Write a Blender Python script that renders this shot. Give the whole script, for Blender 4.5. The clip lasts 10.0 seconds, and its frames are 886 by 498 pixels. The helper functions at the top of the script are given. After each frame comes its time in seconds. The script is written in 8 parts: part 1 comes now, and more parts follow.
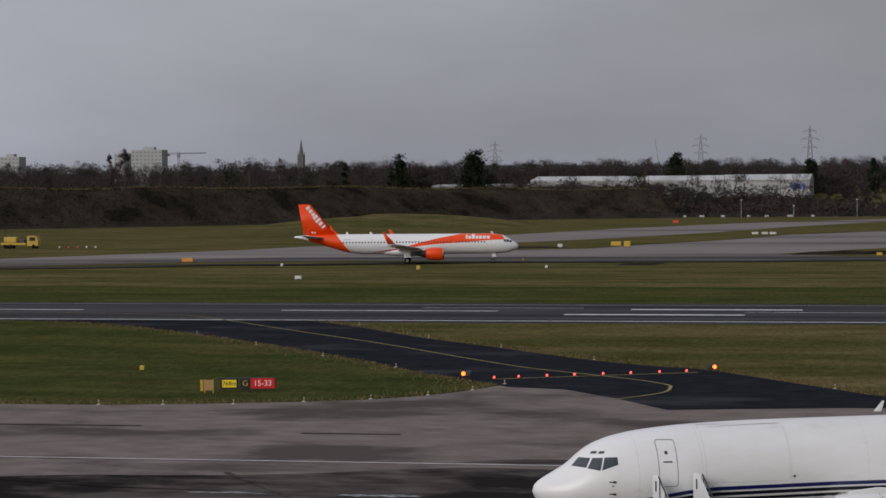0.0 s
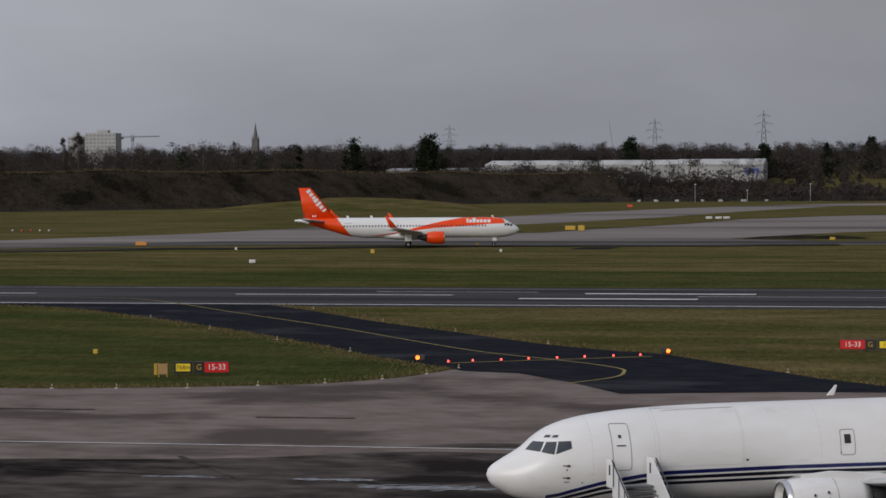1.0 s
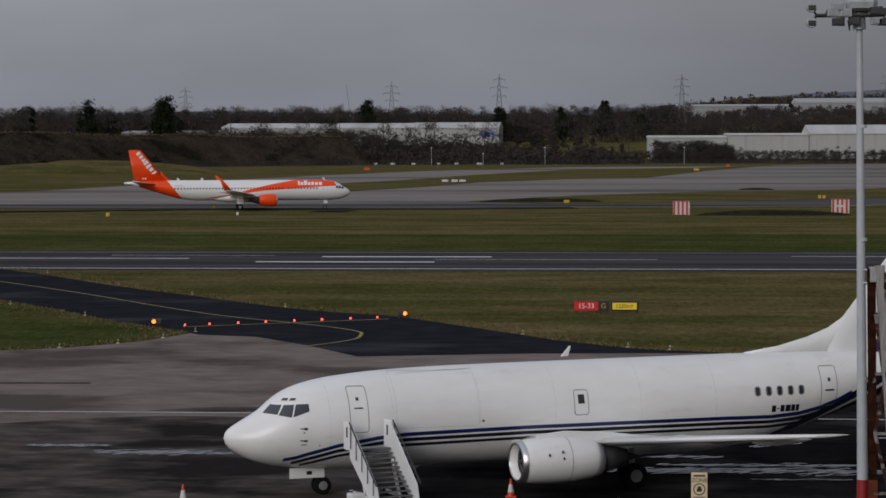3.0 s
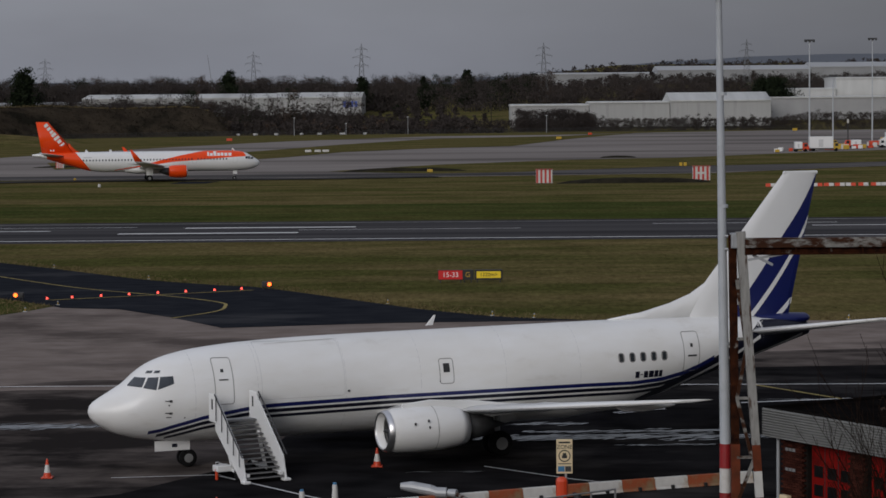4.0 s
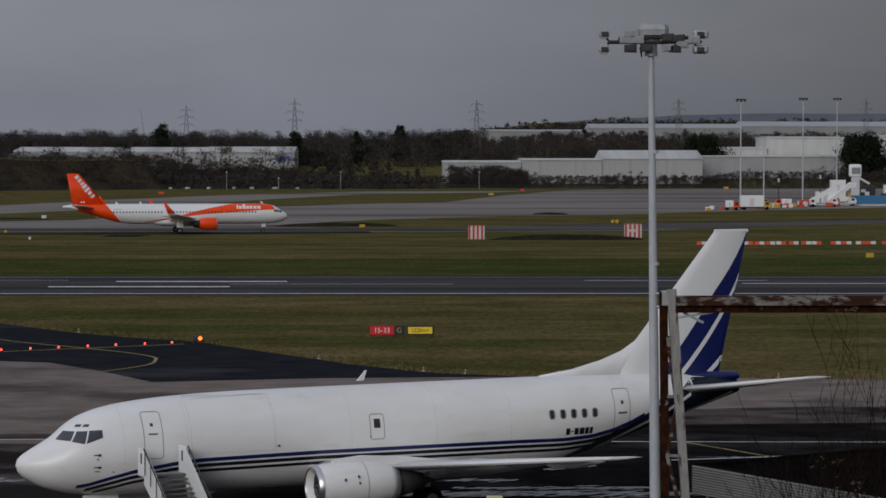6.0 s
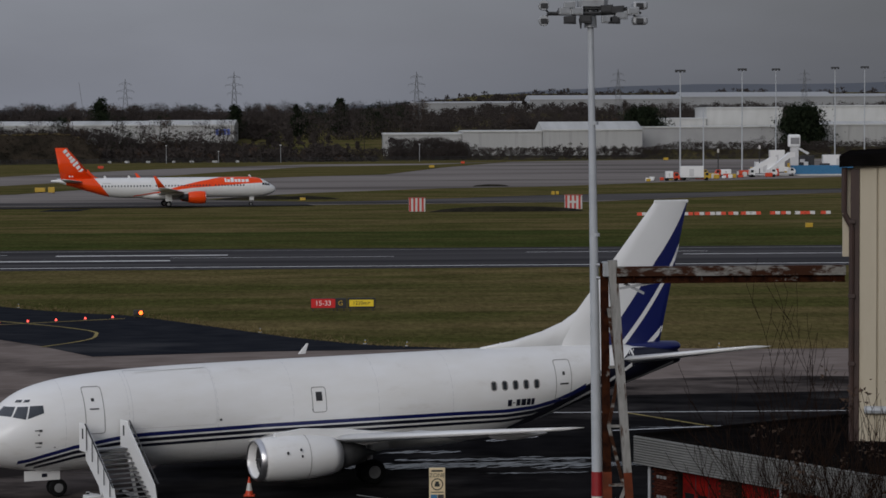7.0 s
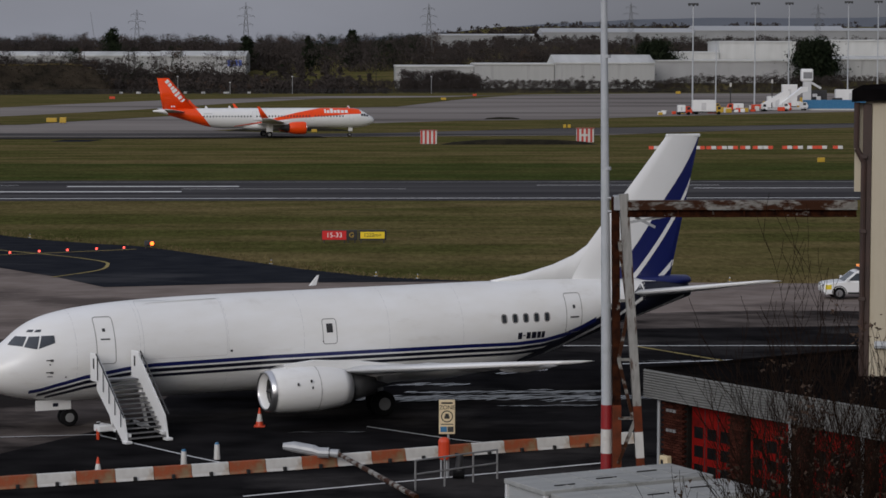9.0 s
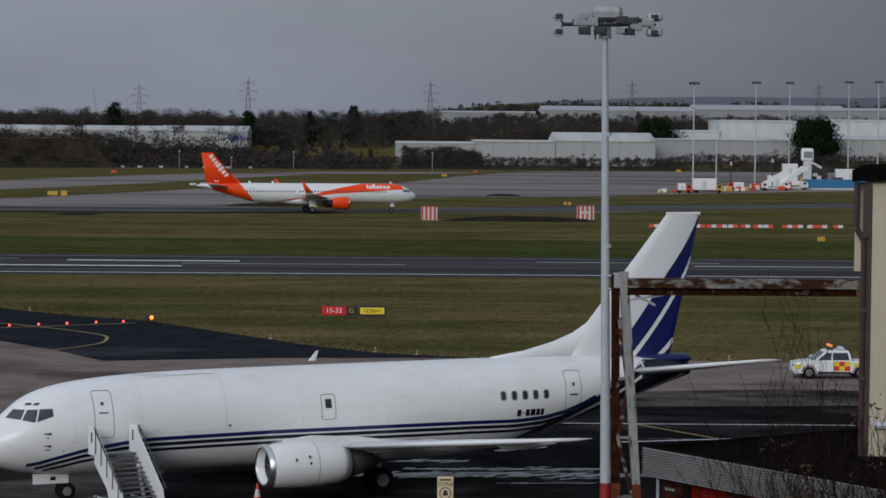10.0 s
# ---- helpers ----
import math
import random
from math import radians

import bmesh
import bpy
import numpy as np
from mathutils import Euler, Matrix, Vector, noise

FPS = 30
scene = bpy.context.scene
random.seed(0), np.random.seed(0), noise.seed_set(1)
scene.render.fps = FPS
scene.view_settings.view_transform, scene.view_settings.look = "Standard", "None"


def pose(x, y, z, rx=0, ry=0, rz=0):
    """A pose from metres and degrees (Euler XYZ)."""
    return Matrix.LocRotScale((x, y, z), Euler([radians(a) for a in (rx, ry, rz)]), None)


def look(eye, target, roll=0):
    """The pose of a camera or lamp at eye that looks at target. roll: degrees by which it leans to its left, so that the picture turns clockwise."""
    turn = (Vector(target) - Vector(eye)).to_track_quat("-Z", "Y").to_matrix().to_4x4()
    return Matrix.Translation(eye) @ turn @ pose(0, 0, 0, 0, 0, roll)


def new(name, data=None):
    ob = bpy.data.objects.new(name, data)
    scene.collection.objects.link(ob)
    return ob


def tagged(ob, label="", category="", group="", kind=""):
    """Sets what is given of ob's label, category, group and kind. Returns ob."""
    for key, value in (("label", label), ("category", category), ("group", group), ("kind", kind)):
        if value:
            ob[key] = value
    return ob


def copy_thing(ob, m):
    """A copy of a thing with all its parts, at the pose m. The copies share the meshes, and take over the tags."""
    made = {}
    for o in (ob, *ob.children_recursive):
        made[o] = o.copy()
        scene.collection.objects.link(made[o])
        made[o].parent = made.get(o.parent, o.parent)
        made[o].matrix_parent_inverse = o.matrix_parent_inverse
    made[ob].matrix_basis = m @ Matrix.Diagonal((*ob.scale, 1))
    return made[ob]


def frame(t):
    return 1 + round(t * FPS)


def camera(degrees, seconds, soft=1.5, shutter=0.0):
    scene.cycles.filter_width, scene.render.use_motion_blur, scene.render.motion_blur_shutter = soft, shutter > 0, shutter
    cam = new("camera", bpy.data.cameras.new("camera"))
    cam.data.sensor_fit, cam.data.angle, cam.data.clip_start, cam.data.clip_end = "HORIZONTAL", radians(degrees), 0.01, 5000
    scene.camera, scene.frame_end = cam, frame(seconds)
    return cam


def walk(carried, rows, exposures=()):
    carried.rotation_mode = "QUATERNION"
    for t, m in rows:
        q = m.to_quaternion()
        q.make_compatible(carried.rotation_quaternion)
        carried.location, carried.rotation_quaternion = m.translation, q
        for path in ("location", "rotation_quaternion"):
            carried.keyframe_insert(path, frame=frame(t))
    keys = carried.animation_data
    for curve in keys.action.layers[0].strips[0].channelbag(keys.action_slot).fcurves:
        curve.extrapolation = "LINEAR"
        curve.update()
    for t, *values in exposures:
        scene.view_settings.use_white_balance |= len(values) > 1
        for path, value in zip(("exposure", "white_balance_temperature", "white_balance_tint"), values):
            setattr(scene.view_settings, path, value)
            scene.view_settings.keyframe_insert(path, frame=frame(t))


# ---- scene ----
EYE = 14.35


def aim(pan, tilt, roll):
    """A fixed tripod head: pan to the right, tilt up, roll, in degrees."""
    return pose(0, 0, EYE, 90 + tilt, 0, -pan) @ pose(0, 0, 0, 0, 0, -roll)


cam = camera(21.147, 10.0, soft=1.6)
walk(cam, [
    (0.0, aim(-11.376, -1.400, 0.385)),
    (0.5, aim(-10.255, -1.499, 0.389)),
    (1.0, aim(-10.277, -1.793, 0.268)),
    (1.5, aim(-10.085, -1.361, 0.303)),
    (2.0, aim(-8.173, -1.149, 0.621)),
    (2.5, aim(-5.713, -1.792, -0.156)),
    (3.0, aim(-3.934, -2.706, 0.109)),
    (3.2, aim(-3.379, -2.939, 0.509)),
    (4.3, aim(-0.053, -3.493, 0.170)),
    (4.5, aim(0.000, -3.346, -0.000)),
    (5.0, aim(0.198, -3.145, 0.308)),
    (5.2, aim(0.213, -2.870, 0.347)),
    (6.3, aim(1.609, -2.049, -0.040)),
    (6.5, aim(2.201, -2.057, 0.262)),
    (7.0, aim(2.426, -2.789, 0.280)),
    (7.5, aim(2.396, -3.346, 0.183)),
    (8.0, aim(2.031, -3.486, 0.097)),
    (8.5, aim(2.063, -3.716, 0.050)),
    (9.0, aim(2.155, -4.416, -0.055)),
    (9.5, aim(2.115, -4.537, -0.898)),
    (10.0, aim(2.146, -2.575, -0.517)),
], exposures=((0, 0.28, 6580, 10), (1, 0.28, 6580, 10), (2.5, 0.12, 6520, 10), (4.5, -0.05, 6400, 9), (6.5, -0.11, 6320, 9), (7, -0.06, 6350, 9), (8, 0.03, 6400, 10), (9, 0.16, 6450, 10), (9.5, 0.18, 6400, 9), (10, 0.17, 6050, 7)))

# ---- world and sun: a dull overcast winter afternoon ----
world = bpy.data.worlds.new("overcast_sky")
scene.world = world
world.use_nodes = True
wn, wl = world.node_tree.nodes, world.node_tree.links
wn.clear()
w_out, w_bg = wn.new("ShaderNodeOutputWorld"), wn.new("ShaderNodeBackground")
w_sky, w_tc, w_sep = wn.new("ShaderNodeTexSky"), wn.new("ShaderNodeTexCoord"), wn.new("ShaderNodeSeparateXYZ")
w_sky.sky_type, w_sky.sun_disc = "NISHITA", False
w_sky.sun_elevation, w_sky.sun_rotation = radians(22), radians(204)
w_sky.air_density, w_sky.dust_density = 1.5, 3.0
w_noise, w_map = wn.new("ShaderNodeTexNoise"), wn.new("ShaderNodeMapping")
w_map.inputs["Scale"].default_value = (3.0, 3.0, 9.0)
w_noise.inputs["Scale"].default_value, w_noise.inputs["Detail"].default_value = 1.6, 5
w_up, w_side, w_cloud = (wn.new("ShaderNodeMapRange") for _ in range(3))
for node, lo, hi, a, b in ((w_up, -0.02, 0.9, 0.27, 0.50), (w_side, -1.0, 1.0, 1.35, 0.9), (w_cloud, 0.3, 0.7, 0.86, 1.12)):
    node.inputs["From Min"].default_value, node.inputs["From Max"].default_value = lo, hi
    node.inputs["To Min"].default_value, node.inputs["To Max"].default_value = a, b
w_east = wn.new("ShaderNodeMapRange")
for key, value in (("From Min", -0.38), ("From Max", 0.22), ("To Min", 1.17), ("To Max", 0.47)):
    w_east.inputs[key].default_value = value
w_m1, w_m2, w_m3 = (wn.new("ShaderNodeMath") for _ in range(3))
for node in (w_m1, w_m2, w_m3):
    node.operation = "MULTIPLY"
w_tint, w_mix = wn.new("ShaderNodeMix"), wn.new("ShaderNodeMix")
w_tint.data_type = w_mix.data_type = "RGBA"
w_tint.blend_type = "MULTIPLY"
w_tint.inputs["Factor"].default_value = 1.0
w_tint.inputs["B"].default_value = (0.925, 0.967, 1.14, 1)
w_mix.inputs["Factor"].default_value = 0.008
wl.new(w_tc.outputs["Generated"], w_sep.inputs[0])
wl.new(w_tc.outputs["Generated"], w_map.inputs[0])
wl.new(w_map.outputs[0], w_noise.inputs["Vector"])
wl.new(w_sep.outputs["Z"], w_up.inputs[0])
wl.new(w_sep.outputs["Y"], w_side.inputs[0])
wl.new(w_sep.outputs["X"], w_east.inputs[0])
wl.new(w_noise.outputs[0], w_cloud.inputs[0])
wl.new(w_up.outputs[0], w_m1.inputs[0])
wl.new(w_side.outputs[0], w_m1.inputs[1])
wl.new(w_m1.outputs[0], w_m2.inputs[0])
wl.new(w_cloud.outputs[0], w_m2.inputs[1])
wl.new(w_m2.outputs[0], w_m3.inputs[0])
wl.new(w_east.outputs[0], w_m3.inputs[1])
wl.new(w_m3.outputs[0], w_tint.inputs["A"])
wl.new(w_tint.outputs["Result"], w_mix.inputs["A"])
wl.new(w_sky.outputs[0], w_mix.inputs["B"])
wl.new(w_mix.outputs["Result"], w_bg.inputs[0])
wl.new(w_bg.outputs[0], w_out.inputs[0])
sun = new("sun", bpy.data.lights.new("sun", "SUN"))
sun.data.energy, sun.data.angle, sun.data.color = 0.95, radians(24), (1.0, 0.965, 0.93)
sun.matrix_world = look((-40, -90, 40), (0, 0, 0))


# ---- materials ----
def mat(name, c1, c2=None, scale=1.0, rough=0.6, bump=0.0, metal=0.0, stretch=(1, 1, 1), spot=None, spot_scale=0.1, spots=(0.55, 0.7), coat=0.0, glow=None, random_tone=0.0, island=0.0, spec=0.5):
    """A surface with grain at one scale (c1 to c2), larger stains (spot) at another, bump and gloss."""
    m = bpy.data.materials.new(name)
    m.use_nodes = True
    nt = m.node_tree
    n, l = nt.nodes, nt.links
    b = n["Principled BSDF"]
    b.inputs["Roughness"].default_value, b.inputs["Metallic"].default_value = rough, metal
    b.inputs["Coat Weight"].default_value = coat
    b.inputs["Specular IOR Level"].default_value = spec
    b.inputs["Base Color"].default_value = (*c1, 1)
    if c2:
        geo, mp, tex, mix = n.new("ShaderNodeTexCoord"), n.new("ShaderNodeMapping"), n.new("ShaderNodeTexNoise"), n.new("ShaderNodeMix")
        mp.inputs["Scale"].default_value = stretch
        tex.inputs["Scale"].default_value, tex.inputs["Detail"].default_value = scale, 6
        ramp = n.new("ShaderNodeMapRange")
        ramp.inputs["From Min"].default_value, ramp.inputs["From Max"].default_value = 0.3, 0.7
        mix.data_type = "RGBA"
        mix.inputs["A"].default_value, mix.inputs["B"].default_value = (*c1, 1), (*c2, 1)
        l.new(geo.outputs["Object"], mp.inputs[0])
        l.new(mp.outputs[0], tex.inputs["Vector"])
        l.new(tex.outputs[0], ramp.inputs[0])
        l.new(ramp.outputs[0], mix.inputs["Factor"])
        col = mix.outputs["Result"]
        if spot:
            t2, r2, m2 = n.new("ShaderNodeTexNoise"), n.new("ShaderNodeMapRange"), n.new("ShaderNodeMix")
            t2.inputs["Scale"].default_value, t2.inputs["Detail"].default_value = spot_scale, 8
            t2.inputs["Roughness"].default_value = 0.62
            r2.inputs["From Min"].default_value, r2.inputs["From Max"].default_value = spots
            m2.data_type = "RGBA"
            m2.inputs["B"].default_value = (*spot, 1)
            l.new(mp.outputs[0], t2.inputs["Vector"])
            l.new(t2.outputs[0], r2.inputs[0])
            l.new(r2.outputs[0], m2.inputs["Factor"])
            l.new(col, m2.inputs["A"])
            col = m2.outputs["Result"]
            rr = n.new("ShaderNodeMapRange")
            rr.inputs["To Min"].default_value, rr.inputs["To Max"].default_value = rough, max(0.12, rough * 0.75)
            l.new(r2.outputs[0], rr.inputs[0])
            l.new(rr.outputs[0], b.inputs["Roughness"])
        if random_tone or island:
            info, val = n.new("ShaderNodeNewGeometry" if island else "ShaderNodeObjectInfo"), n.new("ShaderNodeMapRange")
            k = island or random_tone
            val.inputs["To Min"].default_value, val.inputs["To Max"].default_value = 1 - k, 1 + k
            hs = n.new("ShaderNodeHueSaturation")
            l.new(info.outputs["Random Per Island" if island else "Random"], val.inputs[0])
            l.new(val.outputs[0], hs.inputs["Value"])
            l.new(col, hs.inputs["Color"])
            col = hs.outputs[0]
        l.new(col, b.inputs["Base Color"])
        if bump:
            bp = n.new("ShaderNodeBump")
            bp.inputs["Strength"].default_value, bp.inputs["Distance"].default_value = bump, 0.05
            l.new(tex.outputs[0], bp.inputs["Height"])
            l.new(bp.outputs[0], b.inputs["Normal"])
    if glow:
        b.inputs["Emission Color"].default_value, b.inputs["Emission Strength"].default_value = (*glow[0], 1), glow[1]
    return m


def turf_mat(name, green, straw, share=(0.40, 0.62)):
    """Mown grass: long drifts of green and straw, mottling, and a fine blade-sized grain."""
    m = bpy.data.materials.new(name)
    m.use_nodes = True
    n, l = m.node_tree.nodes, m.node_tree.links
    b = n["Principled BSDF"]
    b.inputs["Roughness"].default_value, b.inputs["Specular IOR Level"].default_value = 0.95, 0.0
    tc = n.new("ShaderNodeTexCoord")

    def layer(stretch, scale, detail, lo, hi, to0, to1, rough=0.6):
        mp, tex, mr = n.new("ShaderNodeMapping"), n.new("ShaderNodeTexNoise"), n.new("ShaderNodeMapRange")
        mp.inputs["Scale"].default_value = stretch
        tex.inputs["Scale"].default_value, tex.inputs["Detail"].default_value, tex.inputs["Roughness"].default_value = scale, detail, rough
        for key, value in (("From Min", lo), ("From Max", hi), ("To Min", to0), ("To Max", to1)):
            mr.inputs[key].default_value = value
        l.new(tc.outputs["Object"], mp.inputs[0])
        l.new(mp.outputs[0], tex.inputs["Vector"])
        l.new(tex.outputs[0], mr.inputs[0])
        return mr.outputs[0]
    drift = layer((0.2, 0.8, 1), 0.11, 7, share[0], share[1], 0, 1)
    mottle = layer((0.5, 0.6, 1), 0.3, 8, 0.32, 0.68, 0.74, 1.28, 0.7)
    grain = layer((1, 0.28, 1), 1.7, 5, 0.3, 0.7, 0.62, 1.40, 0.75)
    mix = n.new("ShaderNodeMix")
    mix.data_type = "RGBA"
    mix.inputs["A"].default_value, mix.inputs["B"].default_value = (*green, 1), (*straw, 1)
    l.new(drift, mix.inputs["Factor"])
    mul = n.new("ShaderNodeMath")
    mul.operation = "MULTIPLY"
    l.new(mottle, mul.inputs[0])
    l.new(grain, mul.inputs[1])
    hs = n.new("ShaderNodeHueSaturation")
    l.new(mul.outputs[0], hs.inputs["Value"])
    l.new(mix.outputs["Result"], hs.inputs["Color"])
    l.new(hs.outputs[0], b.inputs["Base Color"])
    return m


GRASS = turf_mat("winter_grass", (0.066, 0.066, 0.021), (0.128, 0.100, 0.044))
LUSH = turf_mat("greener_mown_grass", (0.044, 0.055, 0.016), (0.086, 0.076, 0.028), (0.42, 0.68))
DRYGRASS = mat("dry_verge_grass", (0.19, 0.145, 0.075), (0.11, 0.09, 0.04), 0.5, 0.9, 0.4, spec=0.0)
CONCRETE = mat("damp_apron_concrete", (0.165, 0.135, 0.119), (0.232, 0.195, 0.175), 1.1, 0.6, 0.05, stretch=(0.35, 0.5, 1), spot=(0.098, 0.081, 0.073), spot_scale=0.13, spots=(0.50, 0.60), spec=0.0)
STAND = mat("wet_dark_stand_asphalt", (0.007, 0.0068, 0.0072), (0.019, 0.018, 0.0185), 1.0, 0.5, 0.05, spot=(0.040, 0.037, 0.036), spot_scale=0.16, spots=(0.53, 0.63), stretch=(0.4, 0.6, 1), spec=0.0)
TAXI = mat("wet_taxiway_asphalt", (0.015, 0.017, 0.022), (0.027, 0.029, 0.034), 1.2, 0.5, 0.05, spot=(0.046, 0.047, 0.051), spot_scale=0.14, spots=(0.54, 0.64), stretch=(0.35, 0.6, 1), spec=0.0)
RUNWAY = mat("runway_asphalt", (0.058, 0.056, 0.058), (0.092, 0.089, 0.090), 0.3, 0.55, 0.03, stretch=(0.04, 1, 1), spot=(0.040, 0.039, 0.041), spot_scale=0.13, spots=(0.45, 0.62), spec=0.0)
FARCON = mat("pale_far_concrete", (0.185, 0.165, 0.152), (0.265, 0.240, 0.222), 0.12, 0.55, 0.0, stretch=(0.12, 0.5, 1), spot=(0.120, 0.107, 0.099), spot_scale=0.03, spots=(0.50, 0.62), spec=0.0)
FARTAX = mat("worn_far_taxiway", (0.080, 0.075, 0.073), (0.125, 0.117, 0.112), 0.12, 0.55, 0.0, stretch=(0.12, 1, 1), spot=(0.052, 0.050, 0.050), spot_scale=0.05, spots=(0.5, 0.62), spec=0.0)
SERVICEROAD = mat("dark_narrow_asphalt", (0.045, 0.043, 0.042), (0.075, 0.071, 0.068), 0.2, 0.6, stretch=(0.15, 1, 1), spot=(0.030, 0.029, 0.029), spot_scale=0.05, spots=(0.5, 0.62), spec=0.0)
WHITELINE = mat("worn_white_marking", (0.76, 0.76, 0.75), (0.56, 0.55, 0.54), 0.6, 0.6, spec=0.0)
FAINTLINE = mat("rubbed_out_grey_white_marking", (0.30, 0.29, 0.28), (0.17, 0.165, 0.16), 0.5, 0.6, spec=0.0)
YELLOWLINE = mat("worn_yellow_marking", (0.36, 0.29, 0.12), (0.22, 0.18, 0.09), 0.8, 0.6, spec=0.0)
BRUSH = mat("brown_scrub", (0.026, 0.021, 0.016), (0.064, 0.051, 0.036), 0.10, 0.95, 0.3, spot=(0.018, 0.016, 0.012), spot_scale=0.05, spots=(0.5, 0.60), island=0.25, spec=0.0)
WOOD_DARK = mat("bare_winter_branches", (0.040, 0.034, 0.032), (0.062, 0.052, 0.047), 0.03, 0.95, island=0.12, spec=0.0)
EVERGREEN = mat("dark_evergreen_needles", (0.010, 0.015, 0.009), (0.022, 0.028, 0.015), 0.4, 0.9, island=0.4, spec=0.02)
BARK = mat("grey_bark", (0.05, 0.042, 0.035), (0.09, 0.075, 0.06), 2.0, 0.9, 0.3)
WHITE = mat("aged_white_aircraft_paint", (0.78, 0.77, 0.74), (0.83, 0.83, 0.82), 0.6, 0.38, coat=0.15, stretch=(1, 1, 3), spot=(0.66, 0.64, 0.60), spot_scale=0.5, spots=(0.58, 0.8))
CLEAN_WHITE = mat("glossy_white_paint", (0.80, 0.80, 0.79), (0.76, 0.76, 0.75), 0.5, 0.3, coat=0.3)
NAVY = mat("navy_blue_paint", (0.006, 0.011, 0.090), (0.008, 0.014, 0.105), 0.5, 0.3, coat=0.2)
NAVYDARK = mat("near_black_navy_paint", (0.005, 0.006, 0.016), (0.007, 0.008, 0.02), 0.5, 0.4)
ORANGE = mat("bright_orange_paint", (0.84, 0.062, 0.004), (0.88, 0.072, 0.006), 0.5, 0.35, coat=0.1, spec=0.3)
GLASS = mat("dark_cockpit_glass", (0.022, 0.027, 0.033), (0.034, 0.040, 0.048), 3, 0.06, spec=0.8)
TYRE = mat("tyre_rubber", (0.006, 0.006, 0.0065), (0.011, 0.011, 0.011), 6, 0.8, spec=0.1)
METAL = mat("dull_bare_metal", (0.45, 0.45, 0.46), (0.55, 0.55, 0.56), 2, 0.3, metal=0.9)
GALV = mat("galvanised_steel", (0.34, 0.35, 0.36), (0.42, 0.43, 0.44), 1.5, 0.5, metal=0.35, spot=(0.28, 0.28, 0.28), spot_scale=0.8)
DARKSTEEL = mat("dark_machinery", (0.02, 0.02, 0.022), (0.045, 0.045, 0.045), 2, 0.6)
SHADOWGAP = mat("panel_gap_sealant", (0.22, 0.21, 0.20), (0.30, 0.29, 0.28), 2, 0.7)
GREYLINE = mat("pale_grey_paint", (0.60, 0.60, 0.60), (0.55, 0.55, 0.55), 1, 0.5)


# ---- shape helpers ----
def finish(name, bm, material, parent=None, label="", smooth=False):
    me = bpy.data.meshes.new(name)
    bm.normal_update()
    bm.to_mesh(me)
    bm.free()
    me.materials.append(material)
    if smooth:
        for p in me.polygons:
            p.use_smooth = True
    ob = new(name, me)
    if parent:
        ob.parent = parent
    if label:
        ob["label"] = label
    return ob


def part(name, bm, material, parent, label="", smooth=False):
    return finish(name, bm, material, parent, label, smooth)


def empty(name, m, label, category, group=""):
    ob = new(name)
    ob.matrix_basis = m
    return tagged(ob, label, category, group)


def box(bm, x0, y0, z0, x1, y1, z1, bevel=0.0):
    made = bmesh.ops.create_cube(bm, size=1, matrix=Matrix.LocRotScale(((x0 + x1) / 2, (y0 + y1) / 2, (z0 + z1) / 2), None, (abs(x1 - x0), abs(y1 - y0), abs(z1 - z0))))
    if bevel:
        edges = list({e for v in made["verts"] for e in v.link_edges})
        bmesh.ops.bevel(bm, geom=edges, offset=bevel, segments=2, affect="EDGES", profile=0.5)
    return bm


def beam(bm, a, b, r0, r1=None, sides=8, square=False):
    """A bar or tapered tube from a to b."""
    a, b = Vector(a), Vector(b)
    d = b - a
    q = d.to_track_quat("Z", "Y").to_matrix().to_4x4()
    n = 4 if square else sides
    k = math.sqrt(2) if square else 1
    m = Matrix.Translation((a + b) / 2) @ q @ (pose(0, 0, 0, 0, 0, 45) if square else Matrix())
    bmesh.ops.create_cone(bm, cap_ends=True, segments=n, radius1=r0 * k, radius2=(r0 if r1 is None else r1) * k, depth=d.length, matrix=m)
    return bm


def loft(bm, rings, caps=True, closed=True):
    """Skin a run of equal rings of points."""
    vs = [[bm.verts.new(p) for p in r] for r in rings]
    n = len(vs[0])
    for a, b in zip(vs, vs[1:]):
        for i in range(n if closed else n - 1):
            j = (i + 1) % n
            bm.faces.new((a[i], a[j], b[j], b[i]))
    if caps and closed:
        bm.faces.new(vs[0][::-1])
        bm.faces.new(vs[-1])
    bmesh.ops.recalc_face_normals(bm, faces=bm.faces)
    return bm


def sheet(name, pts, z, material, label, kind="structure", category="ground"):
    """A flat piece of paving or marking, as a thin slab with its own edge."""
    bm = bmesh.new()
    top = [bm.verts.new((x, y, z)) for x, y in pts]
    f = bm.faces.new(top)
    bm.normal_update()
    if f.normal.z < 0:
        f.normal_flip()
    bmesh.ops.triangulate(bm, faces=bm.faces[:])
    return tagged(finish(name, bm, material), label, category, kind=kind)


def strip(name, pts, w, z, material, label, category="marking"):
    """A painted line of width w along pts."""
    bm = bmesh.new()
    prev = None
    for i, p in enumerate(pts):
        a, b = Vector(pts[max(i - 1, 0)]), Vector(pts[min(i + 1, len(pts) - 1)])
        d = (b - a).normalized()
        n = Vector((-d.y, d.x)) * w / 2
        p = Vector(p)
        cur = (bm.verts.new((p.x + n.x, p.y + n.y, z)), bm.verts.new((p.x - n.x, p.y - n.y, z)))
        if prev:
            bm.faces.new((prev[0], prev[1], cur[1], cur[0]))
        prev = cur
    return tagged(finish(name, bm, material), label, category, kind="structure")


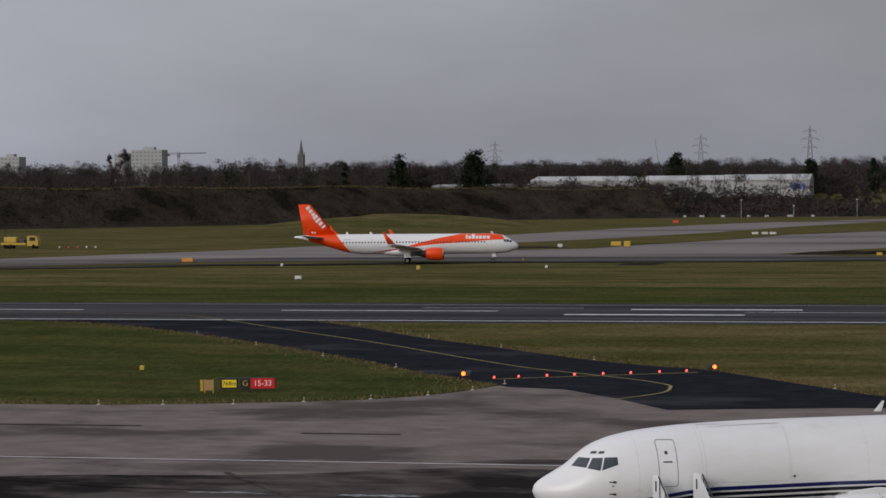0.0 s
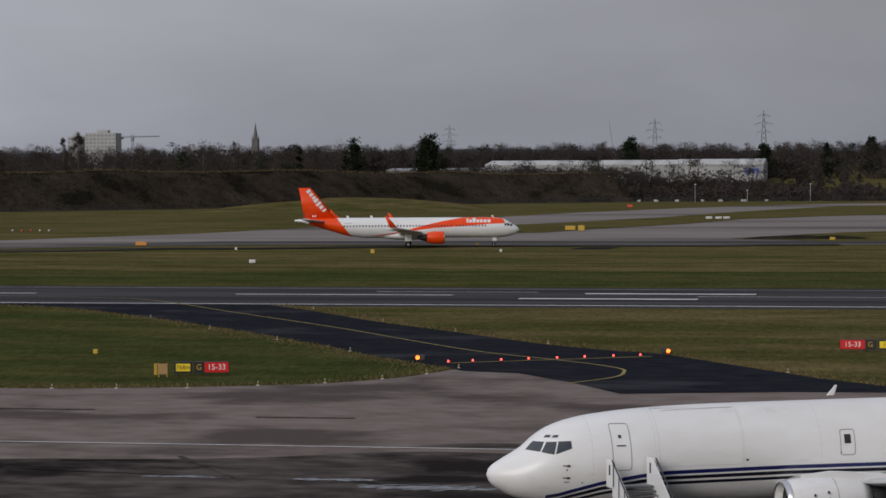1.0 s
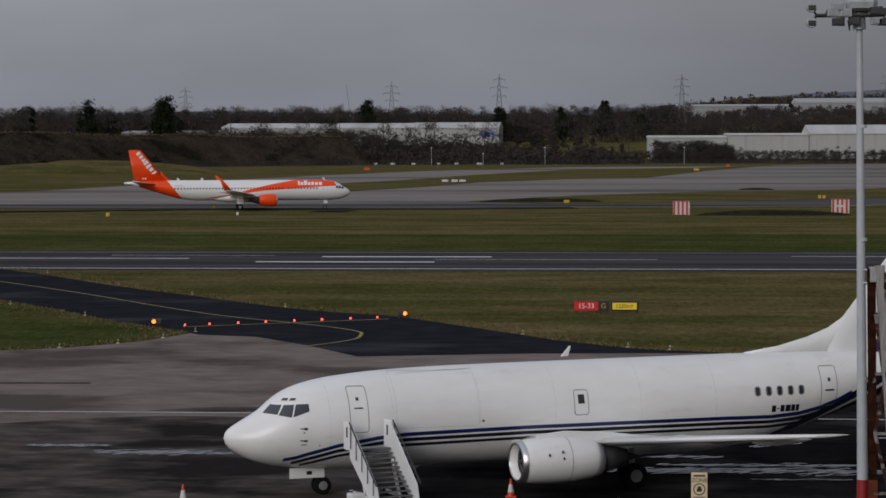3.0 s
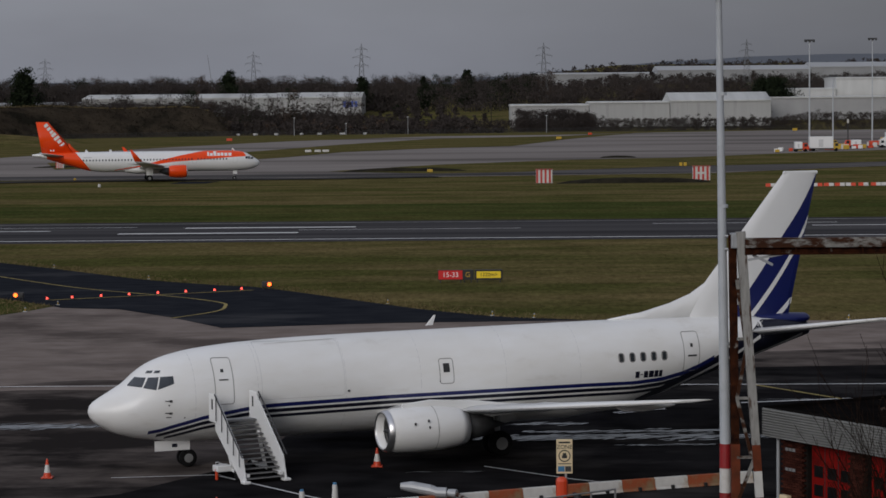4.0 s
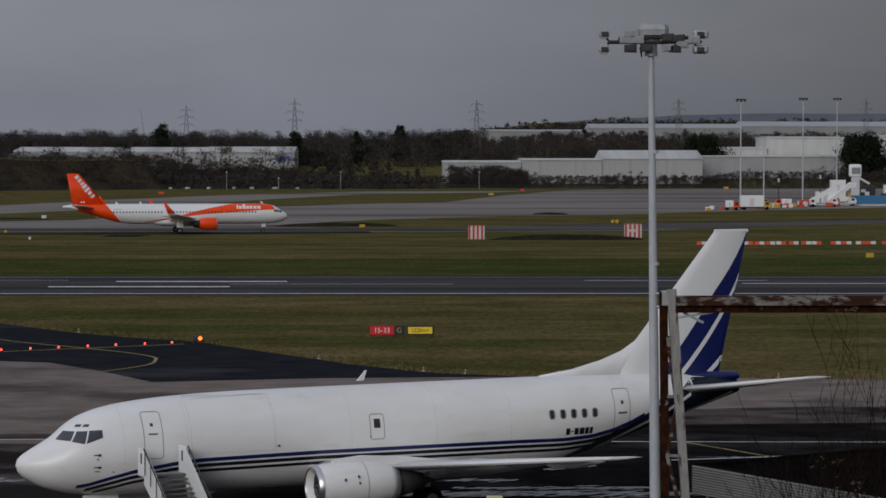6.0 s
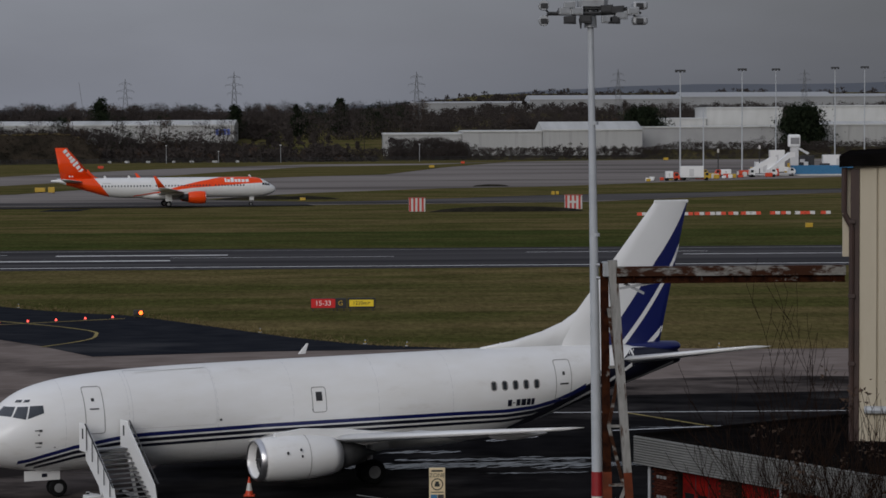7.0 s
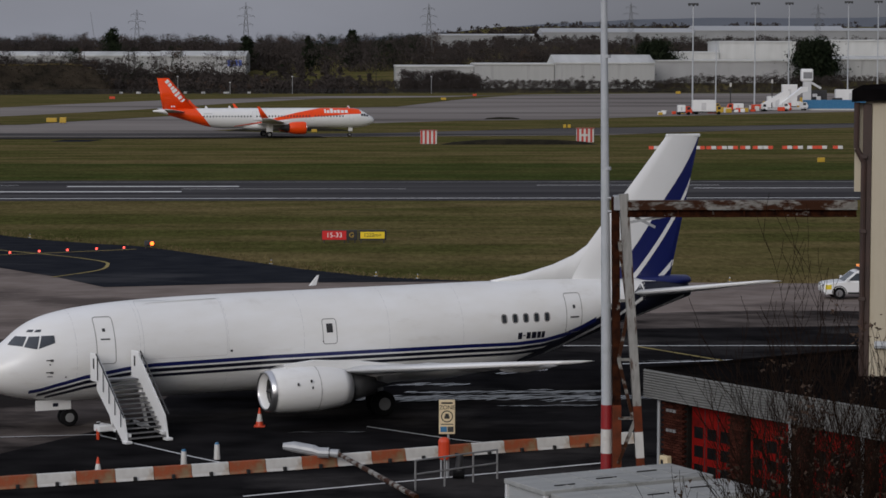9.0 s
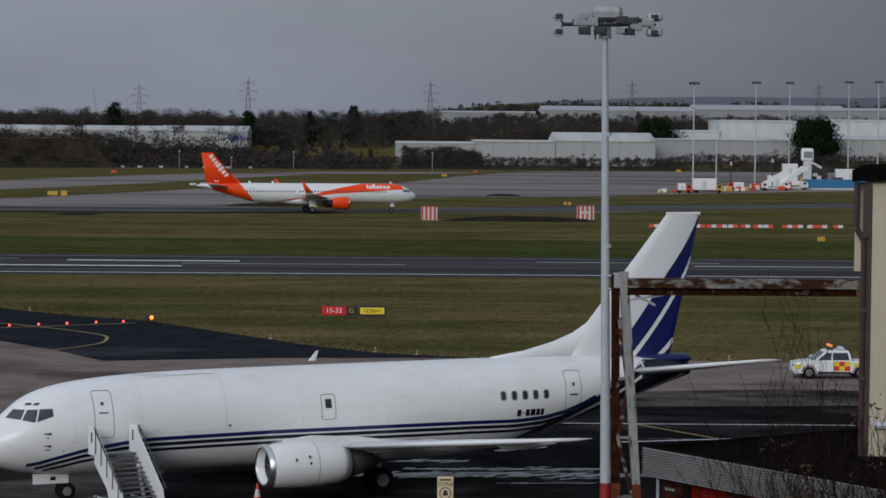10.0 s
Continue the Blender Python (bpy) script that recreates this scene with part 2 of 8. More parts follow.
def smooth_line(pts, n=6):
    """Catmull-Rom through the points of a plan."""
    out = []
    for i in range(len(pts) - 1):
        p0, p1, p2, p3 = (Vector(pts[min(max(k, 0), len(pts) - 1)]) for k in (i - 1, i, i + 1, i + 2))
        for j in range(n):
            t = j / n
            out.append(0.5 * ((2 * p1) + (p2 - p0) * t + (2 * p0 - 5 * p1 + 4 * p2 - p3) * t * t + (3 * p1 - p0 - 3 * p2 + p3) * t ** 3))
    out.append(Vector(pts[-1]))
    return out


def sstep(a, b, v):
    t = min(max((v - a) / (b - a), 0), 1)
    return t * t * (3 - 2 * t)


# ---- ground ----
def height(x, y):
    """The flat airfield, then land that rises gently behind it."""
    if y < 1000:
        return 0.0
    s = x / y
    slope = 0.012 + 0.013 * sstep(-0.02, 0.08, s)
    z = 10.5 * sstep(1270, 1450, y) + max(0, y - 1450) * slope
    if y > 1500:
        z += 5 * noise.noise(Vector((x / 420, y / 900, 0.3))) * sstep(1500, 3000, y)
    return z


def build_ground():
    bm = bmesh.new()
    ys = [-600, -200, 0, 100, 200, 400, 700, 1000] + [1000 + 40 * i for i in range(1, 26)] + [2000 + 150 * i for i in range(1, 27)]
    xs = [-5000, -3500, -2500] + [-2000 + 100 * i for i in range(37)] + [2200, 3200, 5000]
    grid = [[bm.verts.new((x, y, height(x, y))) for x in xs] for y in ys]
    for r0, r1 in zip(grid, grid[1:]):
        for i in range(len(xs) - 1):
            bm.faces.new((r0[i], r0[i + 1], r1[i + 1], r1[i]))
    tagged(finish("ground", bm, GRASS, smooth=True), "dull green winter grass of the airfield, rising to far hills", "ground", kind="structure")


build_ground()
sheet("lawn", [(-400, 140), (-28, 140), (-28, 172), (-44, 198), (-60, 222), (-80, 247), (-88, 252.4), (-400, 252.4)], 0.012, LUSH, "darker green mown lawn beside the taxiway", category="grass")
sheet("lawn", [(-1500, 297.2), (1500, 297.2), (1500, 352), (-1500, 344)], 0.012, LUSH, "greener mown strip along the runway", category="grass")
APRON_EDGE_L = smooth_line([(-400, 151.5), (-120, 152), (-61, 152.6), (-50.5, 153.8), (-41.5, 156.7), (-37.4, 159), (-34.1, 162.5), (-31.8, 167.1), (-30.2, 172.5)])
APRON_EDGE_R = smooth_line([(-6.1, 171.1), (-2.3, 165), (1.4, 160.8), (6.6, 158), (21.5, 156.2), (60, 154.5), (300, 150)])
sheet("apron", [tuple(p) for p in APRON_EDGE_L] + [tuple(p) for p in APRON_EDGE_R] + [(300, -200), (-400, -200)], 0.02, CONCRETE, "damp brown-grey concrete apron with darker stains", category="apron")
TWY_L = smooth_line([(-104, 254.5), (-92, 250.5), (-84, 244.5), (-76.8, 236.5), (-61.6, 217.5), (-46.9, 196.6), (-38.2, 182.5), (-34.1, 177.2), (-30.2, 171.5)])
TWY_R = smooth_line([(-3.6, 167), (-6.1, 171.1), (-16.2, 187.5), (-20.6, 191.3), (-27.5, 198.2), (-37.9, 213.1), (-47.5, 226.3), (-59.4, 245.6), (-66, 254.5)])
sheet("taxiway", [tuple(p) for p in TWY_L] + [(-29.5, 170.3), (-25.1, 168.8), (-20.5, 161.9), (-16.2, 153.8), (-5, 156.5), (8, 157.3), (1.4, 160.9)] + [tuple(p) for p in TWY_R], 0.04, TAXI, "wet black asphalt exit taxiway curving off the runway", category="taxiway")
sheet("runway", [(-1800, 252.5), (1800, 252.5), (1800, 297), (-1800, 297)], 0.03, RUNWAY, "grey asphalt runway, streaked along its length", category="runway")
sheet("parking_stand", [(-13.1, 87.4), (-8.6, 95.7), (-8.0, 104), (-5, 116), (3, 126.5), (16, 128.5), (28, 129.5), (60, 128.8), (120, 128), (120, -100), (-40, -100), (-40, 70)], 0.04, STAND, "wet dark asphalt parking stand with pale puddles", category="apron")
FAR_NEAR = [(-700, 300), (-400, 395), (-177, 441), (-150, 466), (-130, 474), (-71, 479), (-7, 480), (51, 490), (85, 526), (117, 552), (300, 700), (700, 1000)]
FAR_FAR = [(700, 1262), (420, 1255), (300, 1250), (158, 1240), (100, 1200), (38, 1130), (-16, 1120), (-76, 991), (-108, 873), (-128, 767), (-150, 640), (-165, 566), (-199, 493), (-400, 440), (-700, 360)]
sheet("far_apron", FAR_NEAR + FAR_FAR, 0.05, FARCON, "pale grey concrete far apron and taxiways", category="apron")
sheet("parallel_taxiway", [(-150, 469), (-130, 477), (-71, 482), (-7, 483), (48, 493), (83, 529), (115, 555), (300, 703), (300, 735), (124, 588), (88, 561), (46, 541), (6, 506), (-40, 506), (-140, 500), (-170, 470)], 0.09, FARTAX, "worn grey parallel taxiway", category="taxiway")
sheet("grass_island", [(-31, 524), (-7, 500), (9, 506), (47, 543), (90, 563), (124, 590), (300, 740), (300, 860), (165, 750), (93, 677), (56, 630), (26, 615), (-8, 575)], 0.12, GRASS, "flat grass strip between taxiway and far apron", category="grass")
sheet("grass_wedge", [(-98, 560), (-79, 577), (-71, 612), (-52, 675), (-40, 745), (-12, 800), (15, 830), (41, 986), (83, 1180), (40, 1080), (-14, 1035), (-47.5, 895), (-68, 777), (-93, 685), (-112, 629)], 0.12, GRASS, "grass wedge between two far taxiways", category="grass")

sheet("tar_patch", [(-57, 449), (-50, 450), (-48.5, 462), (-56, 461)], 0.03, TAXI, "dark tar patch beside the far taxiway", category="stain")

strip("service_road", smooth_line([(-177.8, 429.5), (-160.6, 432.7), (-149.2, 439.2), (-136.3, 449.3), (-118.3, 450.8), (-83.9, 466.3), (-58.2, 469.4), (-30.6, 472.4), (-6.7, 479.2)]), 9.0, 0.14, SERVICEROAD, "dark narrow asphalt strip beside the far taxiway", "road")

# markings
for y, w, paint in ((256.6, 0.8, WHITELINE), (292.9, 0.8, FAINTLINE)):
    strip("runway_edge_line", [(-1500, y), (1500, y)], w, 0.05, paint, "white painted runway edge line")
for x0, x1, y, w in ((-40.2, -19.6, 270.4, 1.8), (-33.9, -13.6, 282.2, 1.8), (-130, -101.1, 277.6, 0.9), (-75.8, -49.2, 277.6, 0.9), (-20, 6, 276.5, 0.4), (40, 62, 277.6, 0.9), (95, 125, 277.6, 0.9), (22, 44, 284.5, 0.5), (-60, -40, 285, 0.4)):
    strip("runway_stripe", [(x0, y), (x1, y)], w, 0.05, WHITELINE, "white painted runway stripe")
strip("taxiway_centreline", smooth_line([(-110, 272), (-92, 268.5), (-81.9, 263.2), (-65.5, 239.9), (-49.3, 216.8), (-37.7, 198.5), (-30.7, 188.3), (-24.3, 181.5), (-20.8, 177.5), (-18.3, 173.6), (-17.7, 170.7), (-17.9, 166.3), (-20.4, 161.0)]), 0.26, 0.06, YELLOWLINE, "faded yellow taxiway centre line")
strip("stop_bar_line", [(-31.7, 176.9), (-17, 185.3)], 0.3, 0.07, YELLOWLINE, "faded yellow holding line with stop bar")
strip("taxiway_cross_line", [(-52, 203), (-33, 206)], 0.2, 0.06, TAXI, "thin pale line across the taxiway")
strip("apron_edge_line", [(-300, 121.6), (-18, 121.7), (14.5, 120.4), (120, 118)], 0.2, 0.06, WHITELINE, "white painted line across the apron")
strip("stand_lead_line", [(14.4, 120.2), (17.7, 114.5), (19, 112)], 0.25, 0.065, YELLOWLINE, "yellow stand lead-in line")
strip("stand_line", [(-3.7, 78.3), (5.4, 82.8), (9, 84.6)], 0.15, 0.06, WHITELINE, "thin white line on the stand")
strip("stand_line", [(12.9, 113.0), (24, 115.8), (40, 118)], 0.25, 0.06, WHITELINE, "thin white line on the stand")


# ---- aircraft ----
def hull_at(stations, x):
    """Top, bottom and half width of a hull at x."""
    xs = [s[0] for s in stations]
    return [float(np.interp(x, xs, [s[k] for s in stations])) for k in (1, 2, 3)]


def hull_point(stations, x, a, grow=0.0):
    """A point on the hull: a is the angle from the side (0) up to the crown (90), on the side of +y."""
    top, bot, w = hull_at(stations, x)
    c, r = (top + bot) / 2, (top - bot) / 2
    return Vector((x, (w + grow) * math.cos(a), c + (r + grow) * math.sin(a)))


def smooth_stations(raw, n):
    """Rounded stations through a rough table, closer together at the nose."""
    xs = [raw[0][0] + (raw[-1][0] - raw[0][0]) * ((i / n) ** 1.25) for i in range(n + 1)]
    px, cols = [r[0] for r in raw], []
    for k in (1, 2, 3):
        py = [r[k] for r in raw]
        m = [0.0] * len(px)
        for i in range(1, len(px) - 1):
            d0, d1 = (py[i] - py[i - 1]) / (px[i] - px[i - 1]), (py[i + 1] - py[i]) / (px[i + 1] - px[i])
            m[i] = 0 if d0 * d1 <= 0 else 2 * d0 * d1 / (d0 + d1)
        m[0] = (py[1] - py[0]) / (px[1] - px[0]) * 1.3
        m[-1] = (py[-1] - py[-2]) / (px[-1] - px[-2])
        col = []
        for x in xs:
            i = min(max(sum(1 for p in px if p <= x) - 1, 0), len(px) - 2)
            h = px[i + 1] - px[i]
            t = (x - px[i]) / h
            col.append((2 * t ** 3 - 3 * t * t + 1) * py[i] + (t ** 3 - 2 * t * t + t) * h * m[i] + (-2 * t ** 3 + 3 * t * t) * py[i + 1] + (t ** 3 - t * t) * h * m[i + 1])
        cols.append(col)
    return list(zip(xs, *cols))


def hull(stations, seg=48, x0=None, x1=None):
    bm = bmesh.new()
    rings = []
    for s in stations:
        if (x0 is not None and s[0] < x0) or (x1 is not None and s[0] > x1):
            continue
        rings.append([hull_point(stations, s[0], 2 * math.pi * i / seg) for i in range(seg)])
    return loft(bm, rings)


def skin_patch(stations, x0, x1, lo, hi, side=1, n=40, rows=6, grow=0.006):
    """A painted or cut-out area on the hull's side, between the heights lo(x) and hi(x), a little proud of it."""
    bm, prev = bmesh.new(), None
    for i in range(n + 1):
        x = x0 + (x1 - x0) * i / n
        top, bot, w = hull_at(stations, x)
        c, r = (top + bot) / 2, (top - bot) / 2
        cur = []
        for j in range(rows + 1):
            z = lo(x) + (hi(x) - lo(x)) * j / rows
            a = math.asin(min(max((z - c) / max(r, 1e-4), -1), 1))
            p = hull_point(stations, x, a, grow)
            cur.append(bm.verts.new((p.x, p.y * side, p.z)))
        if prev:
            for j in range(rows):
                bm.faces.new((prev[j], cur[j], cur[j + 1], prev[j + 1]))
        prev = cur
    bmesh.ops.recalc_face_normals(bm, faces=bm.faces)
    return bm


def outline(stations, x0, x1, z0, z1, side=1, w=0.03, grow=0.008, r=0.12):
    """A rounded rectangular seam on the hull, as a thin ribbon."""
    pts = []
    for cx, cz, a0, dx, dz in ((x1 - r, z1 - r, 0, -1, 0), (x0 + r, z1 - r, 90, 0, -1), (x0 + r, z0 + r, 180, 1, 0), (x1 - r, z0 + r, 270, 0, 1)):
        for k in range(5):
            a = radians(a0 + k * 22.5)
            pts.append((cx, cz, math.cos(a), math.sin(a)))
        ln = (x1 - x0 - 2 * r) if dx else (z1 - z0 - 2 * r)
        for k in range(1, 10):
            pts.append((cx + dx * ln * k / 10, cz + dz * ln * k / 10, math.cos(a), math.sin(a)))
    bm = bmesh.new()
    ring = []
    for cx, cz, ca, sa in pts:
        pair = []
        for rr in (r, r - w):
            x, z = cx + ca * rr, cz + sa * rr
            top, bot, hw = hull_at(stations, x)
            c, rad = (top + bot) / 2, (top - bot) / 2
            p = hull_point(stations, x, math.asin(min(max((z - c) / rad, -1), 1)), grow)
            pair.append(bm.verts.new((p.x, p.y * side, p.z)))
        ring.append(pair)
    for i in range(len(ring)):
        a, b = ring[i], ring[(i + 1) % len(ring)]
        bm.faces.new((a[0], b[0], b[1], a[1]))
    bmesh.ops.recalc_face_normals(bm, faces=bm.faces)
    return bm


def skin_quad(stations, corners, side=1, n=6, grow=0.01):
    """A four-cornered pane on the hull; corners (x, z) run round it."""
    bm, rows = bmesh.new(), []
    (ax, az), (bx, bz), (cx, cz), (dx, dz) = corners
    for i in range(n + 1):
        u = i / n
        row = []
        for j in range(n + 1):
            v = j / n
            x = (ax * (1 - u) + bx * u) * (1 - v) + (dx * (1 - u) + cx * u) * v
            z = (az * (1 - u) + bz * u) * (1 - v) + (dz * (1 - u) + cz * u) * v
            top, bot, w = hull_at(stations, x)
            c, r = (top + bot) / 2, (top - bot) / 2
            p = hull_point(stations, x, math.asin(min(max((z - c) / r, -1), 1)), grow)
            row.append(bm.verts.new((p.x, p.y * side, p.z)))
        rows.append(row)
    for r0, r1 in zip(rows, rows[1:]):
        for j in range(n):
            bm.faces.new((r0[j], r0[j + 1], r1[j + 1], r1[j]))
    bmesh.ops.recalc_face_normals(bm, faces=bm.faces)
    return bm


def foil(root, tip, chord_r, chord_t, thick_r, thick_t, axis="y", n=10):
    """A wing, fin or stabiliser between two leading-edge points, with an aerofoil section."""
    bm, rings = bmesh.new(), []
    for p, ch, th in ((root, chord_r, thick_r), (tip, chord_t, thick_t)):
        ring = []
        for k in range(2 * n):
            u = k / n if k <= n else (2 * n - k) / n
            s = 1 if k <= n else -1
            x = u * u * (3 - 2 * u) if u < 0.5 else u
            t = s * th * ch * (2.969 * math.sqrt(max(u, 0)) - 1.26 * u - 3.516 * u * u + 2.843 * u ** 3 - 1.036 * u ** 4) * 0.5
            ring.append((p[0] + u * ch, p[1], p[2] + t) if axis == "y" else (p[0] + u * ch, p[1] + t, p[2]))
        rings.append(ring)
    return loft(bm, rings)


def turn(profile, seg=32, flat=1.0):
    """A body of revolution along x: profile of (x, radius)."""
    bm = bmesh.new()
    return loft(bm, [[(x, r * math.cos(2 * math.pi * i / seg), r * flat * math.sin(2 * math.pi * i / seg)) for i in range(seg)] for x, r in profile])


def shift(bm, x, y, z):
    bmesh.ops.translate(bm, verts=bm.verts, vec=(x, y, z))
    return bm


DULLHUB = mat("dull_wheel_hub", (0.16, 0.16, 0.16), (0.22, 0.22, 0.22), 3, 0.6)


def wheel(parent, x, y, r, w):
    """A wheel with its tyre and hub, axle along y."""
    bm = bmesh.new()
    prof = [(-0.5, 0.55), (-0.5, 0.86), (-0.38, 0.97), (0, 1.0), (0.38, 0.97), (0.5, 0.86), (0.5, 0.55)]
    loft(bm, [[(x + r * q * math.cos(2 * math.pi * i / 24), y + w * p, r + r * q * math.sin(2 * math.pi * i / 24)) for i in range(24)] for p, q in prof])
    t = part("wheel", bm, TYRE, parent, smooth=True)
    bm = bmesh.new()
    loft(bm, [[(x + r * q * math.cos(2 * math.pi * i / 20), y + w * p, r + r * q * math.sin(2 * math.pi * i / 20)) for i in range(20)] for p, q in ((-0.53, 0.15), (-0.5, 0.3), (-0.53, 0.38), (-0.51, 0.5), (0.51, 0.5), (0.53, 0.38), (0.5, 0.3), (0.53, 0.15))])
    part("rim", bm, DULLHUB, t, "dull metal hub")
    return t


CARGO = smooth_stations([(0, 2.44, 2.38, 0.03), (0.12, 2.69, 2.10, 0.32), (0.5, 2.95, 1.80, 0.68), (1.0, 3.22, 1.52, 1.0), (1.5, 3.52, 1.36, 1.23), (1.93, 3.89, 1.25, 1.38), (2.5, 4.24, 1.16, 1.55), (3.25, 4.50, 1.08, 1.69), (4.36, 4.71, 1.01, 1.8), (6.2, 4.88, 0.98, 1.88), (8, 4.96, 0.98, 1.88), (10, 5.0, 0.98, 1.88), (20, 5.06, 0.98, 1.88), (22.5, 5.07, 1.22, 1.86), (25, 5.07, 1.80, 1.72), (28, 5.02, 2.70, 1.35), (30.5, 4.92, 3.4, 0.9), (32, 4.75, 3.85, 0.5), (32.7, 4.55, 4.05, 0.22)], 110)


WIN_A = ((1.46, 3.41), (1.91, 3.38), (2.13, 3.74), (1.80, 3.73))
WIN_B = ((1.95, 3.36), (2.40, 3.28), (2.57, 3.76), (2.20, 3.74))
WIN_C = ((2.46, 3.29), (3.10, 3.51), (3.11, 3.79), (2.63, 3.77))
WIN_D = ((2.16, 3.89), (2.36, 3.9), (2.44, 3.99), (2.26, 3.98))
WIN_E = ((2.42, 3.9), (2.64, 3.91), (2.7, 4.0), (2.52, 3.99))


def build_freighter():
    """White twin-jet freighter. Its own space: x aft from the nose, y to port, z up from the ground."""
    top = empty("cargo_airplane", Matrix.Translation((-15.09, 92.68, 0.04)) @ Matrix(((0.9203, 0.3912, 0, 0), (0.3912, -0.9203, 0, 0), (0, 0, 1, 0), (0, 0, 0, 1))), "parked white twin-jet freighter with navy cheat lines and tail", "airplane")
    S = CARGO
    body = part("fuselage", hull(S), WHITE, top, "white painted fuselage with faint dirt", True)
    def tail_edge(x):
        return min(hull_at(S, x)[0] - 0.01, float(np.interp(x, (23.6, 24.6, 25.5, 26.5, 27.5, 28.6, 29.3, 29.8, 30.2), (1.75, 2.2, 2.62, 3.05, 3.5, 4.1, 4.42, 4.75, 5.2))))
    for side in (1, -1):
        part("tail_belly", skin_patch(S, 23.6, 32.65, lambda x: hull_at(S, x)[1] + 0.01, tail_edge, side, n=60, rows=14), NAVYDARK, body, "navy painted tail underside")
        part("tail_stripe", skin_patch(S, 25.0, 29.7, lambda x: tail_edge(x - 0.95) - 0.1, lambda x: tail_edge(x - 0.95) + 0.06, side, n=30, rows=2, grow=0.016), CLEAN_WHITE, body, "white stripe through the tail paint")
        part("tail_stripe", skin_patch(S, 28.5, 32.2, lambda x: hull_at(S, x)[1] + 0.16, lambda x: hull_at(S, x)[1] + 0.26, side, n=20, rows=2, grow=0.016), GREYLINE, body)

    def line(off):
        xs_ = (2.0, 2.6, 3.1, 4.22, 5.84, 7.0, 12.0, 21.0, 23.2, 24.6, 25.6, 26.5, 27.4)
        zs_ = (1.62, 1.74, 1.9, 2.2, 2.46, 2.56, 2.63, 2.63, 2.60, 2.66, 2.84, 3.12, 3.5)
        return lambda x: float(np.interp(x, xs_, zs_)) + off - 0.12
    for off, wd, m, end in ((0.04, 0.15, NAVY, 27.2), (-0.18, 0.14, NAVYDARK, 26.4), (-0.40, 0.12, NAVYDARK, 25.6)):
        for side in (1, -1):
            part("cheat_line", skin_patch(S, 2.15 + (0.04 - off) * 1.6, end, lambda x: line(off)(x) - wd / 2, lambda x: line(off)(x) + wd / 2 * (1 + max(0, x - 23) * 0.2), side, n=110, rows=2, grow=0.009), m, body, "dark blue stripe along the fuselage")
    # windscreen, three panes a side with eyebrow panes above
    for corners in (WIN_A, WIN_B, WIN_C):
        for side in (1, -1):
            part("windscreen", skin_quad(S, corners, side), GLASS, body, "dark cockpit window pane")
    for corners in (WIN_D, WIN_E):
        for side in (1, -1):
            part("eyebrow_window", skin_quad(S, corners, side, 4), GLASS, body, "small dark eyebrow pane")
    door = part("door", outline(S, 4.68, 5.46, 2.62, 4.42), SHADOWGAP, body, "closed forward door outlined by its seam")
    part("door_window", skin_patch(S, 4.98, 5.1, lambda x: 3.87, lambda x: 3.99, n=3, rows=2, grow=0.012), DARKSTEEL, door)
    part("door_handle", skin_patch(S, 4.88, 5.25, lambda x: 3.56, lambda x: 3.61, n=3, rows=2, grow=0.014), DARKSTEEL, door, "recessed grey door handle")
    plug = part("service_hatch", outline(S, 14.22, 14.86, 2.95, 3.98), SHADOWGAP, body, "overwing exit seam")
    part("hatch_window", skin_patch(S, 14.4, 14.68, lambda x: 3.42, lambda x: 3.78, n=4, rows=4, grow=0.01), DARKSTEEL, plug)
    rear = part("door", outline(S, 25.6, 26.42, 2.85, 4.55), SHADOWGAP, body, "closed rear door outlined by its seam")
    part("door_window", skin_patch(S, 25.95, 26.07, lambda x: 3.9, lambda x: 4.05, n=3, rows=2, grow=0.012), DARKSTEEL, rear)
    part("door_handle", skin_patch(S, 25.8, 26.25, lambda x: 3.5, lambda x: 3.57, n=3, rows=2, grow=0.012), DARKSTEEL, rear)
    part("cargo_door", outline(S, 6.6, 10.1, 2.72, 4.9, w=0.015), GREYLINE, body, "faint seam of the main deck cargo door")
    for i in range(5):
        x = 22.42 + i * 0.52
        part("cabin_window", skin_quad(S, ((x + 0.03, 3.45), (x + 0.21, 3.45), (x + 0.21, 3.77), (x + 0.03, 3.77)), 1, 4), GLASS, body)
        part("window_surround", outline(S, x - 0.03, x + 0.27, 3.40, 3.82, w=0.07, r=0.14), SHADOWGAP, body)
    for i, (x, w) in enumerate(((23.2, 0.2), (23.44, 0.13), (23.62, 0.2), (23.87, 0.24), (24.15, 0.19), (24.38, 0.16))):
        part("lettering_bar", skin_patch(S, x, x + w, lambda x: 2.72 + (0.12 if i == 1 else 0), lambda x: 3.0 - (0.12 if i == 1 else 0), n=2, rows=2, grow=0.009), NAVYDARK, body, "dark lettering shown as plain bars")
    for x, z, w, h in ((2.7, 2.83, 0.28, 0.04), (2.82, 2.66, 0.05, 0.06), (2.7, 2.36, 0.28, 0.04), (2.75, 2.2, 0.2, 0.03), (10.2, 2.86, 0.1, 0.08), (2.86, 2.8, 0.12, 0.09), (2.86, 2.33, 0.12, 0.08), (14.2, 3.05, 0.05, 0.05), (3.45, 2.15, 0.05, 0.05)):
        part("probe", skin_patch(S, x, x + w, lambda x: z, lambda x: z + h, n=2, rows=2, grow=0.03), DARKSTEEL, body, "small dark air-data probe")
    for x in (3.9, 6.45, 10.15, 13.4, 17.2, 20.6):
        bm = bmesh.new()
        loft(bm, [[hull_point(S, x + d, radians(a), 0.004) for a in range(-60, 241, 10)] for d in (0, 0.014)], closed=False)
        part("panel_seam", bm, GREYLINE, body)
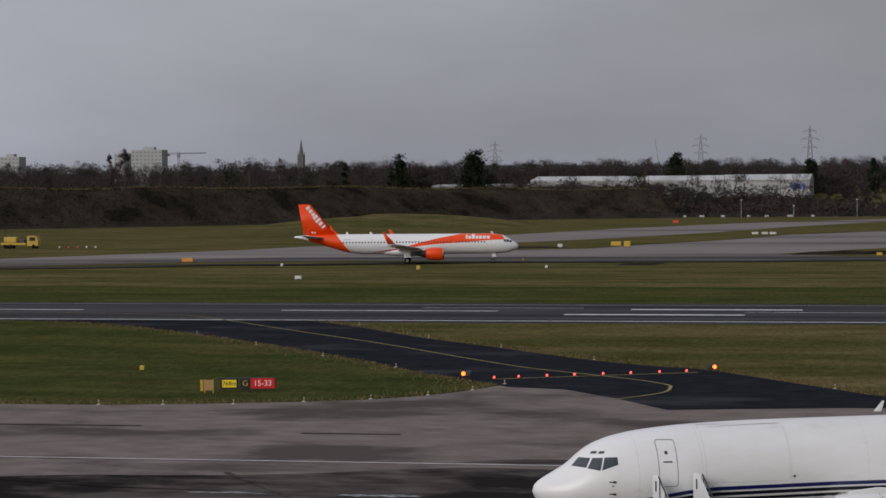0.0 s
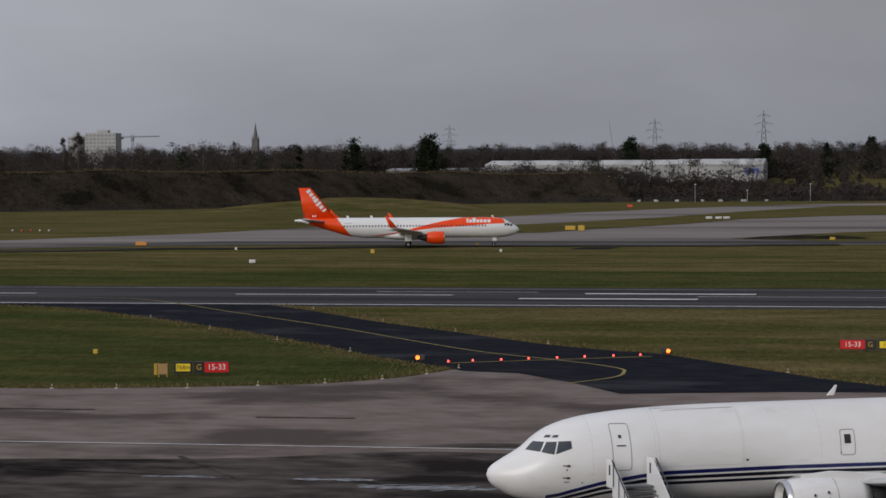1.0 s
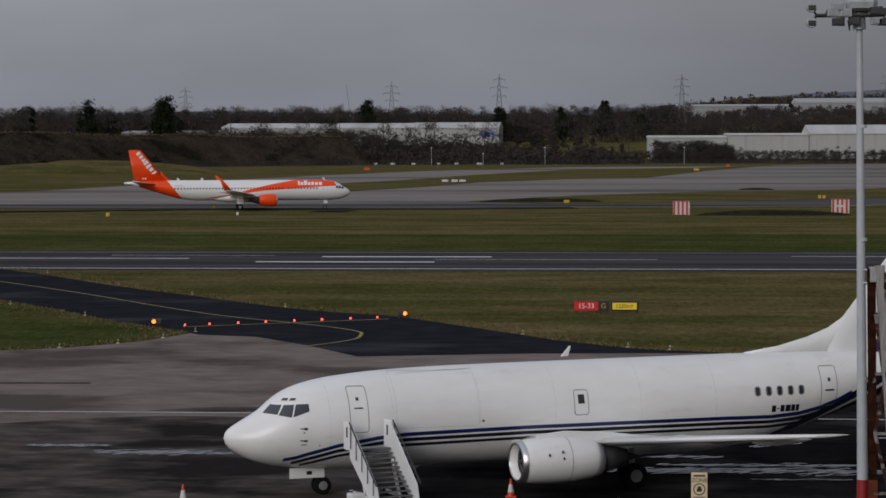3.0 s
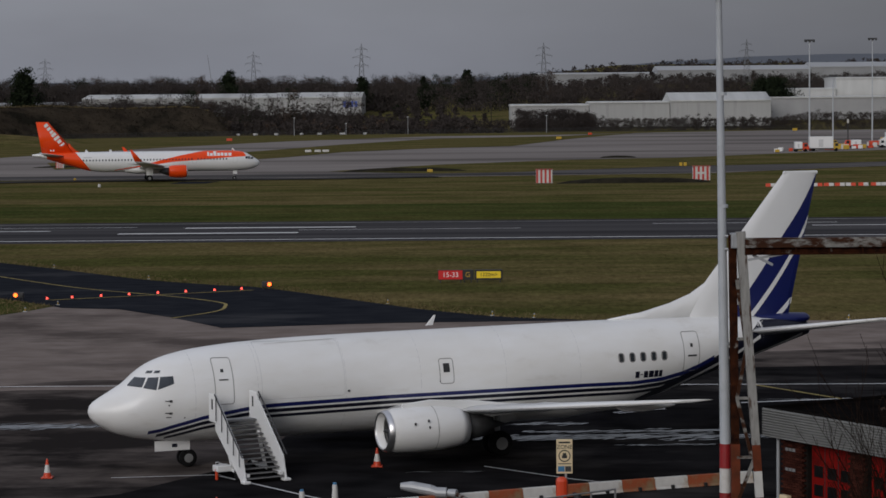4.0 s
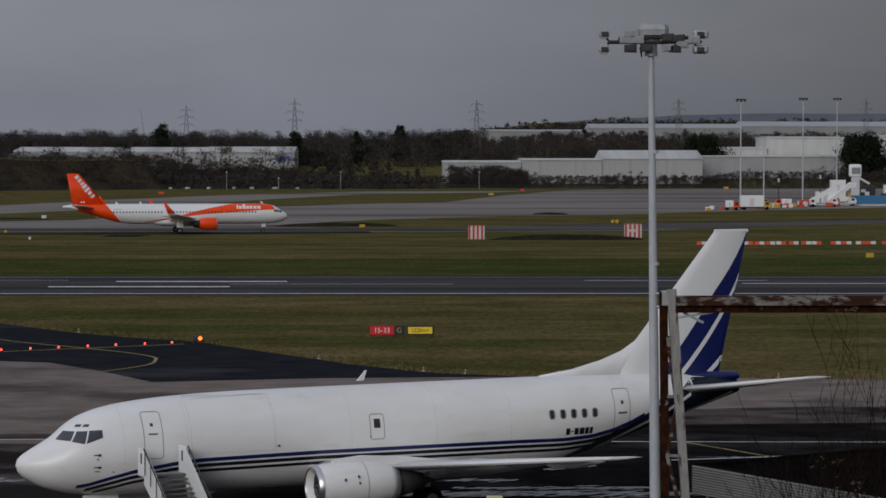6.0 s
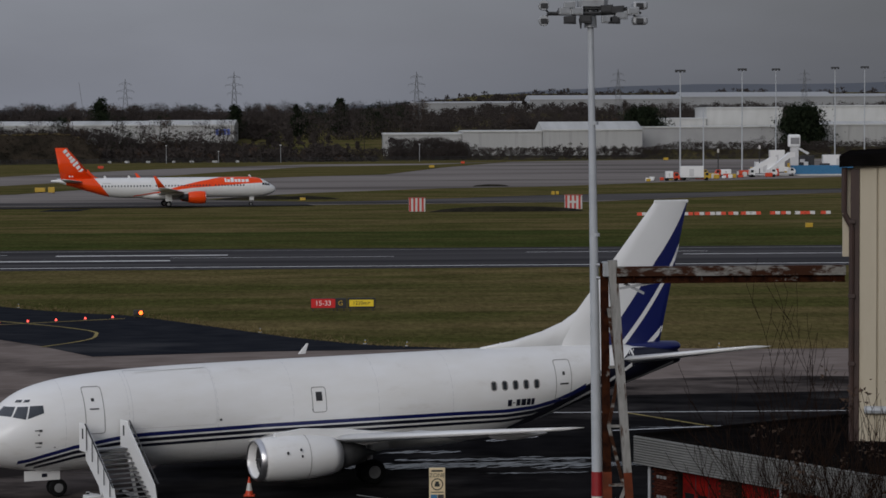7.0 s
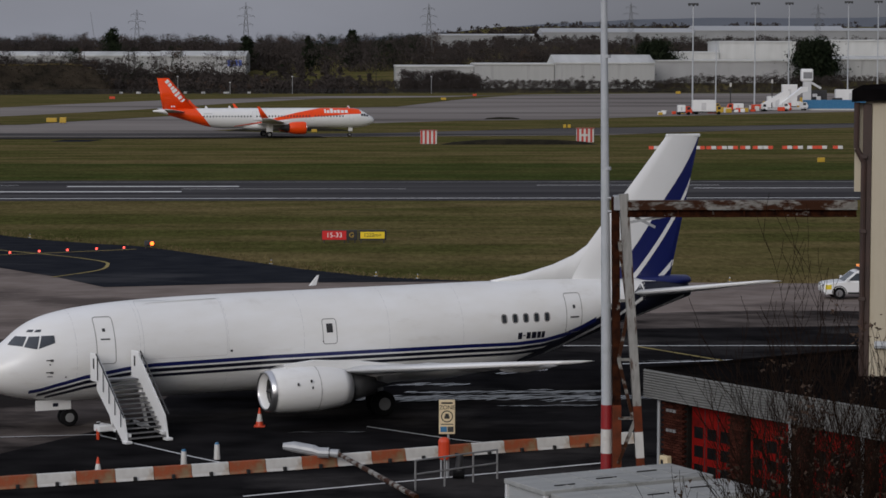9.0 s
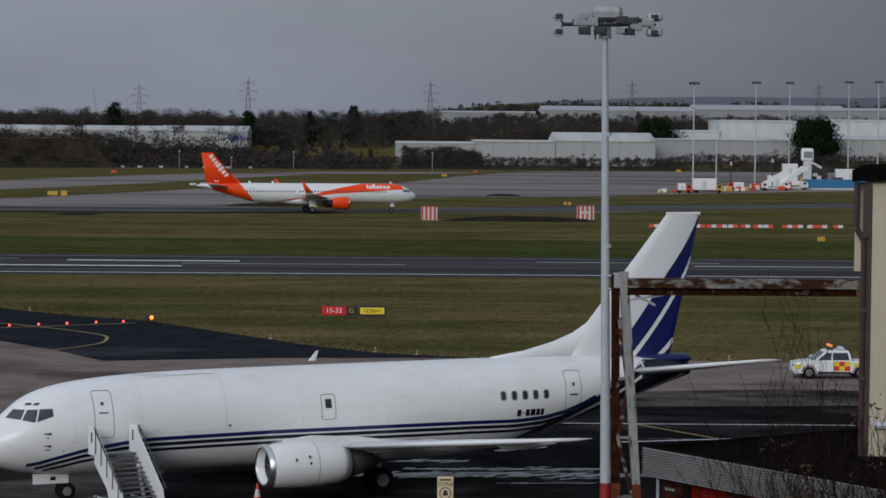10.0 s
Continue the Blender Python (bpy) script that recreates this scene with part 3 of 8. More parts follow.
    part("crown_rib", skin_patch(S, 7.0, 10.0, lambda x: hull_at(S, x)[0] - 0.12, lambda x: hull_at(S, x)[0] - 0.09, n=12, rows=1, grow=0.03), WHITE, body)
    bm = foil((14.35, 0, 5.2), (14.72, 0, 5.62), 0.34, 0.1, 0.16, 0.14, axis="z")
    part("antenna", bm, CLEAN_WHITE, top)
    # wings and fairing
    for s in (1, -1):
        bm = foil((11.3, 1.2 * s, 1.85), (13.7, 4.9 * s, 2.22), 6.9, 4.3, 0.1, 0.09)
        part("wing", bm, CLEAN_WHITE, top, "white inner wing", True)
        bm = foil((13.7, 4.9 * s, 2.22), (18.5, 14.3 * s, 3.38), 4.3, 1.55, 0.09, 0.08)
        w = part("wing", bm, CLEAN_WHITE, top, "white swept outer wing", True)
        for yy, xx in ((5.9, 17.6), (8.6, 18.6), (11.0, 19.3)):
            bm = turn([(0, 0.02), (0.3, 0.14), (1.1, 0.19), (1.9, 0.12), (2.5, 0.02)], 14)
            part("flap_fairing", shift(bm, xx - 1.6, yy * s, 1.76 + yy * 0.095), GREYLINE, w, "pale flap track fairing", True)
        # engine with a flattened intake
        bm = turn([(0.32, 0.68), (0.02, 0.75), (-0.02, 0.79), (0.05, 0.85), (0.5, 0.95), (1.3, 0.99), (2.3, 0.96), (3.1, 0.85), (3.5, 0.72), (3.45, 0.66)], 40, 0.92)
        bmesh.ops.delete(bm, geom=[f for f in bm.faces if len(f.verts) > 4], context="FACES")
        eng = part("engine", shift(bm, 10.55, 4.83 * s, 1.6), WHITE, top, "white engine cowling with dirt streaks", True)
        bm = turn([(0.30, 0.69), (0.02, 0.755), (-0.03, 0.79), (0.03, 0.855), (0.2, 0.915)], 40, 0.92)
        bmesh.ops.delete(bm, geom=[f for f in bm.faces if len(f.verts) > 4], context="FACES")
        part("intake_lip", shift(bm, 10.54, 4.83 * s, 1.6), METAL, eng, "polished metal intake lip", True)
        bm = turn([(0.0, 0.02), (0.35, 0.22), (0.4, 0.7), (0.5, 0.72)], 28, 0.92)
        part("fan", shift(bm, 10.6, 4.83 * s, 1.6), DARKSTEEL, eng, "dark fan and spinner", True)
        bm = turn([(0, 0.62), (0.9, 0.5), (1.5, 0.36), (1.5, 0.2), (2.1, 0.03)], 24)
        part("exhaust", shift(bm, 13.7, 4.83 * s, 1.6), DARKSTEEL, eng, "dark metal exhaust cone", True)
        bm = bmesh.new()
        loft(bm, [[(x, 4.83 * s + d, z) for d, z in ((-0.16, z0), (0.16, z0), (0.12, z1), (-0.12, z1))] for x, z0, z1 in ((11.4, 2.3, 2.6), (12.6, 2.2, 2.72), (14.5, 1.9, 2.6), (16.4, 2.0, 2.35))])
        part("pylon", bm, CLEAN_WHITE, eng)
        bm = bmesh.new()
        for x in (12.55,):
            loft(bm, [[(x + d, 4.83 * s + 0.993 * math.cos(a), 1.6 + 0.915 * math.sin(a)) for a in (radians(k * 10) for k in range(36))] for d in (0, 0.02)], caps=False)
        part("cowl_seam", bm, SHADOWGAP, eng)
        for dx, dz in ((0.95, 0.28), (1.55, 0.12), (1.5, 0.38)):
            bm = bmesh.new()
            box(bm, 10.6 + dx, 4.83 * s + s * 0.93, 1.6 + dz, 10.66 + dx, 4.83 * s + s * 0.99, 1.7 + dz)
            part("latch", bm, DARKSTEEL, eng)
        bm = foil((28.9, 0.4 * s, 4.28), (32.2, 6.35 * s, 5.2), 3.5, 1.3, 0.1, 0.1)
        part("stabiliser", bm, CLEAN_WHITE, top, "white horizontal stabiliser", True)
    bm = turn([(0, 0.1), (1.2, 1.0), (3.5, 1.45), (7, 1.45), (8.6, 0.9), (9.8, 0.1)], 28, 0.55)
    part("belly_fairing", shift(bm, 10.2, 0, 1.62), WHITE, top, "grey-white belly fairing", True)
    # fin: white leading part, navy trailing part with white slashes
    def fin_pt(u, h, d):
        """u: 0 to 1 along the chord at height share h."""
        le, te = 26.2 + (31.45 - 26.2) * h, 31.7 + (33.15 - 31.7) * h
        z = 4.95 + (11.2 - 4.95) * h
        th = 0.27 * (1 - 0.6 * h) * (1 - (2 * u - 0.8) ** 2 * 0.55)
        return (le + (te - le) * u, d * th * (1 if u < 0.98 else 0.2) if u > 0.01 else 0, z)

    def fin_area(u0, u1, grow, h0=0.0, h1=1.0):
        bm = bmesh.new()
        for d in (1, -1):
            rows = []
            for i in range(13):
                h = h0 + (h1 - h0) * i / 12
                a, b = u0(h), u1(h)
                rows.append([bm.verts.new((lambda p: (p[0], p[1] + grow * d, p[2]))(fin_pt(a + (b - a) * j / 10, h, d))) for j in range(11)])
            for r0, r1 in zip(rows, rows[1:]):
                for j in range(10):
                    bm.faces.new((r0[j], r0[j + 1], r1[j + 1], r1[j]))
        bmesh.ops.recalc_face_normals(bm, faces=bm.faces)
        return bm
    fin = part("fin", fin_area(lambda h: 0, lambda h: 1, 0.0), CLEAN_WHITE, top, "tall white fin", True)
    part("fin_paint", fin_area(lambda h: float(np.interp(h, (0, 0.19, 0.56, 1), (0.42, 0.5, 0.64, 0.985))), lambda h: 1.0, 0.012), NAVY, fin, "navy blue paint on the rear of the fin")
    part("fin_slash", fin_area(lambda h: min(1, 0.60 + 0.565 * h), lambda h: min(1, 0.655 + 0.565 * h), 0.022, 0.0, 0.7), CLEAN_WHITE, fin, "white diagonal slash")
    part("fin_slash", fin_area(lambda h: min(1, 0.86 + 1.0 * h), lambda h: min(1, 0.92 + 1.0 * h), 0.022, 0.0, 0.12), CLEAN_WHITE, fin, "white diagonal slash")
    bm = bmesh.new()
    box(bm, 31.45, -0.07, 11.15, 33.2, 0.07, 11.3, 0.05)
    part("fin_cap", bm, CLEAN_WHITE, fin)
    bm = bmesh.new()
    loft(bm, [[(x, 0.16 * d, z) for d, z in ((-1, 5.0), (1, 5.0), (0.25, t), (-0.25, t))] for x, t in ((22.8, 5.1), (24.4, 5.33), (25.8, 5.68), (26.8, 6.05), (27.7, 6.6), (28.6, 7.5))])
    part("dorsal_fin", bm, CLEAN_WHITE, top, "white dorsal fillet", True)
    bm = turn([(0, 0.1), (0.5, 0.42), (2.2, 0.4), (2.95, 0.34), (3.1, 0.2)], 20, 0.62)
    part("tail_bullet", shift(bm, 29.6, 0, 4.78), NAVY, top, "navy tail cone fairing", True)
    # landing gear
    for dy in (-0.2, 0.2):
        wheel(top, 4.0, dy, 0.36, 0.2)
    bm = bmesh.new()
    beam(bm, (4.0, 0, 0.36), (4.0, 0, 1.6), 0.08)
    beam(bm, (4.0, -0.2, 0.36), (4.0, 0.2, 0.36), 0.05)
    beam(bm, (4.0, 0, 0.8), (3.2, 0, 1.5), 0.04)
    part("nose_gear_leg", bm, GALV, top)
    bm = bmesh.new()
    box(bm, 2.6, 0.3, 0.70, 4.05, 0.34, 1.12, 0.015)
    d = part("gear_door", bm, CLEAN_WHITE, top, "white nose gear door")
    bm = bmesh.new()
    box(bm, 3.3, 0.345, 0.84, 3.52, 0.35, 0.98)
    part("lettering_bar", bm, NAVYDARK, d)
    for s in (1, -1):
        for dy in (2.3, 2.9):
            wheel(top, 16.45, dy * s, 0.52, 0.36)
        bm = bmesh.new()
        beam(bm, (16.45, 2.6 * s, 0.5), (16.45, 2.6 * s, 2.1), 0.12)
        beam(bm, (16.45, 2.2 * s, 0.52), (16.45, 3.0 * s, 0.52), 0.07)
        beam(bm, (16.45, 2.6 * s, 1.0), (16.45, 1.0 * s, 1.6), 0.06)
        part("main_gear_leg", bm, GALV, top)
    return top


build_freighter()

LINER = smooth_stations([(0, 3.3, 3.2, 0.04), (0.15, 3.65, 2.9, 0.4), (0.6, 4.05, 2.55, 0.85), (1.3, 4.45, 2.25, 1.25), (2.2, 5.05, 2.0, 1.58), (3.2, 5.5, 1.87, 1.8), (4.6, 5.72, 1.8, 1.93), (6.5, 5.8, 1.78, 1.975), (30, 5.8, 1.78, 1.975), (33, 5.8, 2.05, 1.95), (37, 5.78, 3.1, 1.6), (40.5, 5.7, 4.15, 1.05), (43, 5.6, 4.85, 0.55), (44.5, 5.4, 5.1, 0.15)], 110)


def build_airliner():
    """Orange and white airliner. Its own space: origin under the nose, x forward, so the body lies at -x; +y to port."""
    top = empty("airliner", pose(0, 0, 0), "white and orange twin-jet airliner taxiing past", "airplane")
    flip = Matrix.Diagonal((-1, 1, 1, 1))

    def put(name, bm, material, parent, label="", smooth=False):
        bmesh.ops.transform(bm, matrix=flip, verts=bm.verts)
        bmesh.ops.reverse_faces(bm, faces=bm.faces)
        return part(name, bm, material, parent, label, smooth)
    S = LINER
    body = put("fuselage", hull(S), CLEAN_WHITE, top, "white fuselage with an orange swoosh", True)

    def swoosh_lo(x):
        return float(np.interp(x, (3.4, 6, 9, 13, 17, 20, 24, 29), (4.62, 4.5, 4.28, 3.98, 3.75, 3.35, 2.75, 2.1)))

    def swoosh_hi(x):
        return float(np.interp(x, (2.9, 3.6, 9.3, 11.5, 16, 19, 23, 29), (5.0, 6.0, 6.0, 5.72, 4.9, 4.2, 3.15, 2.2)))
    for side in (1, -1):
        put("swoosh", skin_patch(S, 2.9, 28.6, swoosh_lo, lambda x: min(swoosh_hi(x), hull_at(S, x)[0] - 0.03), side, n=90, rows=14, grow=0.02), ORANGE, body, "orange paint sweeping along the side")
        put("tail_paint", skin_patch(S, 33.0, 41.6, lambda x: hull_at(S, x)[1] + 0.02, lambda x: max(hull_at(S, x)[1] + 0.03, min(hull_at(S, x)[0] - 0.005, 1.95 + (x - 33.0) * 1.2)), side, n=80, rows=24, grow=0.035), ORANGE, body, "orange painted rear fuselage")
        for i in range(47):
            x = 6.6 + i * 0.62
            if 12.5 < x < 13.2 or 24.0 < x < 24.9 or x > 35.2:
                continue
            put("cabin_window", skin_patch(S, x, x + 0.26, lambda x: 4.02, lambda x: 4.34, side, n=2, rows=2, grow=0.026), GLASS, body)
        for x0, x1, z0, z1 in ((1.35, 1.9, 4.06, 4.42), (1.98, 2.4, 4.1, 4.6), (2.48, 2.95, 4.16, 4.62)):
            put("windscreen", skin_patch(S, x0, x1, lambda x: z0, lambda x: min(z1, hull_at(S, x)[0] - 0.03), side, n=4, rows=3, grow=0.01), GLASS, body, "dark cockpit window pane")
        for x in (4.6, 12.6, 24.1, 35.4):
            put("door", outline(S, x, x + 0.85, 3.35, 5.2, side, w=0.05), GREYLINE, body, "closed cabin door outlined by its seam")
        # the operator's name on the side as plain white bars
        for i, (x, w, h) in enumerate(((8.1, 0.62, 0.55), (8.9, 0.6, 0.55), (9.7, 0.5, 0.6), (10.35, 0.55, 0.55), (11.05, 0.6, 0.85), (11.8, 0.55, 0.55), (12.5, 0.35, 0.75))):
            xx = 5.7 + (w * 0 + x - 8.1)
            put("lettering_bar", skin_patch(S, xx, xx + w, lambda x: 4.78, lambda x: 4.78 + h, side, n=2, rows=5, grow=0.034), CLEAN_WHITE, body, "white lettering shown as plain bars")
        put("lettering_bar", skin_patch(S, 33.0, 34.6, lambda x: 4.62, lambda x: 4.84, side, n=2, rows=2, grow=0.012), GREYLINE, body)
    for s in (1, -1):
        put("wing", foil((16.3, 1.6 * s, 2.55), (19.2, 6.2 * s, 3.0), 7.6, 4.6, 0.13, 0.12), CLEAN_WHITE, top, "pale inner wing", True)
        w = put("wing", foil((19.2, 6.2 * s, 3.0), (23.8, 16.6 * s, 4.1), 4.6, 1.6, 0.12, 0.1), GREYLINE, top, "grey outer wing", True)
        put("winglet", foil((23.85, 16.5 * s, 4.05), (25.9, 17.4 * s, 6.4), 1.5, 0.45, 0.1, 0.1, axis="z"), ORANGE, w, "orange upturned winglet", True)
        bm = turn([(0.3, 0.95), (0.0, 1.02), (-0.04, 1.08), (0.1, 1.17), (0.8, 1.25), (2.0, 1.24), (3.1, 1.08), (3.4, 0.98), (3.3, 0.85)], 32)
        eng = put("engine", shift(bm, 14.9, 5.75 * s, 1.95), ORANGE, top, "orange engine cowling", True)
        put("intake_lip", shift(turn([(0.3, 0.97), (0.0, 1.03), (-0.06, 1.09), (0.06, 1.17)], 32), 14.88, 5.75 * s, 1.95), METAL, eng, "bare metal intake lip", True)
        put("fan", shift(turn([(0, 0.02), (0.4, 0.3), (0.42, 0.96), (0.5, 0.97)], 24), 14.95, 5.75 * s, 1.95), DARKSTEEL, eng, "dark fan", True)
        put("exhaust", shift(turn([(0, 0.8), (1.0, 0.6), (1.5, 0.45), (2.2, 0.05)], 20), 18.1, 5.75 * s, 1.95), DARKSTEEL, eng, "dark exhaust", True)
        bm = bmesh.new()
        loft(bm, [[(x, 5.75 * s + d, z) for d, z in ((-0.2, z0), (0.2, z0), (0.15, z1), (-0.15, z1))] for x, z0, z1 in ((15.9, 2.9, 3.2), (17.5, 2.8, 3.3), (20.5, 2.5, 3.2), (22.3, 2.6, 2.9))])
        put("pylon", bm, GREYLINE, eng)
        for yy, xx in ((7.5, 22.4), (10.6, 23.6), (13.4, 24.8)):
            put("flap_fairing", shift(turn([(0, 0.02), (0.4, 0.2), (1.5, 0.26), (2.8, 0.14), (3.4, 0.02)], 12), xx - 1.5, yy * s, 2.72 + yy * 0.075), GREYLINE, w, "", True)
        put("stabiliser", foil((37.9, 0.6 * s, 5.0), (41.6, 6.2 * s, 5.65), 3.9, 1.5, 0.1, 0.1), GREYLINE, top, "grey horizontal stabiliser", True)
    put("belly_fairing", shift(turn([(0, 0.1), (1.5, 1.3), (4, 1.7), (10, 1.7), (12.5, 1.1), (14, 0.1)], 28, 0.55), 14.2, 0, 2.3), CLEAN_WHITE, top, "white belly fairing", True)
    fin = put("fin", foil((36.0, 0, 5.6), (41.3, 0, 11.76), 6.6, 2.35, 0.09, 0.09, axis="z"), ORANGE, top, "tall orange fin", True)
    bm = bmesh.new()
    loft(bm, [[(x, 0.18 * d, z) for d, z in ((-1, 5.55), (1, 5.55), (0.3, t), (-0.3, t))] for x, t in ((35.2, 5.78), (36.0, 6.1), (36.8, 6.9), (37.4, 7.6))])
    put("dorsal_fin", bm, ORANGE, top, "orange dorsal fillet", True)
    # the name on the fin as plain white bars, running down along the leading edge
    for side in (1, -1):
        for i, (u, w, h) in enumerate(((0, 0.62, 0.8), (0.8, 0.6, 0.75), (1.55, 0.5, 0.75), (2.2, 0.62, 1.0), (3.0, 0.55, 1.15), (3.8, 0.62, 0.8), (4.6, 0.42, 1.0))):
            bm = bmesh.new()
            box(bm, -w / 2, -0.01, -h / 2, w / 2, 0.01, h / 2, 0.008)
            c = Vector((41.7 - u * 0.66, 0.24 * side, 11.05 - u * 0.82))
            bmesh.ops.transform(bm, matrix=Matrix.Translation(c) @ pose(0, 0, 0, 0, 128 - 180, 0), verts=bm.verts)
            put("lettering_bar", bm, CLEAN_WHITE, fin, "white lettering shown as plain bars")
        for i in range(2):
            bm = bmesh.new()
            box(bm, 40.2 + i * 0.5, 0.2 * side - 0.02, 6.0, 40.5 + i * 0.5, 0.2 * side + 0.02, 6.3)
            put("lettering_bar", bm, CLEAN_WHITE, fin)
    for x, z in ((4.9, 5.8), (28.9, 5.8), (33.6, 5.8)):
        put("antenna", foil((x, 0, z - 0.05), (x + 0.3, 0, z + 0.42), 0.6, 0.3, 0.15, 0.15, axis="z"), CLEAN_WHITE, top)
    bm = bmesh.new()
    box(bm, 5.2, -0.12, 5.75, 5.5, 0.12, 5.92, 0.04)
    put("beacon", bm, mat("red_beacon", (0.6, 0.05, 0.03), rough=0.3), top)
    for dy in (-0.25, 0.25):
        wheel(top, -5.07, dy, 0.38, 0.22)
    bm = bmesh.new()
    beam(bm, (-5.07, 0, 0.38), (-5.07, 0, 2.0), 0.1)
    beam(bm, (-5.07, 0, 0.9), (-4.2, 0, 1.9), 0.05)
    part("nose_gear_leg", bm, DULLHUB, top)
    bm = bmesh.new()
    box(bm, -5.3, 0.32, 1.15, -4.5, 0.36, 1.85)
    box(bm, -5.3, -0.36, 1.15, -4.5, -0.32, 1.85)
    part("gear_door", bm, CLEAN_WHITE, top)
    for s in (1, -1):
        for dy in (3.4, 4.2):
            wheel(top, -21.97, dy * s, 0.6, 0.42)
        bm = bmesh.new()
        beam(bm, (-21.97, 3.8 * s, 0.6), (-21.97, 3.6 * s, 2.6), 0.15)
        beam(bm, (-21.97, 3.3 * s, 0.6), (-21.97, 4.3 * s, 0.6), 0.08)
        part("main_gear_leg", bm, DULLHUB, top)
        bm = bmesh.new()
        box(bm, -22.6, 4.5 * s - 0.03, 1.2, -21.3, 4.5 * s + 0.03, 2.6)
        part("gear_door", bm, CLEAN_WHITE, top)
    return top


airliner = build_airliner()


# ---- the far side: bank, woods, warehouses, pylons ----
CLAD = mat("pale_metal_cladding", (0.34, 0.34, 0.33), (0.41, 0.41, 0.40), 0.05, 0.6, stretch=(4, 4, 0.3), spot=(0.27, 0.27, 0.26), spot_scale=0.05)
ROOFMETAL = mat("light_roof_sheeting", (0.46, 0.46, 0.44), (0.56, 0.56, 0.54), 0.06, 0.55, stretch=(3, 0.3, 1), spot=(0.36, 0.36, 0.34), spot_scale=0.02)
ROOFDARK = mat("brown_roof_sheeting", (0.10, 0.09, 0.085), (0.14, 0.13, 0.12), 0.1, 0.7)
WINDOWGREY = mat("hazy_window", (0.20, 0.20, 0.205), (0.25, 0.25, 0.255), 0.3, 0.4)
FENCEDARK = mat("dark_fence_steel", (0.03, 0.03, 0.03), (0.045, 0.045, 0.043), 0.5, 0.7)
STONE = mat("grey_church_stone", (0.10, 0.095, 0.09), (0.14, 0.13, 0.12), 0.5, 0.9)
BLOCKWALL = mat("pale_tower_block_render", (0.34, 0.34, 0.33), (0.40, 0.40, 0.39), 0.2, 0.8)
# Steel grey lightened so that its colour carries the haze.
PYLON = mat("hazy_weathered_steel", (0.16, 0.165, 0.17), (0.22, 0.225, 0.23), 0.5, 0.6, metal=0.3)
# Far cladding and roof are greyed: distance haze put into the colour.
FARWALL = mat("haze_grey_cladding", (0.24, 0.245, 0.25), (0.30, 0.305, 0.31), 0.05, 0.7)
FARROOF = mat("haze_grey_roof", (0.34, 0.345, 0.35), (0.40, 0.405, 0.41), 0.03, 0.7, stretch=(0.2, 1, 1))
RUSSET = mat("russet_winter_leaves", (0.062, 0.034, 0.020), (0.045, 0.030, 0.020), 0.3, 0.95, island=0.3)
rng = np.random.default_rng(7)


class Bars:
    """Collects many thin straight bars into one mesh."""

    def __init__(self):
        self.v, self.f, self.n = [], [], 0

    def bar(self, a, b, r0, r1=None, sides=4):
        a, b = np.array(a, float), np.array(b, float)
        d = (b - a) / max(np.linalg.norm(b - a), 1e-9)
        s = np.cross(d, (0.3, 0.9, 0.31) if abs(d[2]) > 0.8 else (0, 0, 1.0))
        s /= np.linalg.norm(s)
        t = np.cross(d, s)
        k = np.arange(sides) * 2 * np.pi / sides
        ring = np.cos(k)[:, None] * s + np.sin(k)[:, None] * t
        self.v.append(np.concatenate([a + ring * r0, b + ring * (r0 if r1 is None else r1)]))
        n = self.n
        self.f += [(n + i, n + (i + 1) % sides, n + sides + (i + 1) % sides, n + sides + i) for i in range(sides)]
        self.f += [tuple(n + i for i in range(sides))[::-1], tuple(n + sides + i for i in range(sides))]
        self.n += 2 * sides

    def make(self, name, material, parent, label=""):
        me = bpy.data.meshes.new(name)
        me.from_pydata(np.concatenate(self.v).tolist(), [], self.f)
        me.materials.append(material)
        ob = new(name, me)
        ob.parent = parent
        if label:
            ob["label"] = label
        return ob


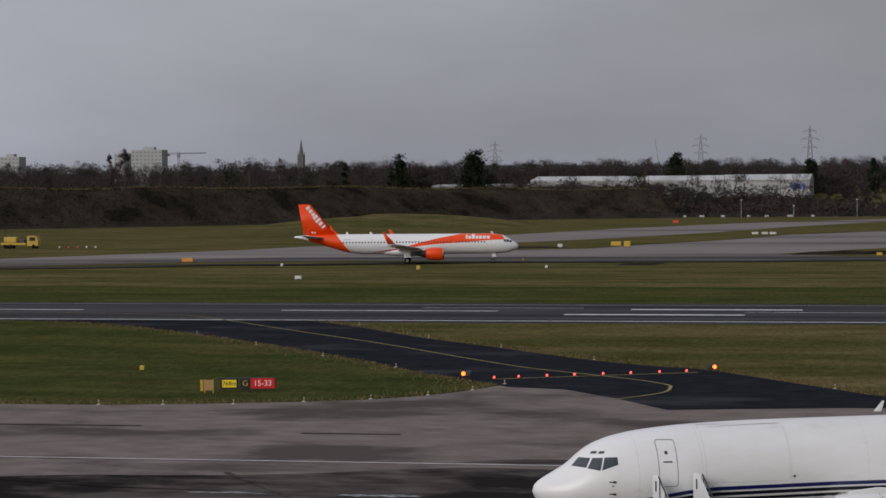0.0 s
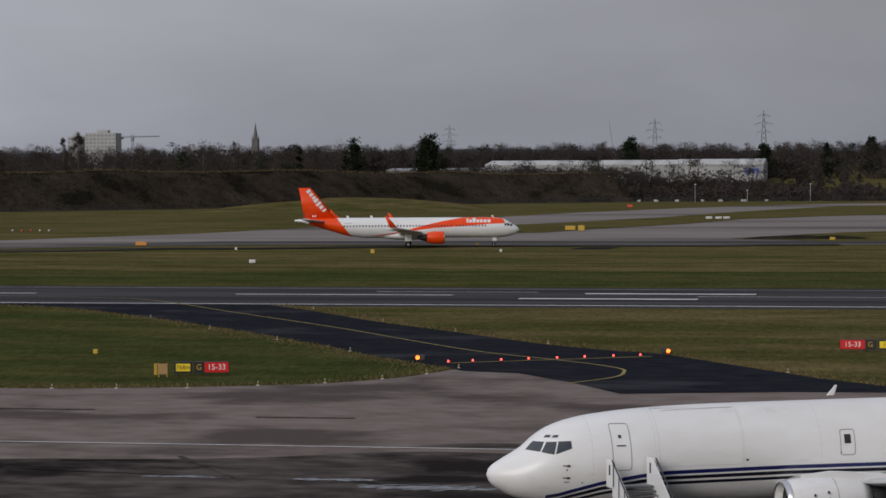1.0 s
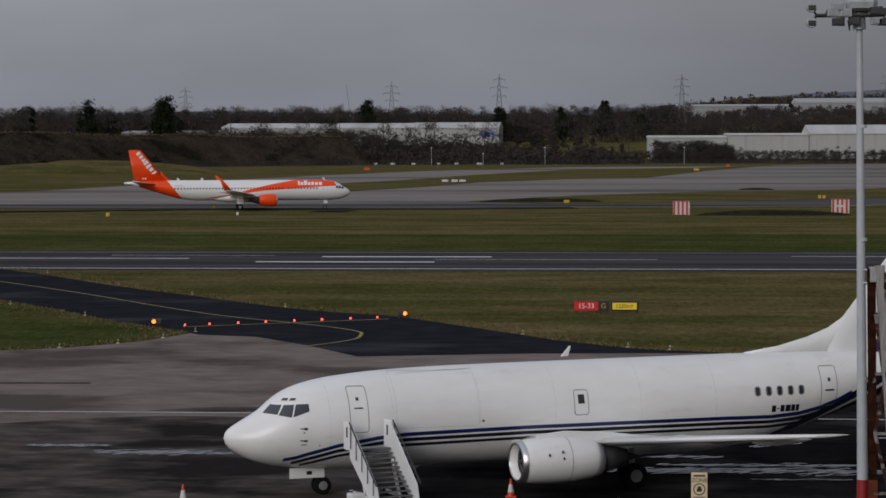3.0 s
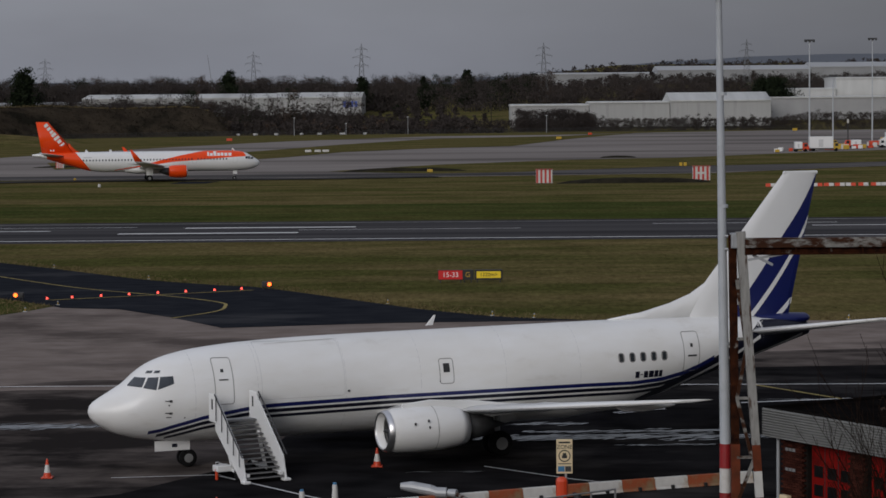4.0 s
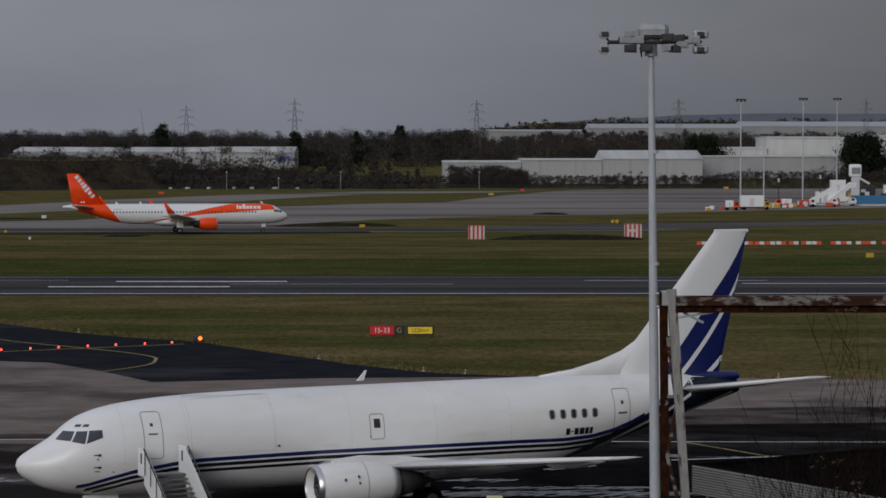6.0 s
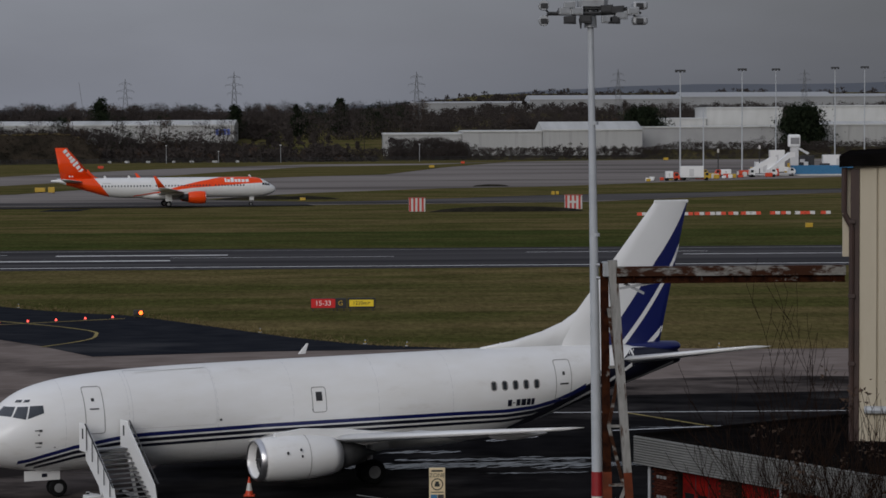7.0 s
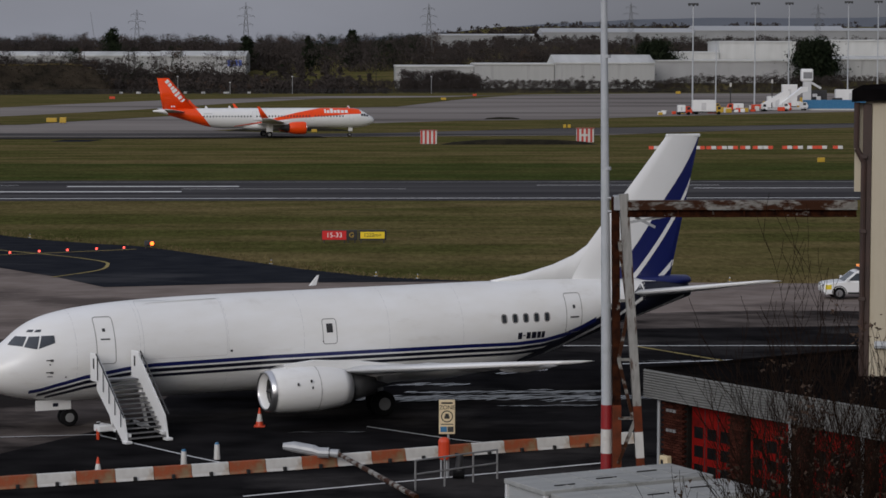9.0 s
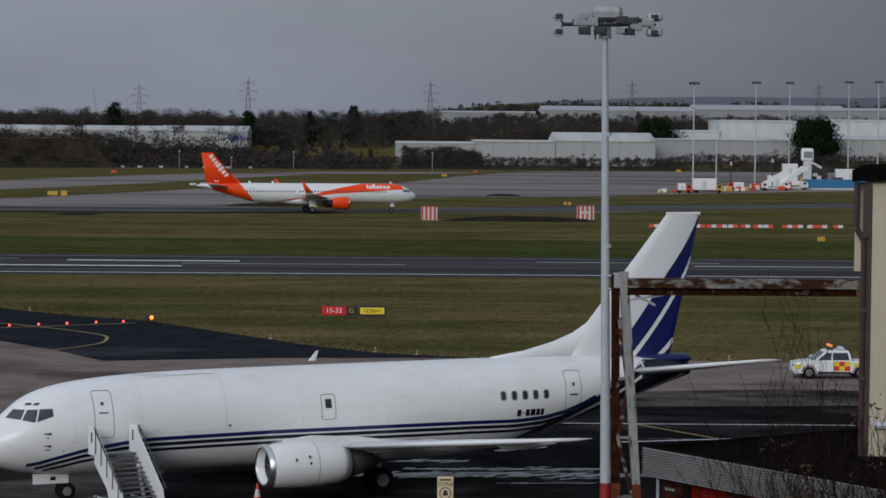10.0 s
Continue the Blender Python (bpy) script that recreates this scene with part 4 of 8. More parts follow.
class Leaves:
    """Collects many small blades, twigs and clumps into one mesh."""

    def __init__(self):
        self.v, self.f, self.n = [], [], 0

    def blades(self, centres, size, lift=0.6, thin=0.35):
        n = len(centres)
        d = rng.normal(size=(n, 3))
        d[:, 2] = np.abs(d[:, 2]) * lift + 0.15
        d /= np.linalg.norm(d, axis=1)[:, None]
        s = np.cross(d, rng.normal(size=(n, 3)))
        s /= np.linalg.norm(s, axis=1)[:, None]
        ln = size * rng.uniform(0.6, 1.4, (n, 1))
        pts = np.stack([centres - d * ln * 0.5 - s * ln * thin * 0.5, centres - d * ln * 0.3 + s * ln * thin * 0.5, centres + d * ln * 0.6], 1)
        self.v.append(pts.reshape(-1, 3))
        self.f.append(np.arange(3 * n).reshape(-1, 3) + self.n)
        self.n += 3 * n

    def crown(self, base, h, w, count, size, low=0.25, point=1.0, lift=0.9, thin=0.3, lean=0.35):
        """An uneven crown: several lobes of blades between low*h and h, narrowing by point towards the top."""
        lobes = max(4, count // 34)
        u = rng.uniform(0, 1, lobes) ** 0.8
        r = w / 2 * np.sqrt(np.maximum(0.04, 1 - np.maximum(0, u - 0.3) ** 2 * (1.1 + point) - np.maximum(0, 0.3 - u) ** 2 * 3)) * (1 - 0.35 * point * u) * np.sqrt(rng.uniform(0, 1, lobes)) * rng.uniform(0.7, 1.05, lobes)
        a = rng.uniform(0, 2 * np.pi, lobes)
        c = np.stack([base[0] + r * np.cos(a), base[1] + r * np.sin(a), base[2] + h * (low + (1 - low) * u * 0.9)], 1)
        k = rng.integers(0, lobes, count)
        spread = w * 0.17 * (1 - 0.6 * u[k])
        p = c[k] + rng.normal(size=(count, 3)) * spread[:, None] * np.array([1, 1, lean * 2])
        self.blades(p, size, lift, thin)

    def trunk(self, base, h, r):
        b = np.array(base, float)
        q = np.array([[r, 0, 0], [-r * 0.5, r * 0.87, 0], [-r * 0.5, -r * 0.87, 0]])
        pts = np.concatenate([b + q, b + q * 0.3 + np.array([0, 0, h])])
        self.v.append(pts)
        self.f.append(np.array([[0, 1, 4], [0, 4, 3], [1, 2, 5], [1, 5, 4], [2, 0, 3], [2, 3, 5]]) + self.n)
        self.n += 6

    def make(self, name, material, parent=None, label=""):
        me = bpy.data.meshes.new(name)
        me.from_pydata(np.concatenate(self.v).tolist(), [], np.concatenate(self.f).tolist())
        me.materials.append(material)
        ob = new(name, me)
        if parent:
            ob.parent = parent
        if label:
            ob["label"] = label
        return ob


BANK_LINE = smooth_line([(-800, 640), (-560, 765), (-415, 862), (-352, 918), (-296, 990), (-225, 1110), (-165, 1175), (-118, 1200)], 10)


def bank_height(i):
    u = i / (len(BANK_LINE) - 1)
    return 16.3 - 2.2 * sstep(0.6, 1, u) + 0.5 * math.sin(i * 0.7) - 13 * sstep(0.965, 1.0, u)


def build_bank():
    """The scrub-covered earth bank behind the airfield."""
    bm, rings = bmesh.new(), []
    scrub, verge = Leaves(), Leaves()
    for i, p in enumerate(BANK_LINE):
        a, b = BANK_LINE[max(i - 1, 0)], BANK_LINE[min(i + 1, len(BANK_LINE) - 1)]
        d = (b - a).normalized()
        n = Vector((-d.y, d.x))
        h = bank_height(i)
        ring = []
        for off, z in ((-4, -0.5), (2, 2.0), (9, 7), (16, 12), (23, h - 0.8), (27, h), (34, h), (60, 3), (80, -0.5)):
            jit = 0.8 * noise.noise(Vector((p.x / 9, p.y / 9, off * 0.3)))
            ring.append((p.x + n.x * (off + jit), p.y + n.y * (off + jit), min(z, h) + jit * 0.6))
        rings.append(ring)
        if i:
            q = BANK_LINE[i - 1]
            count = int((p - q).length * 44)
            t, u = rng.uniform(0, 1, count), rng.uniform(-0.05, 1, count) ** 1.0
            hh = np.minimum(h, bank_height(i - 1))
            c = np.stack([q.x + (p.x - q.x) * t + n.x * u * 27, q.y + (p.y - q.y) * t + n.y * u * 27, np.interp(u * 27, (-4, 2, 9, 16, 23, 27), (0, 2, 7, 12, hh - 0.8, hh)) + 0.18], 1)
            scrub.blades(c, 1.25, 1.1, 0.32)
            edge = int((p - q).length * 7)
            t = rng.uniform(0, 1, edge)
            c = np.stack([q.x + (p.x - q.x) * t + n.x * 26, q.y + (p.y - q.y) * t + n.y * 26, np.full(edge, hh + 0.35)], 1)
            verge.blades(c, 1.3, 1.4, 0.3)
    loft(bm, rings, caps=False, closed=False)
    tagged(finish("bank", bm, BRUSH, smooth=True), "long steep earth bank covered with brown winter scrub", "bank", kind="structure")
    tagged(scrub.make("scrub", BRUSH), "tangled brown winter scrub covering the bank", "scrub", kind="stuff")
    tagged(verge.make("dry_grass", DRYGRASS), "pale dry grass along the crest of the bank", "grass", kind="stuff")


build_bank()


def build_mound():
    bm, rings = bmesh.new(), []
    for i in range(25):
        u = i / 24
        x = -268 + 112 * u
        h = 5.2 * math.sin(math.pi * u) ** 0.7 * (1 if u > 0.4 else 0.85) + 0.01
        rings.append([(x, 955 + x * 0.12 + 45 * v + 25, h * max(0, math.cos(v * math.pi / 2)) - 0.05) for v in [k / 6 - 1 for k in range(13)]])
    loft(bm, rings, caps=False, closed=False)
    tagged(finish("grass_mound", bm, GRASS, smooth=True), "low smooth grassy mound before the bank", "mound", kind="structure")


build_mound()


def build_woods():
    woods, dark, red = Leaves(), Leaves(), Leaves()
    for i in range(1900):
        s = rng.uniform(-0.44, 0.27)
        y = rng.uniform(1430, 1950) if rng.random() < 0.75 else rng.uniform(1290, 1460)
        x = s * y
        if y < 1560 and -330 < x < -55 and y > 1340:
            continue
        if s > 0.01 and y < 1450:
            continue
        if y < 1440 and -60 < x < 10:
            h = rng.uniform(5, 8)
        else:
            h = rng.uniform(20.5, 26) * (1.06 if y < 1460 else 1.0)
        if s > 0.035:
            if y > 1600:
                continue
            h = rng.uniform(9, 15)
        z = height(x, y) - 0.3
        t = dark if rng.random() < 0.07 else (red if rng.random() < 0.06 else woods)
        w = h * rng.uniform(0.55, 0.8)
        woods.trunk((x, y, z), h * 0.8, 0.3)
        t.crown((x, y, z), h, w, 520, 0.85 if t is woods else 1.0, low=0.02, point=0.5, thin=0.24 if t is woods else 0.45, lift=1.6)
        woods.crown((x, y, z), h * 0.78, w * 1.2, 90, 1.5, low=0.0, point=0.3, thin=0.5)
    for i in range(260):
        x, y = rng.uniform(-330, -45), rng.uniform(1475, 1570)
        h = rng.uniform(17, 23)
        z = height(x, y) - 0.3
        woods.trunk((x, y, z), h * 0.8, 0.3)
        woods.crown((x, y, z), h, h * 0.75, 480, 1.05, low=0.02, point=0.5, thin=0.28)
        woods.crown((x, y, z), h * 0.8, h * 0.8, 80, 2.0, low=0.0, point=0.3, thin=0.6)
    # undergrowth under the trees and the belt before the warehouses
    for i in range(420):
        s = rng.uniform(-0.42, 0.0)
        y = rng.uniform(1265, 1345)
        woods.crown((s * y, y, height(s * y, y) - 0.5), rng.uniform(6, 9), 11, 70, 1.6, low=0.0, point=0.6, thin=0.5)
    for i in range(330):
        x = rng.uniform(-128, 20)
        y = rng.uniform(1215, 1290)
        h = rng.uniform(4, 9.5) * (1 - 0.45 * sstep(-40, 20, x))
        (red if rng.random() < 0.1 else woods).crown((x, y, height(x, y) - 0.5), h, h * 1.2, 80, 1.3, low=0.0, point=0.6, thin=0.45)
    for i in range(420):
        x = rng.uniform(-275, -80)
        y = rng.uniform(1335, 1380)
        woods.crown((x, y, height(x, y) - 0.5), rng.uniform(9, 16.5) * (1 - 0.25 * sstep(-150, -90, x)), 7, 110, 1.0, low=0.1, point=0.6, thin=0.22)
    for i in range(1900):
        x = rng.uniform(5, 430)
        y = 1296 + rng.uniform(-4, 4) + max(0, x - 160) * 0.1
        woods.crown((x, y - 28, height(x, y - 28) - 0.4), rng.uniform(6.6, 8.4) + 2.6 * sstep(160, 185, x), 5, 110, 0.5, low=0.0, point=0.4, thin=0.35, lift=1.5)
    for i in range(40):
        x = rng.uniform(25, 68)
        woods.crown((x, 1290, height(x, 1290) - 0.5), rng.uniform(4, 8), 8, 80, 1.1, low=0.0, point=0.6, thin=0.4)
    for i in range(420):
        y = rng.uniform(2250, 3600)
        x = rng.uniform(-0.06, 0.13) * y
        woods.crown((x, y, height(x, y) - 0.5), rng.uniform(8, 13), 16, 90, 2.6, low=0.0, point=0.5, thin=0.5)
    for i in range(800):
        y = rng.uniform(1540, 2330)
        x = rng.uniform(0.03, 0.28) * y
        h = rng.uniform(9, 13.5)
        woods.crown((x, y, height(x, y) - 0.5), h, h * 1.5, 220, 1.3, low=0.0, point=0.5, thin=0.4)
    for i in range(300):
        x = rng.uniform(-245, -60)
        y = rng.uniform(1330, 1385)
        h = rng.uniform(17.2, 20.4) - 8 * sstep(-142, -112, x) - height(x, y)
        woods.crown((x, y, height(x, y) - 0.5), h, h * 0.9, 420, 0.7, low=0.0, point=0.4, thin=0.28, lift=1.5)
    for i in range(130):
        x = rng.uniform(26, 67)
        y = rng.uniform(1276, 1298)
        h = rng.uniform(11.5, 14.2) - 1.5 * sstep(50, 66, x) - height(x, y)
        woods.crown((x, y, height(x, y) - 0.5), h, h * 0.7, 330, 0.7, low=0.0, point=0.5, thin=0.3, lift=1.5)
    for i in range(70):
        x = rng.uniform(66, 430)
        y = 1290 + max(0, x - 160) * 0.1 - 18
        h = rng.uniform(7, 10.5)
        woods.crown((x, y, height(x, y) - 0.5), h, h * 0.8, 140, 0.8, low=0.0, point=0.6, thin=0.25)
    for i in range(46):
        x = rng.uniform(170, 430)
        y = 1345 + rng.uniform(-8, 4)
        woods.crown((x, y, height(x, y) - 0.5), rng.uniform(5, 9.5), 9, 260, 0.7, low=0.0, point=0.5, thin=0.2, lift=1.6)
    tagged(woods.make("woods", WOOD_DARK), "dense belt of bare winter trees beyond the airfield", "woods", kind="stuff")
    tagged(dark.make("evergreens", EVERGREEN), "dark evergreens among the bare winter woods", "woods", kind="stuff")
    tagged(red.make("russet_trees", RUSSET), "russet trees keeping dead leaves in the woods", "woods", kind="stuff")
    far = Leaves()
    for i in range(500):
        y = rng.uniform(2500, 4600)
        x = rng.uniform(-0.1, 0.28) * y
        h = rng.uniform(8, 14)
        far.crown((x, y, height(x, y) - 1), h, h * 1.8, 40, 3.0, low=0, point=0.6, thin=0.7)
    for x0, n in ((300, 60), (120, 14), (40, 34), (-60, 30)):
        for i in range(n):
            x, y = x0 + rng.uniform(-60, 60) * n / 60, 2600 + rng.uniform(-30, 30)
            far.crown((x, y, height(x, y) - 1), rng.uniform(10, 17), 16, 60, 2.5, low=0, point=0.5, thin=0.5)
    tagged(far.make("distant_woods", WOOD_DARK), "scattered far woods on the hills", "woods", kind="stuff")


build_woods()


def lone_tree(name, x, y, top, w, material, label, point, count, size, low=0.1, thin=0.5, lift=0.9):
    z = height(x, y)
    h = top - z
    tree = empty(name, pose(x, y, z), label, "tree")
    bm = bmesh.new()
    beam(bm, (0, 0, -0.3), (0, 0, h * 0.85), 0.5, 0.12, 7)
    for k in range(7):
        a, zz = k * 2.4, h * (0.25 + 0.08 * k)
        beam(bm, (0, 0, zz), (math.cos(a) * w * 0.3, math.sin(a) * w * 0.3, zz + h * 0.12), 0.16, 0.04, 5)
    part("trunk", bm, BARK, tree)
    lv = Leaves()
    lv.crown((0, 0, 0), h, w, count, size, low, point, lift, thin)
    if material is EVERGREEN:
        lv.crown((0, 0, 0), h * 0.92, w * 0.72, count // 3, size * 2.2, low, point, lift, 0.7)
    lv.make("crown", material, tree)
    return tree


lone_tree("conifer_tree", -244, 1300, 39.8, 16, EVERGREEN, "tall dense dark conifer above the bare woods", 0.2, 4500, 1.1, 0.05)
lone_tree("conifer_tree", -288, 1310, 36.9, 16, EVERGREEN, "dark spreading pine with a ragged crown", 0.9, 1100, 1.2, 0.35)
lone_tree("conifer_tree", -320, 1310, 34.2, 5, EVERGREEN, "small dark conifer above the woods", 0.9, 500, 1.0, 0.2)
lone_tree("conifer_tree", -146, 1450, 37.9, 15, EVERGREEN, "dark spreading pine with a ragged crown", 0.85, 1000, 1.2, 0.4)
lone_tree("conifer_tree", -1, 1480, 38.0, 11, EVERGREEN, "dark clump of tall evergreen trees", 0.6, 1600, 1.3, 0.1)
lone_tree("conifer_tree", -28, 1480, 36.0, 9, EVERGREEN, "dark evergreen standing among bare woods", 0.8, 1000, 1.3, 0.1)
lone_tree("conifer_tree", -66, 1470, 34.5, 12, EVERGREEN, "dark evergreen standing among bare woods", 0.7, 1300, 1.3, 0.1)
lone_tree("broad_evergreen", 175, 1374, 30.4, 29, EVERGREEN, "broad dark evergreen before the pale warehouses", 0.12, 6500, 1.3, 0.0)
lone_tree("broad_evergreen", 262, 1346, 31.2, 30, EVERGREEN, "broad dark evergreen before the pale warehouses", 0.12, 7500, 1.3, 0.0)
lone_tree("poplar_tree", -413, 1200, 41.3, 9, WOOD_DARK, "tall slim bare poplar standing over the bank", 0.7, 1500, 1.6, 0.15, 0.14, 3.0)
lone_tree("poplar_tree", -423, 1205, 37.4, 7, WOOD_DARK, "tall slim bare poplar standing over the bank", 0.8, 900, 1.6, 0.15, 0.14, 3.0)
lone_tree("bare_tree", -342, 1250, 36.2, 4, WOOD_DARK, "thin bare tree above the woods", 0.8, 500, 1.3, 0.2, 0.14, 2.5)
lone_tree("bare_tree", -362, 1260, 35.6, 14, WOOD_DARK, "round bare tree above the woods", 0.4, 1200, 1.2, 0.3, 0.14, 1.0)


def lattice_pylon(x, y, top, label="grey lattice electricity pylon with three pairs of arms"):
    z0 = height(x, y)
    h = top - z0
    py = empty("pylon", pose(x, y, z0, 0, 0, 8), label, "pylon", "pylons on the skyline")
    bm = Bars()

    def half(z):
        u = z / h
        return 3.0 * (1 - u) + 0.4
    levels = [h * k for k in (0, 0.16, 0.3, 0.42, 0.52, 0.61, 0.7, 0.79, 0.88, 0.95)]
    for sx, sy in ((1, 1), (1, -1), (-1, 1), (-1, -1)):
        bm.bar((sx * half(0), sy * half(0), -0.5), (sx * half(h) * 0.3, sy * half(h) * 0.3, h), 0.15, 0.1)
    for a, b in zip(levels, levels[1:]):
        for sy in (1, -1):
            bm.bar((-half(a), sy * half(a), a), (half(b), sy * half(b), b), 0.07)
            bm.bar((half(a), sy * half(a), a), (-half(b), sy * half(b), b), 0.07)
    bm.make("tower", PYLON, py)
    for u, w in ((0.66, 4.8), (0.79, 6.0), (0.91, 4.2)):
        for s in (1, -1):
            bm = Bars()
            z = h * u
            for sy in (0.8, -0.8):
                bm.bar((s * half(z), sy, z + 1.3), (s * w, 0, z), 0.09)
                bm.bar((s * half(z), sy, z), (s * w, 0, z), 0.09)
            bm.bar((s * w, 0, z), (s * w, 0, z - 1.6), 0.09)
            bm.make("arm", PYLON, py)
    return py


for px_, py_, top in ((-74.2, 1650, 57.8), (-153.7, 1700, 54), (53.7, 1700, 58.6), (221.8, 1900, 65), (392, 2000, 67), (-338.6, 1900, 54.6), (475, 2050, 70)):
    lattice_pylon(px_, py_, top)


def shed(name, x0, x1, y0, y1, z0, eave, ridge, label, wall=None, roof=None, skew=0.0, sign=None):
    """A large warehouse: cladding ribs, plinth, shallow gabled roof with an eave strip and a roller door."""
    b = empty(name, pose((x0 + x1) / 2, y0, z0, 0, 0, skew), label, "warehouse", "warehouses beyond the airfield")
    w, d, e, r = (x1 - x0) / 2, y1 - y0, eave - z0, ridge - z0
    bm = bmesh.new()
    box(bm, -w, 0, -2, w, d, e)
    part("wall", bm, wall or CLAD, b)
    bm = bmesh.new()
    loft(bm, [[(-w - 0.3, y, e + 0.05), (w + 0.3, y, e + 0.05), (w + 0.3, y, z + 0.4), (-w - 0.3, y, z + 0.4)] for y, z in ((-0.4, e), (d / 2, r), (d + 0.4, e))])
    part("roof", bm, roof or ROOFMETAL, b)
    bm = bmesh.new()
    box(bm, -w - 0.4, -0.6, e - 0.3, w + 0.4, -0.42, e + 0.3)
    part("eave_strip", bm, roof or ROOFMETAL, b)
    n = max(2, int(w / 14)) if y0 < 2000 else 0
    for i in range(n):
        bm = bmesh.new()
        xx = -w + (i + 0.5) * 2 * w / n
        box(bm, xx - 0.12, -0.2, -1, xx + 0.12, -0.02, e)
        part("downpipe", bm, wall or CLAD, b)
    if sign:
        bm = bmesh.new()
        for k in range(4):
            box(bm, sign + k * 2.2, -0.3, e * 0.35, sign + 1.7 + k * 2.2, -0.15, e * 0.75)
        part("sign", bm, mat("blue_sign_paint", (0.06, 0.10, 0.35), (0.08, 0.12, 0.4), 0.5), b, "blue sign shown as plain bars")
    return b


shed("warehouse", -228, -115, 1400, 1460, 11, 19.8, 22.3, "long white warehouse behind bare trees", roof=ROOFMETAL)
shed("warehouse", -114.5, -63, 1396, 1450, 11, 19.7, 22.6, "white warehouse end with a small blue sign", sign=15)
shed("warehouse", -290, -229, 1410, 1450, 9, 17.0, 18.0, "low grey roof half hidden by the bank", wall=FARWALL, roof=FARWALL)
shed("warehouse", 23, 66, 1310, 1360, 4, 13.9, 14.5, "long low grey warehouse by the airfield fence")
shed("warehouse", 66.3, 110, 1304, 1350, 4, 15.2, 15.7, "white warehouse with a shallow gabled roof")
shed("warehouse", 110.3, 165, 1300, 1352, 4, 15.8, 20.2, "broad white warehouse with a pale roof")
shed("warehouse", 172, 256, 1352, 1400, 5, 17.2, 17.7, "long grey warehouse front by the fence", wall=mat("grey_cladding", (0.30, 0.30, 0.30), (0.36, 0.36, 0.36), 0.1, 0.6))
shed("warehouse", 190, 216, 1402, 1440, 6, 22.2, 22.7, "tall white warehouse block", wall=ROOFMETAL)
shed("warehouse", 216.5, 262, 1404, 1450, 6, 28.5, 29.0, "tall plain white warehouse block", wall=ROOFMETAL)
shed("warehouse", 276, 345, 1402, 1450, 6, 29.4, 29.9, "tall plain white warehouse block", wall=ROOFMETAL)
shed("warehouse", 262.5, 420, 1366, 1400, 6, 18.2, 20.0, "long white warehouse with a sloping roof")
for x0, x1, e, r in ((70, 190, 44.8, 46.5), (190.5, 345, 48, 52.5), (345.5, 500, 50, 55), (500.5, 620, 50, 53)):
    shed("warehouse", x0, x1, 2400, 2470, 28, e, r, "huge pale distribution shed in the far distance", wall=FARWALL, roof=FARROOF)


def tower_block(x, y, w, top):
    z0 = height(x, y)
    b = empty("tower_block", pose(x, y, z0), "pale high-rise apartment block far behind the trees", "building")
    h = top - z0
    bm = bmesh.new()
    box(bm, -w / 2, 0, -1, w / 2, 14, h)
    part("wall", bm, BLOCKWALL, b)
    bm = bmesh.new()
    box(bm, -w * 0.15, 3, h, w * 0.2, 9, h + 2.2)
    part("roof_housing", bm, BLOCKWALL, b)
    for r in range(7):
        for c in range(int(w / 3)):
            bm = bmesh.new()
            x0 = -w / 2 + 0.7 + c * 3
            box(bm, x0, -0.12, h - 2.4 - r * 2.8, x0 + 1.7, 0.05, h - 1.1 - r * 2.8)
            part("window", bm, WINDOWGREY, b)


tower_block(-568, 1700, 24, 46.6)
tower_block(-678, 1700, 18, 42.4)
tower_block(-596, 1720, 9, 44.5)


def build_church():
    x, y = -395.7, 1500
    z0 = height(x, y)
    c = empty("church", pose(x, y, z0), "grey stone church tower with a slender spire", "church")
    bm = bmesh.new()
    box(bm, -2.0, -2.0, -1, 2.0, 2.0, 38.5 - z0)
    part("tower", bm, STONE, c)
    bm = bmesh.new()
    beam(bm, (0, 0, 38.5 - z0), (0, 0, 49 - z0), 1.6, 0.05, 8)
    part("spire", bm, STONE, c)
    for sx in (1, -1):
        for sy in (1, -1):
            bm = bmesh.new()
            beam(bm, (sx * 1.7, sy * 1.7, 38.4 - z0), (sx * 1.7, sy * 1.7, 41 - z0), 0.35, 0.03, 5)
            part("pinnacle", bm, STONE, c)


build_church()


def tower_crane(x, y, z_jib, back, front, label):
    z0 = height(x, y)
    c = empty("tower_crane", pose(x, y, z0), label, "crane")
    h = z_jib - z0
    bm = bmesh.new()
    for sx in (0.7, -0.7):
        beam(bm, (sx, 0, 0), (sx, 0, h + 2), 0.15, sides=4)
    for k in range(int(h / 2)):
        beam(bm, (-0.7, 0, k * 2), (0.7, 0, k * 2 + 2), 0.1, sides=4)
    part("mast", bm, PYLON, c)
    bm = bmesh.new()
    beam(bm, (-back, 0, h), (front, 0, h + 0.6), 0.18, sides=4)
    beam(bm, (-back, 0, h + 0.9), (front, 0, h + 0.9), 0.12, sides=4)
    for k in range(16):
        a = -back + (back + front) * k / 16
        beam(bm, (a, 0, h), (a + (back + front) / 16, 0, h + 0.9), 0.08, sides=4)
    part("jib", bm, PYLON, c)
    bm = bmesh.new()
    box(bm, -back - 0.3, -0.6, h - 1.2, -back + 2.4, 0.6, h + 0.3, 0.1)
    part("counterweight", bm, DARKSTEEL, c)
    bm = bmesh.new()
    box(bm, -1, -0.8, h - 2.6, 1, 0.8, h - 0.2, 0.1)
    part("cab", bm, PYLON, c)


tower_crane(-511, 1600, 41.5, 9, 20, "slim grey tower crane with a long jib")


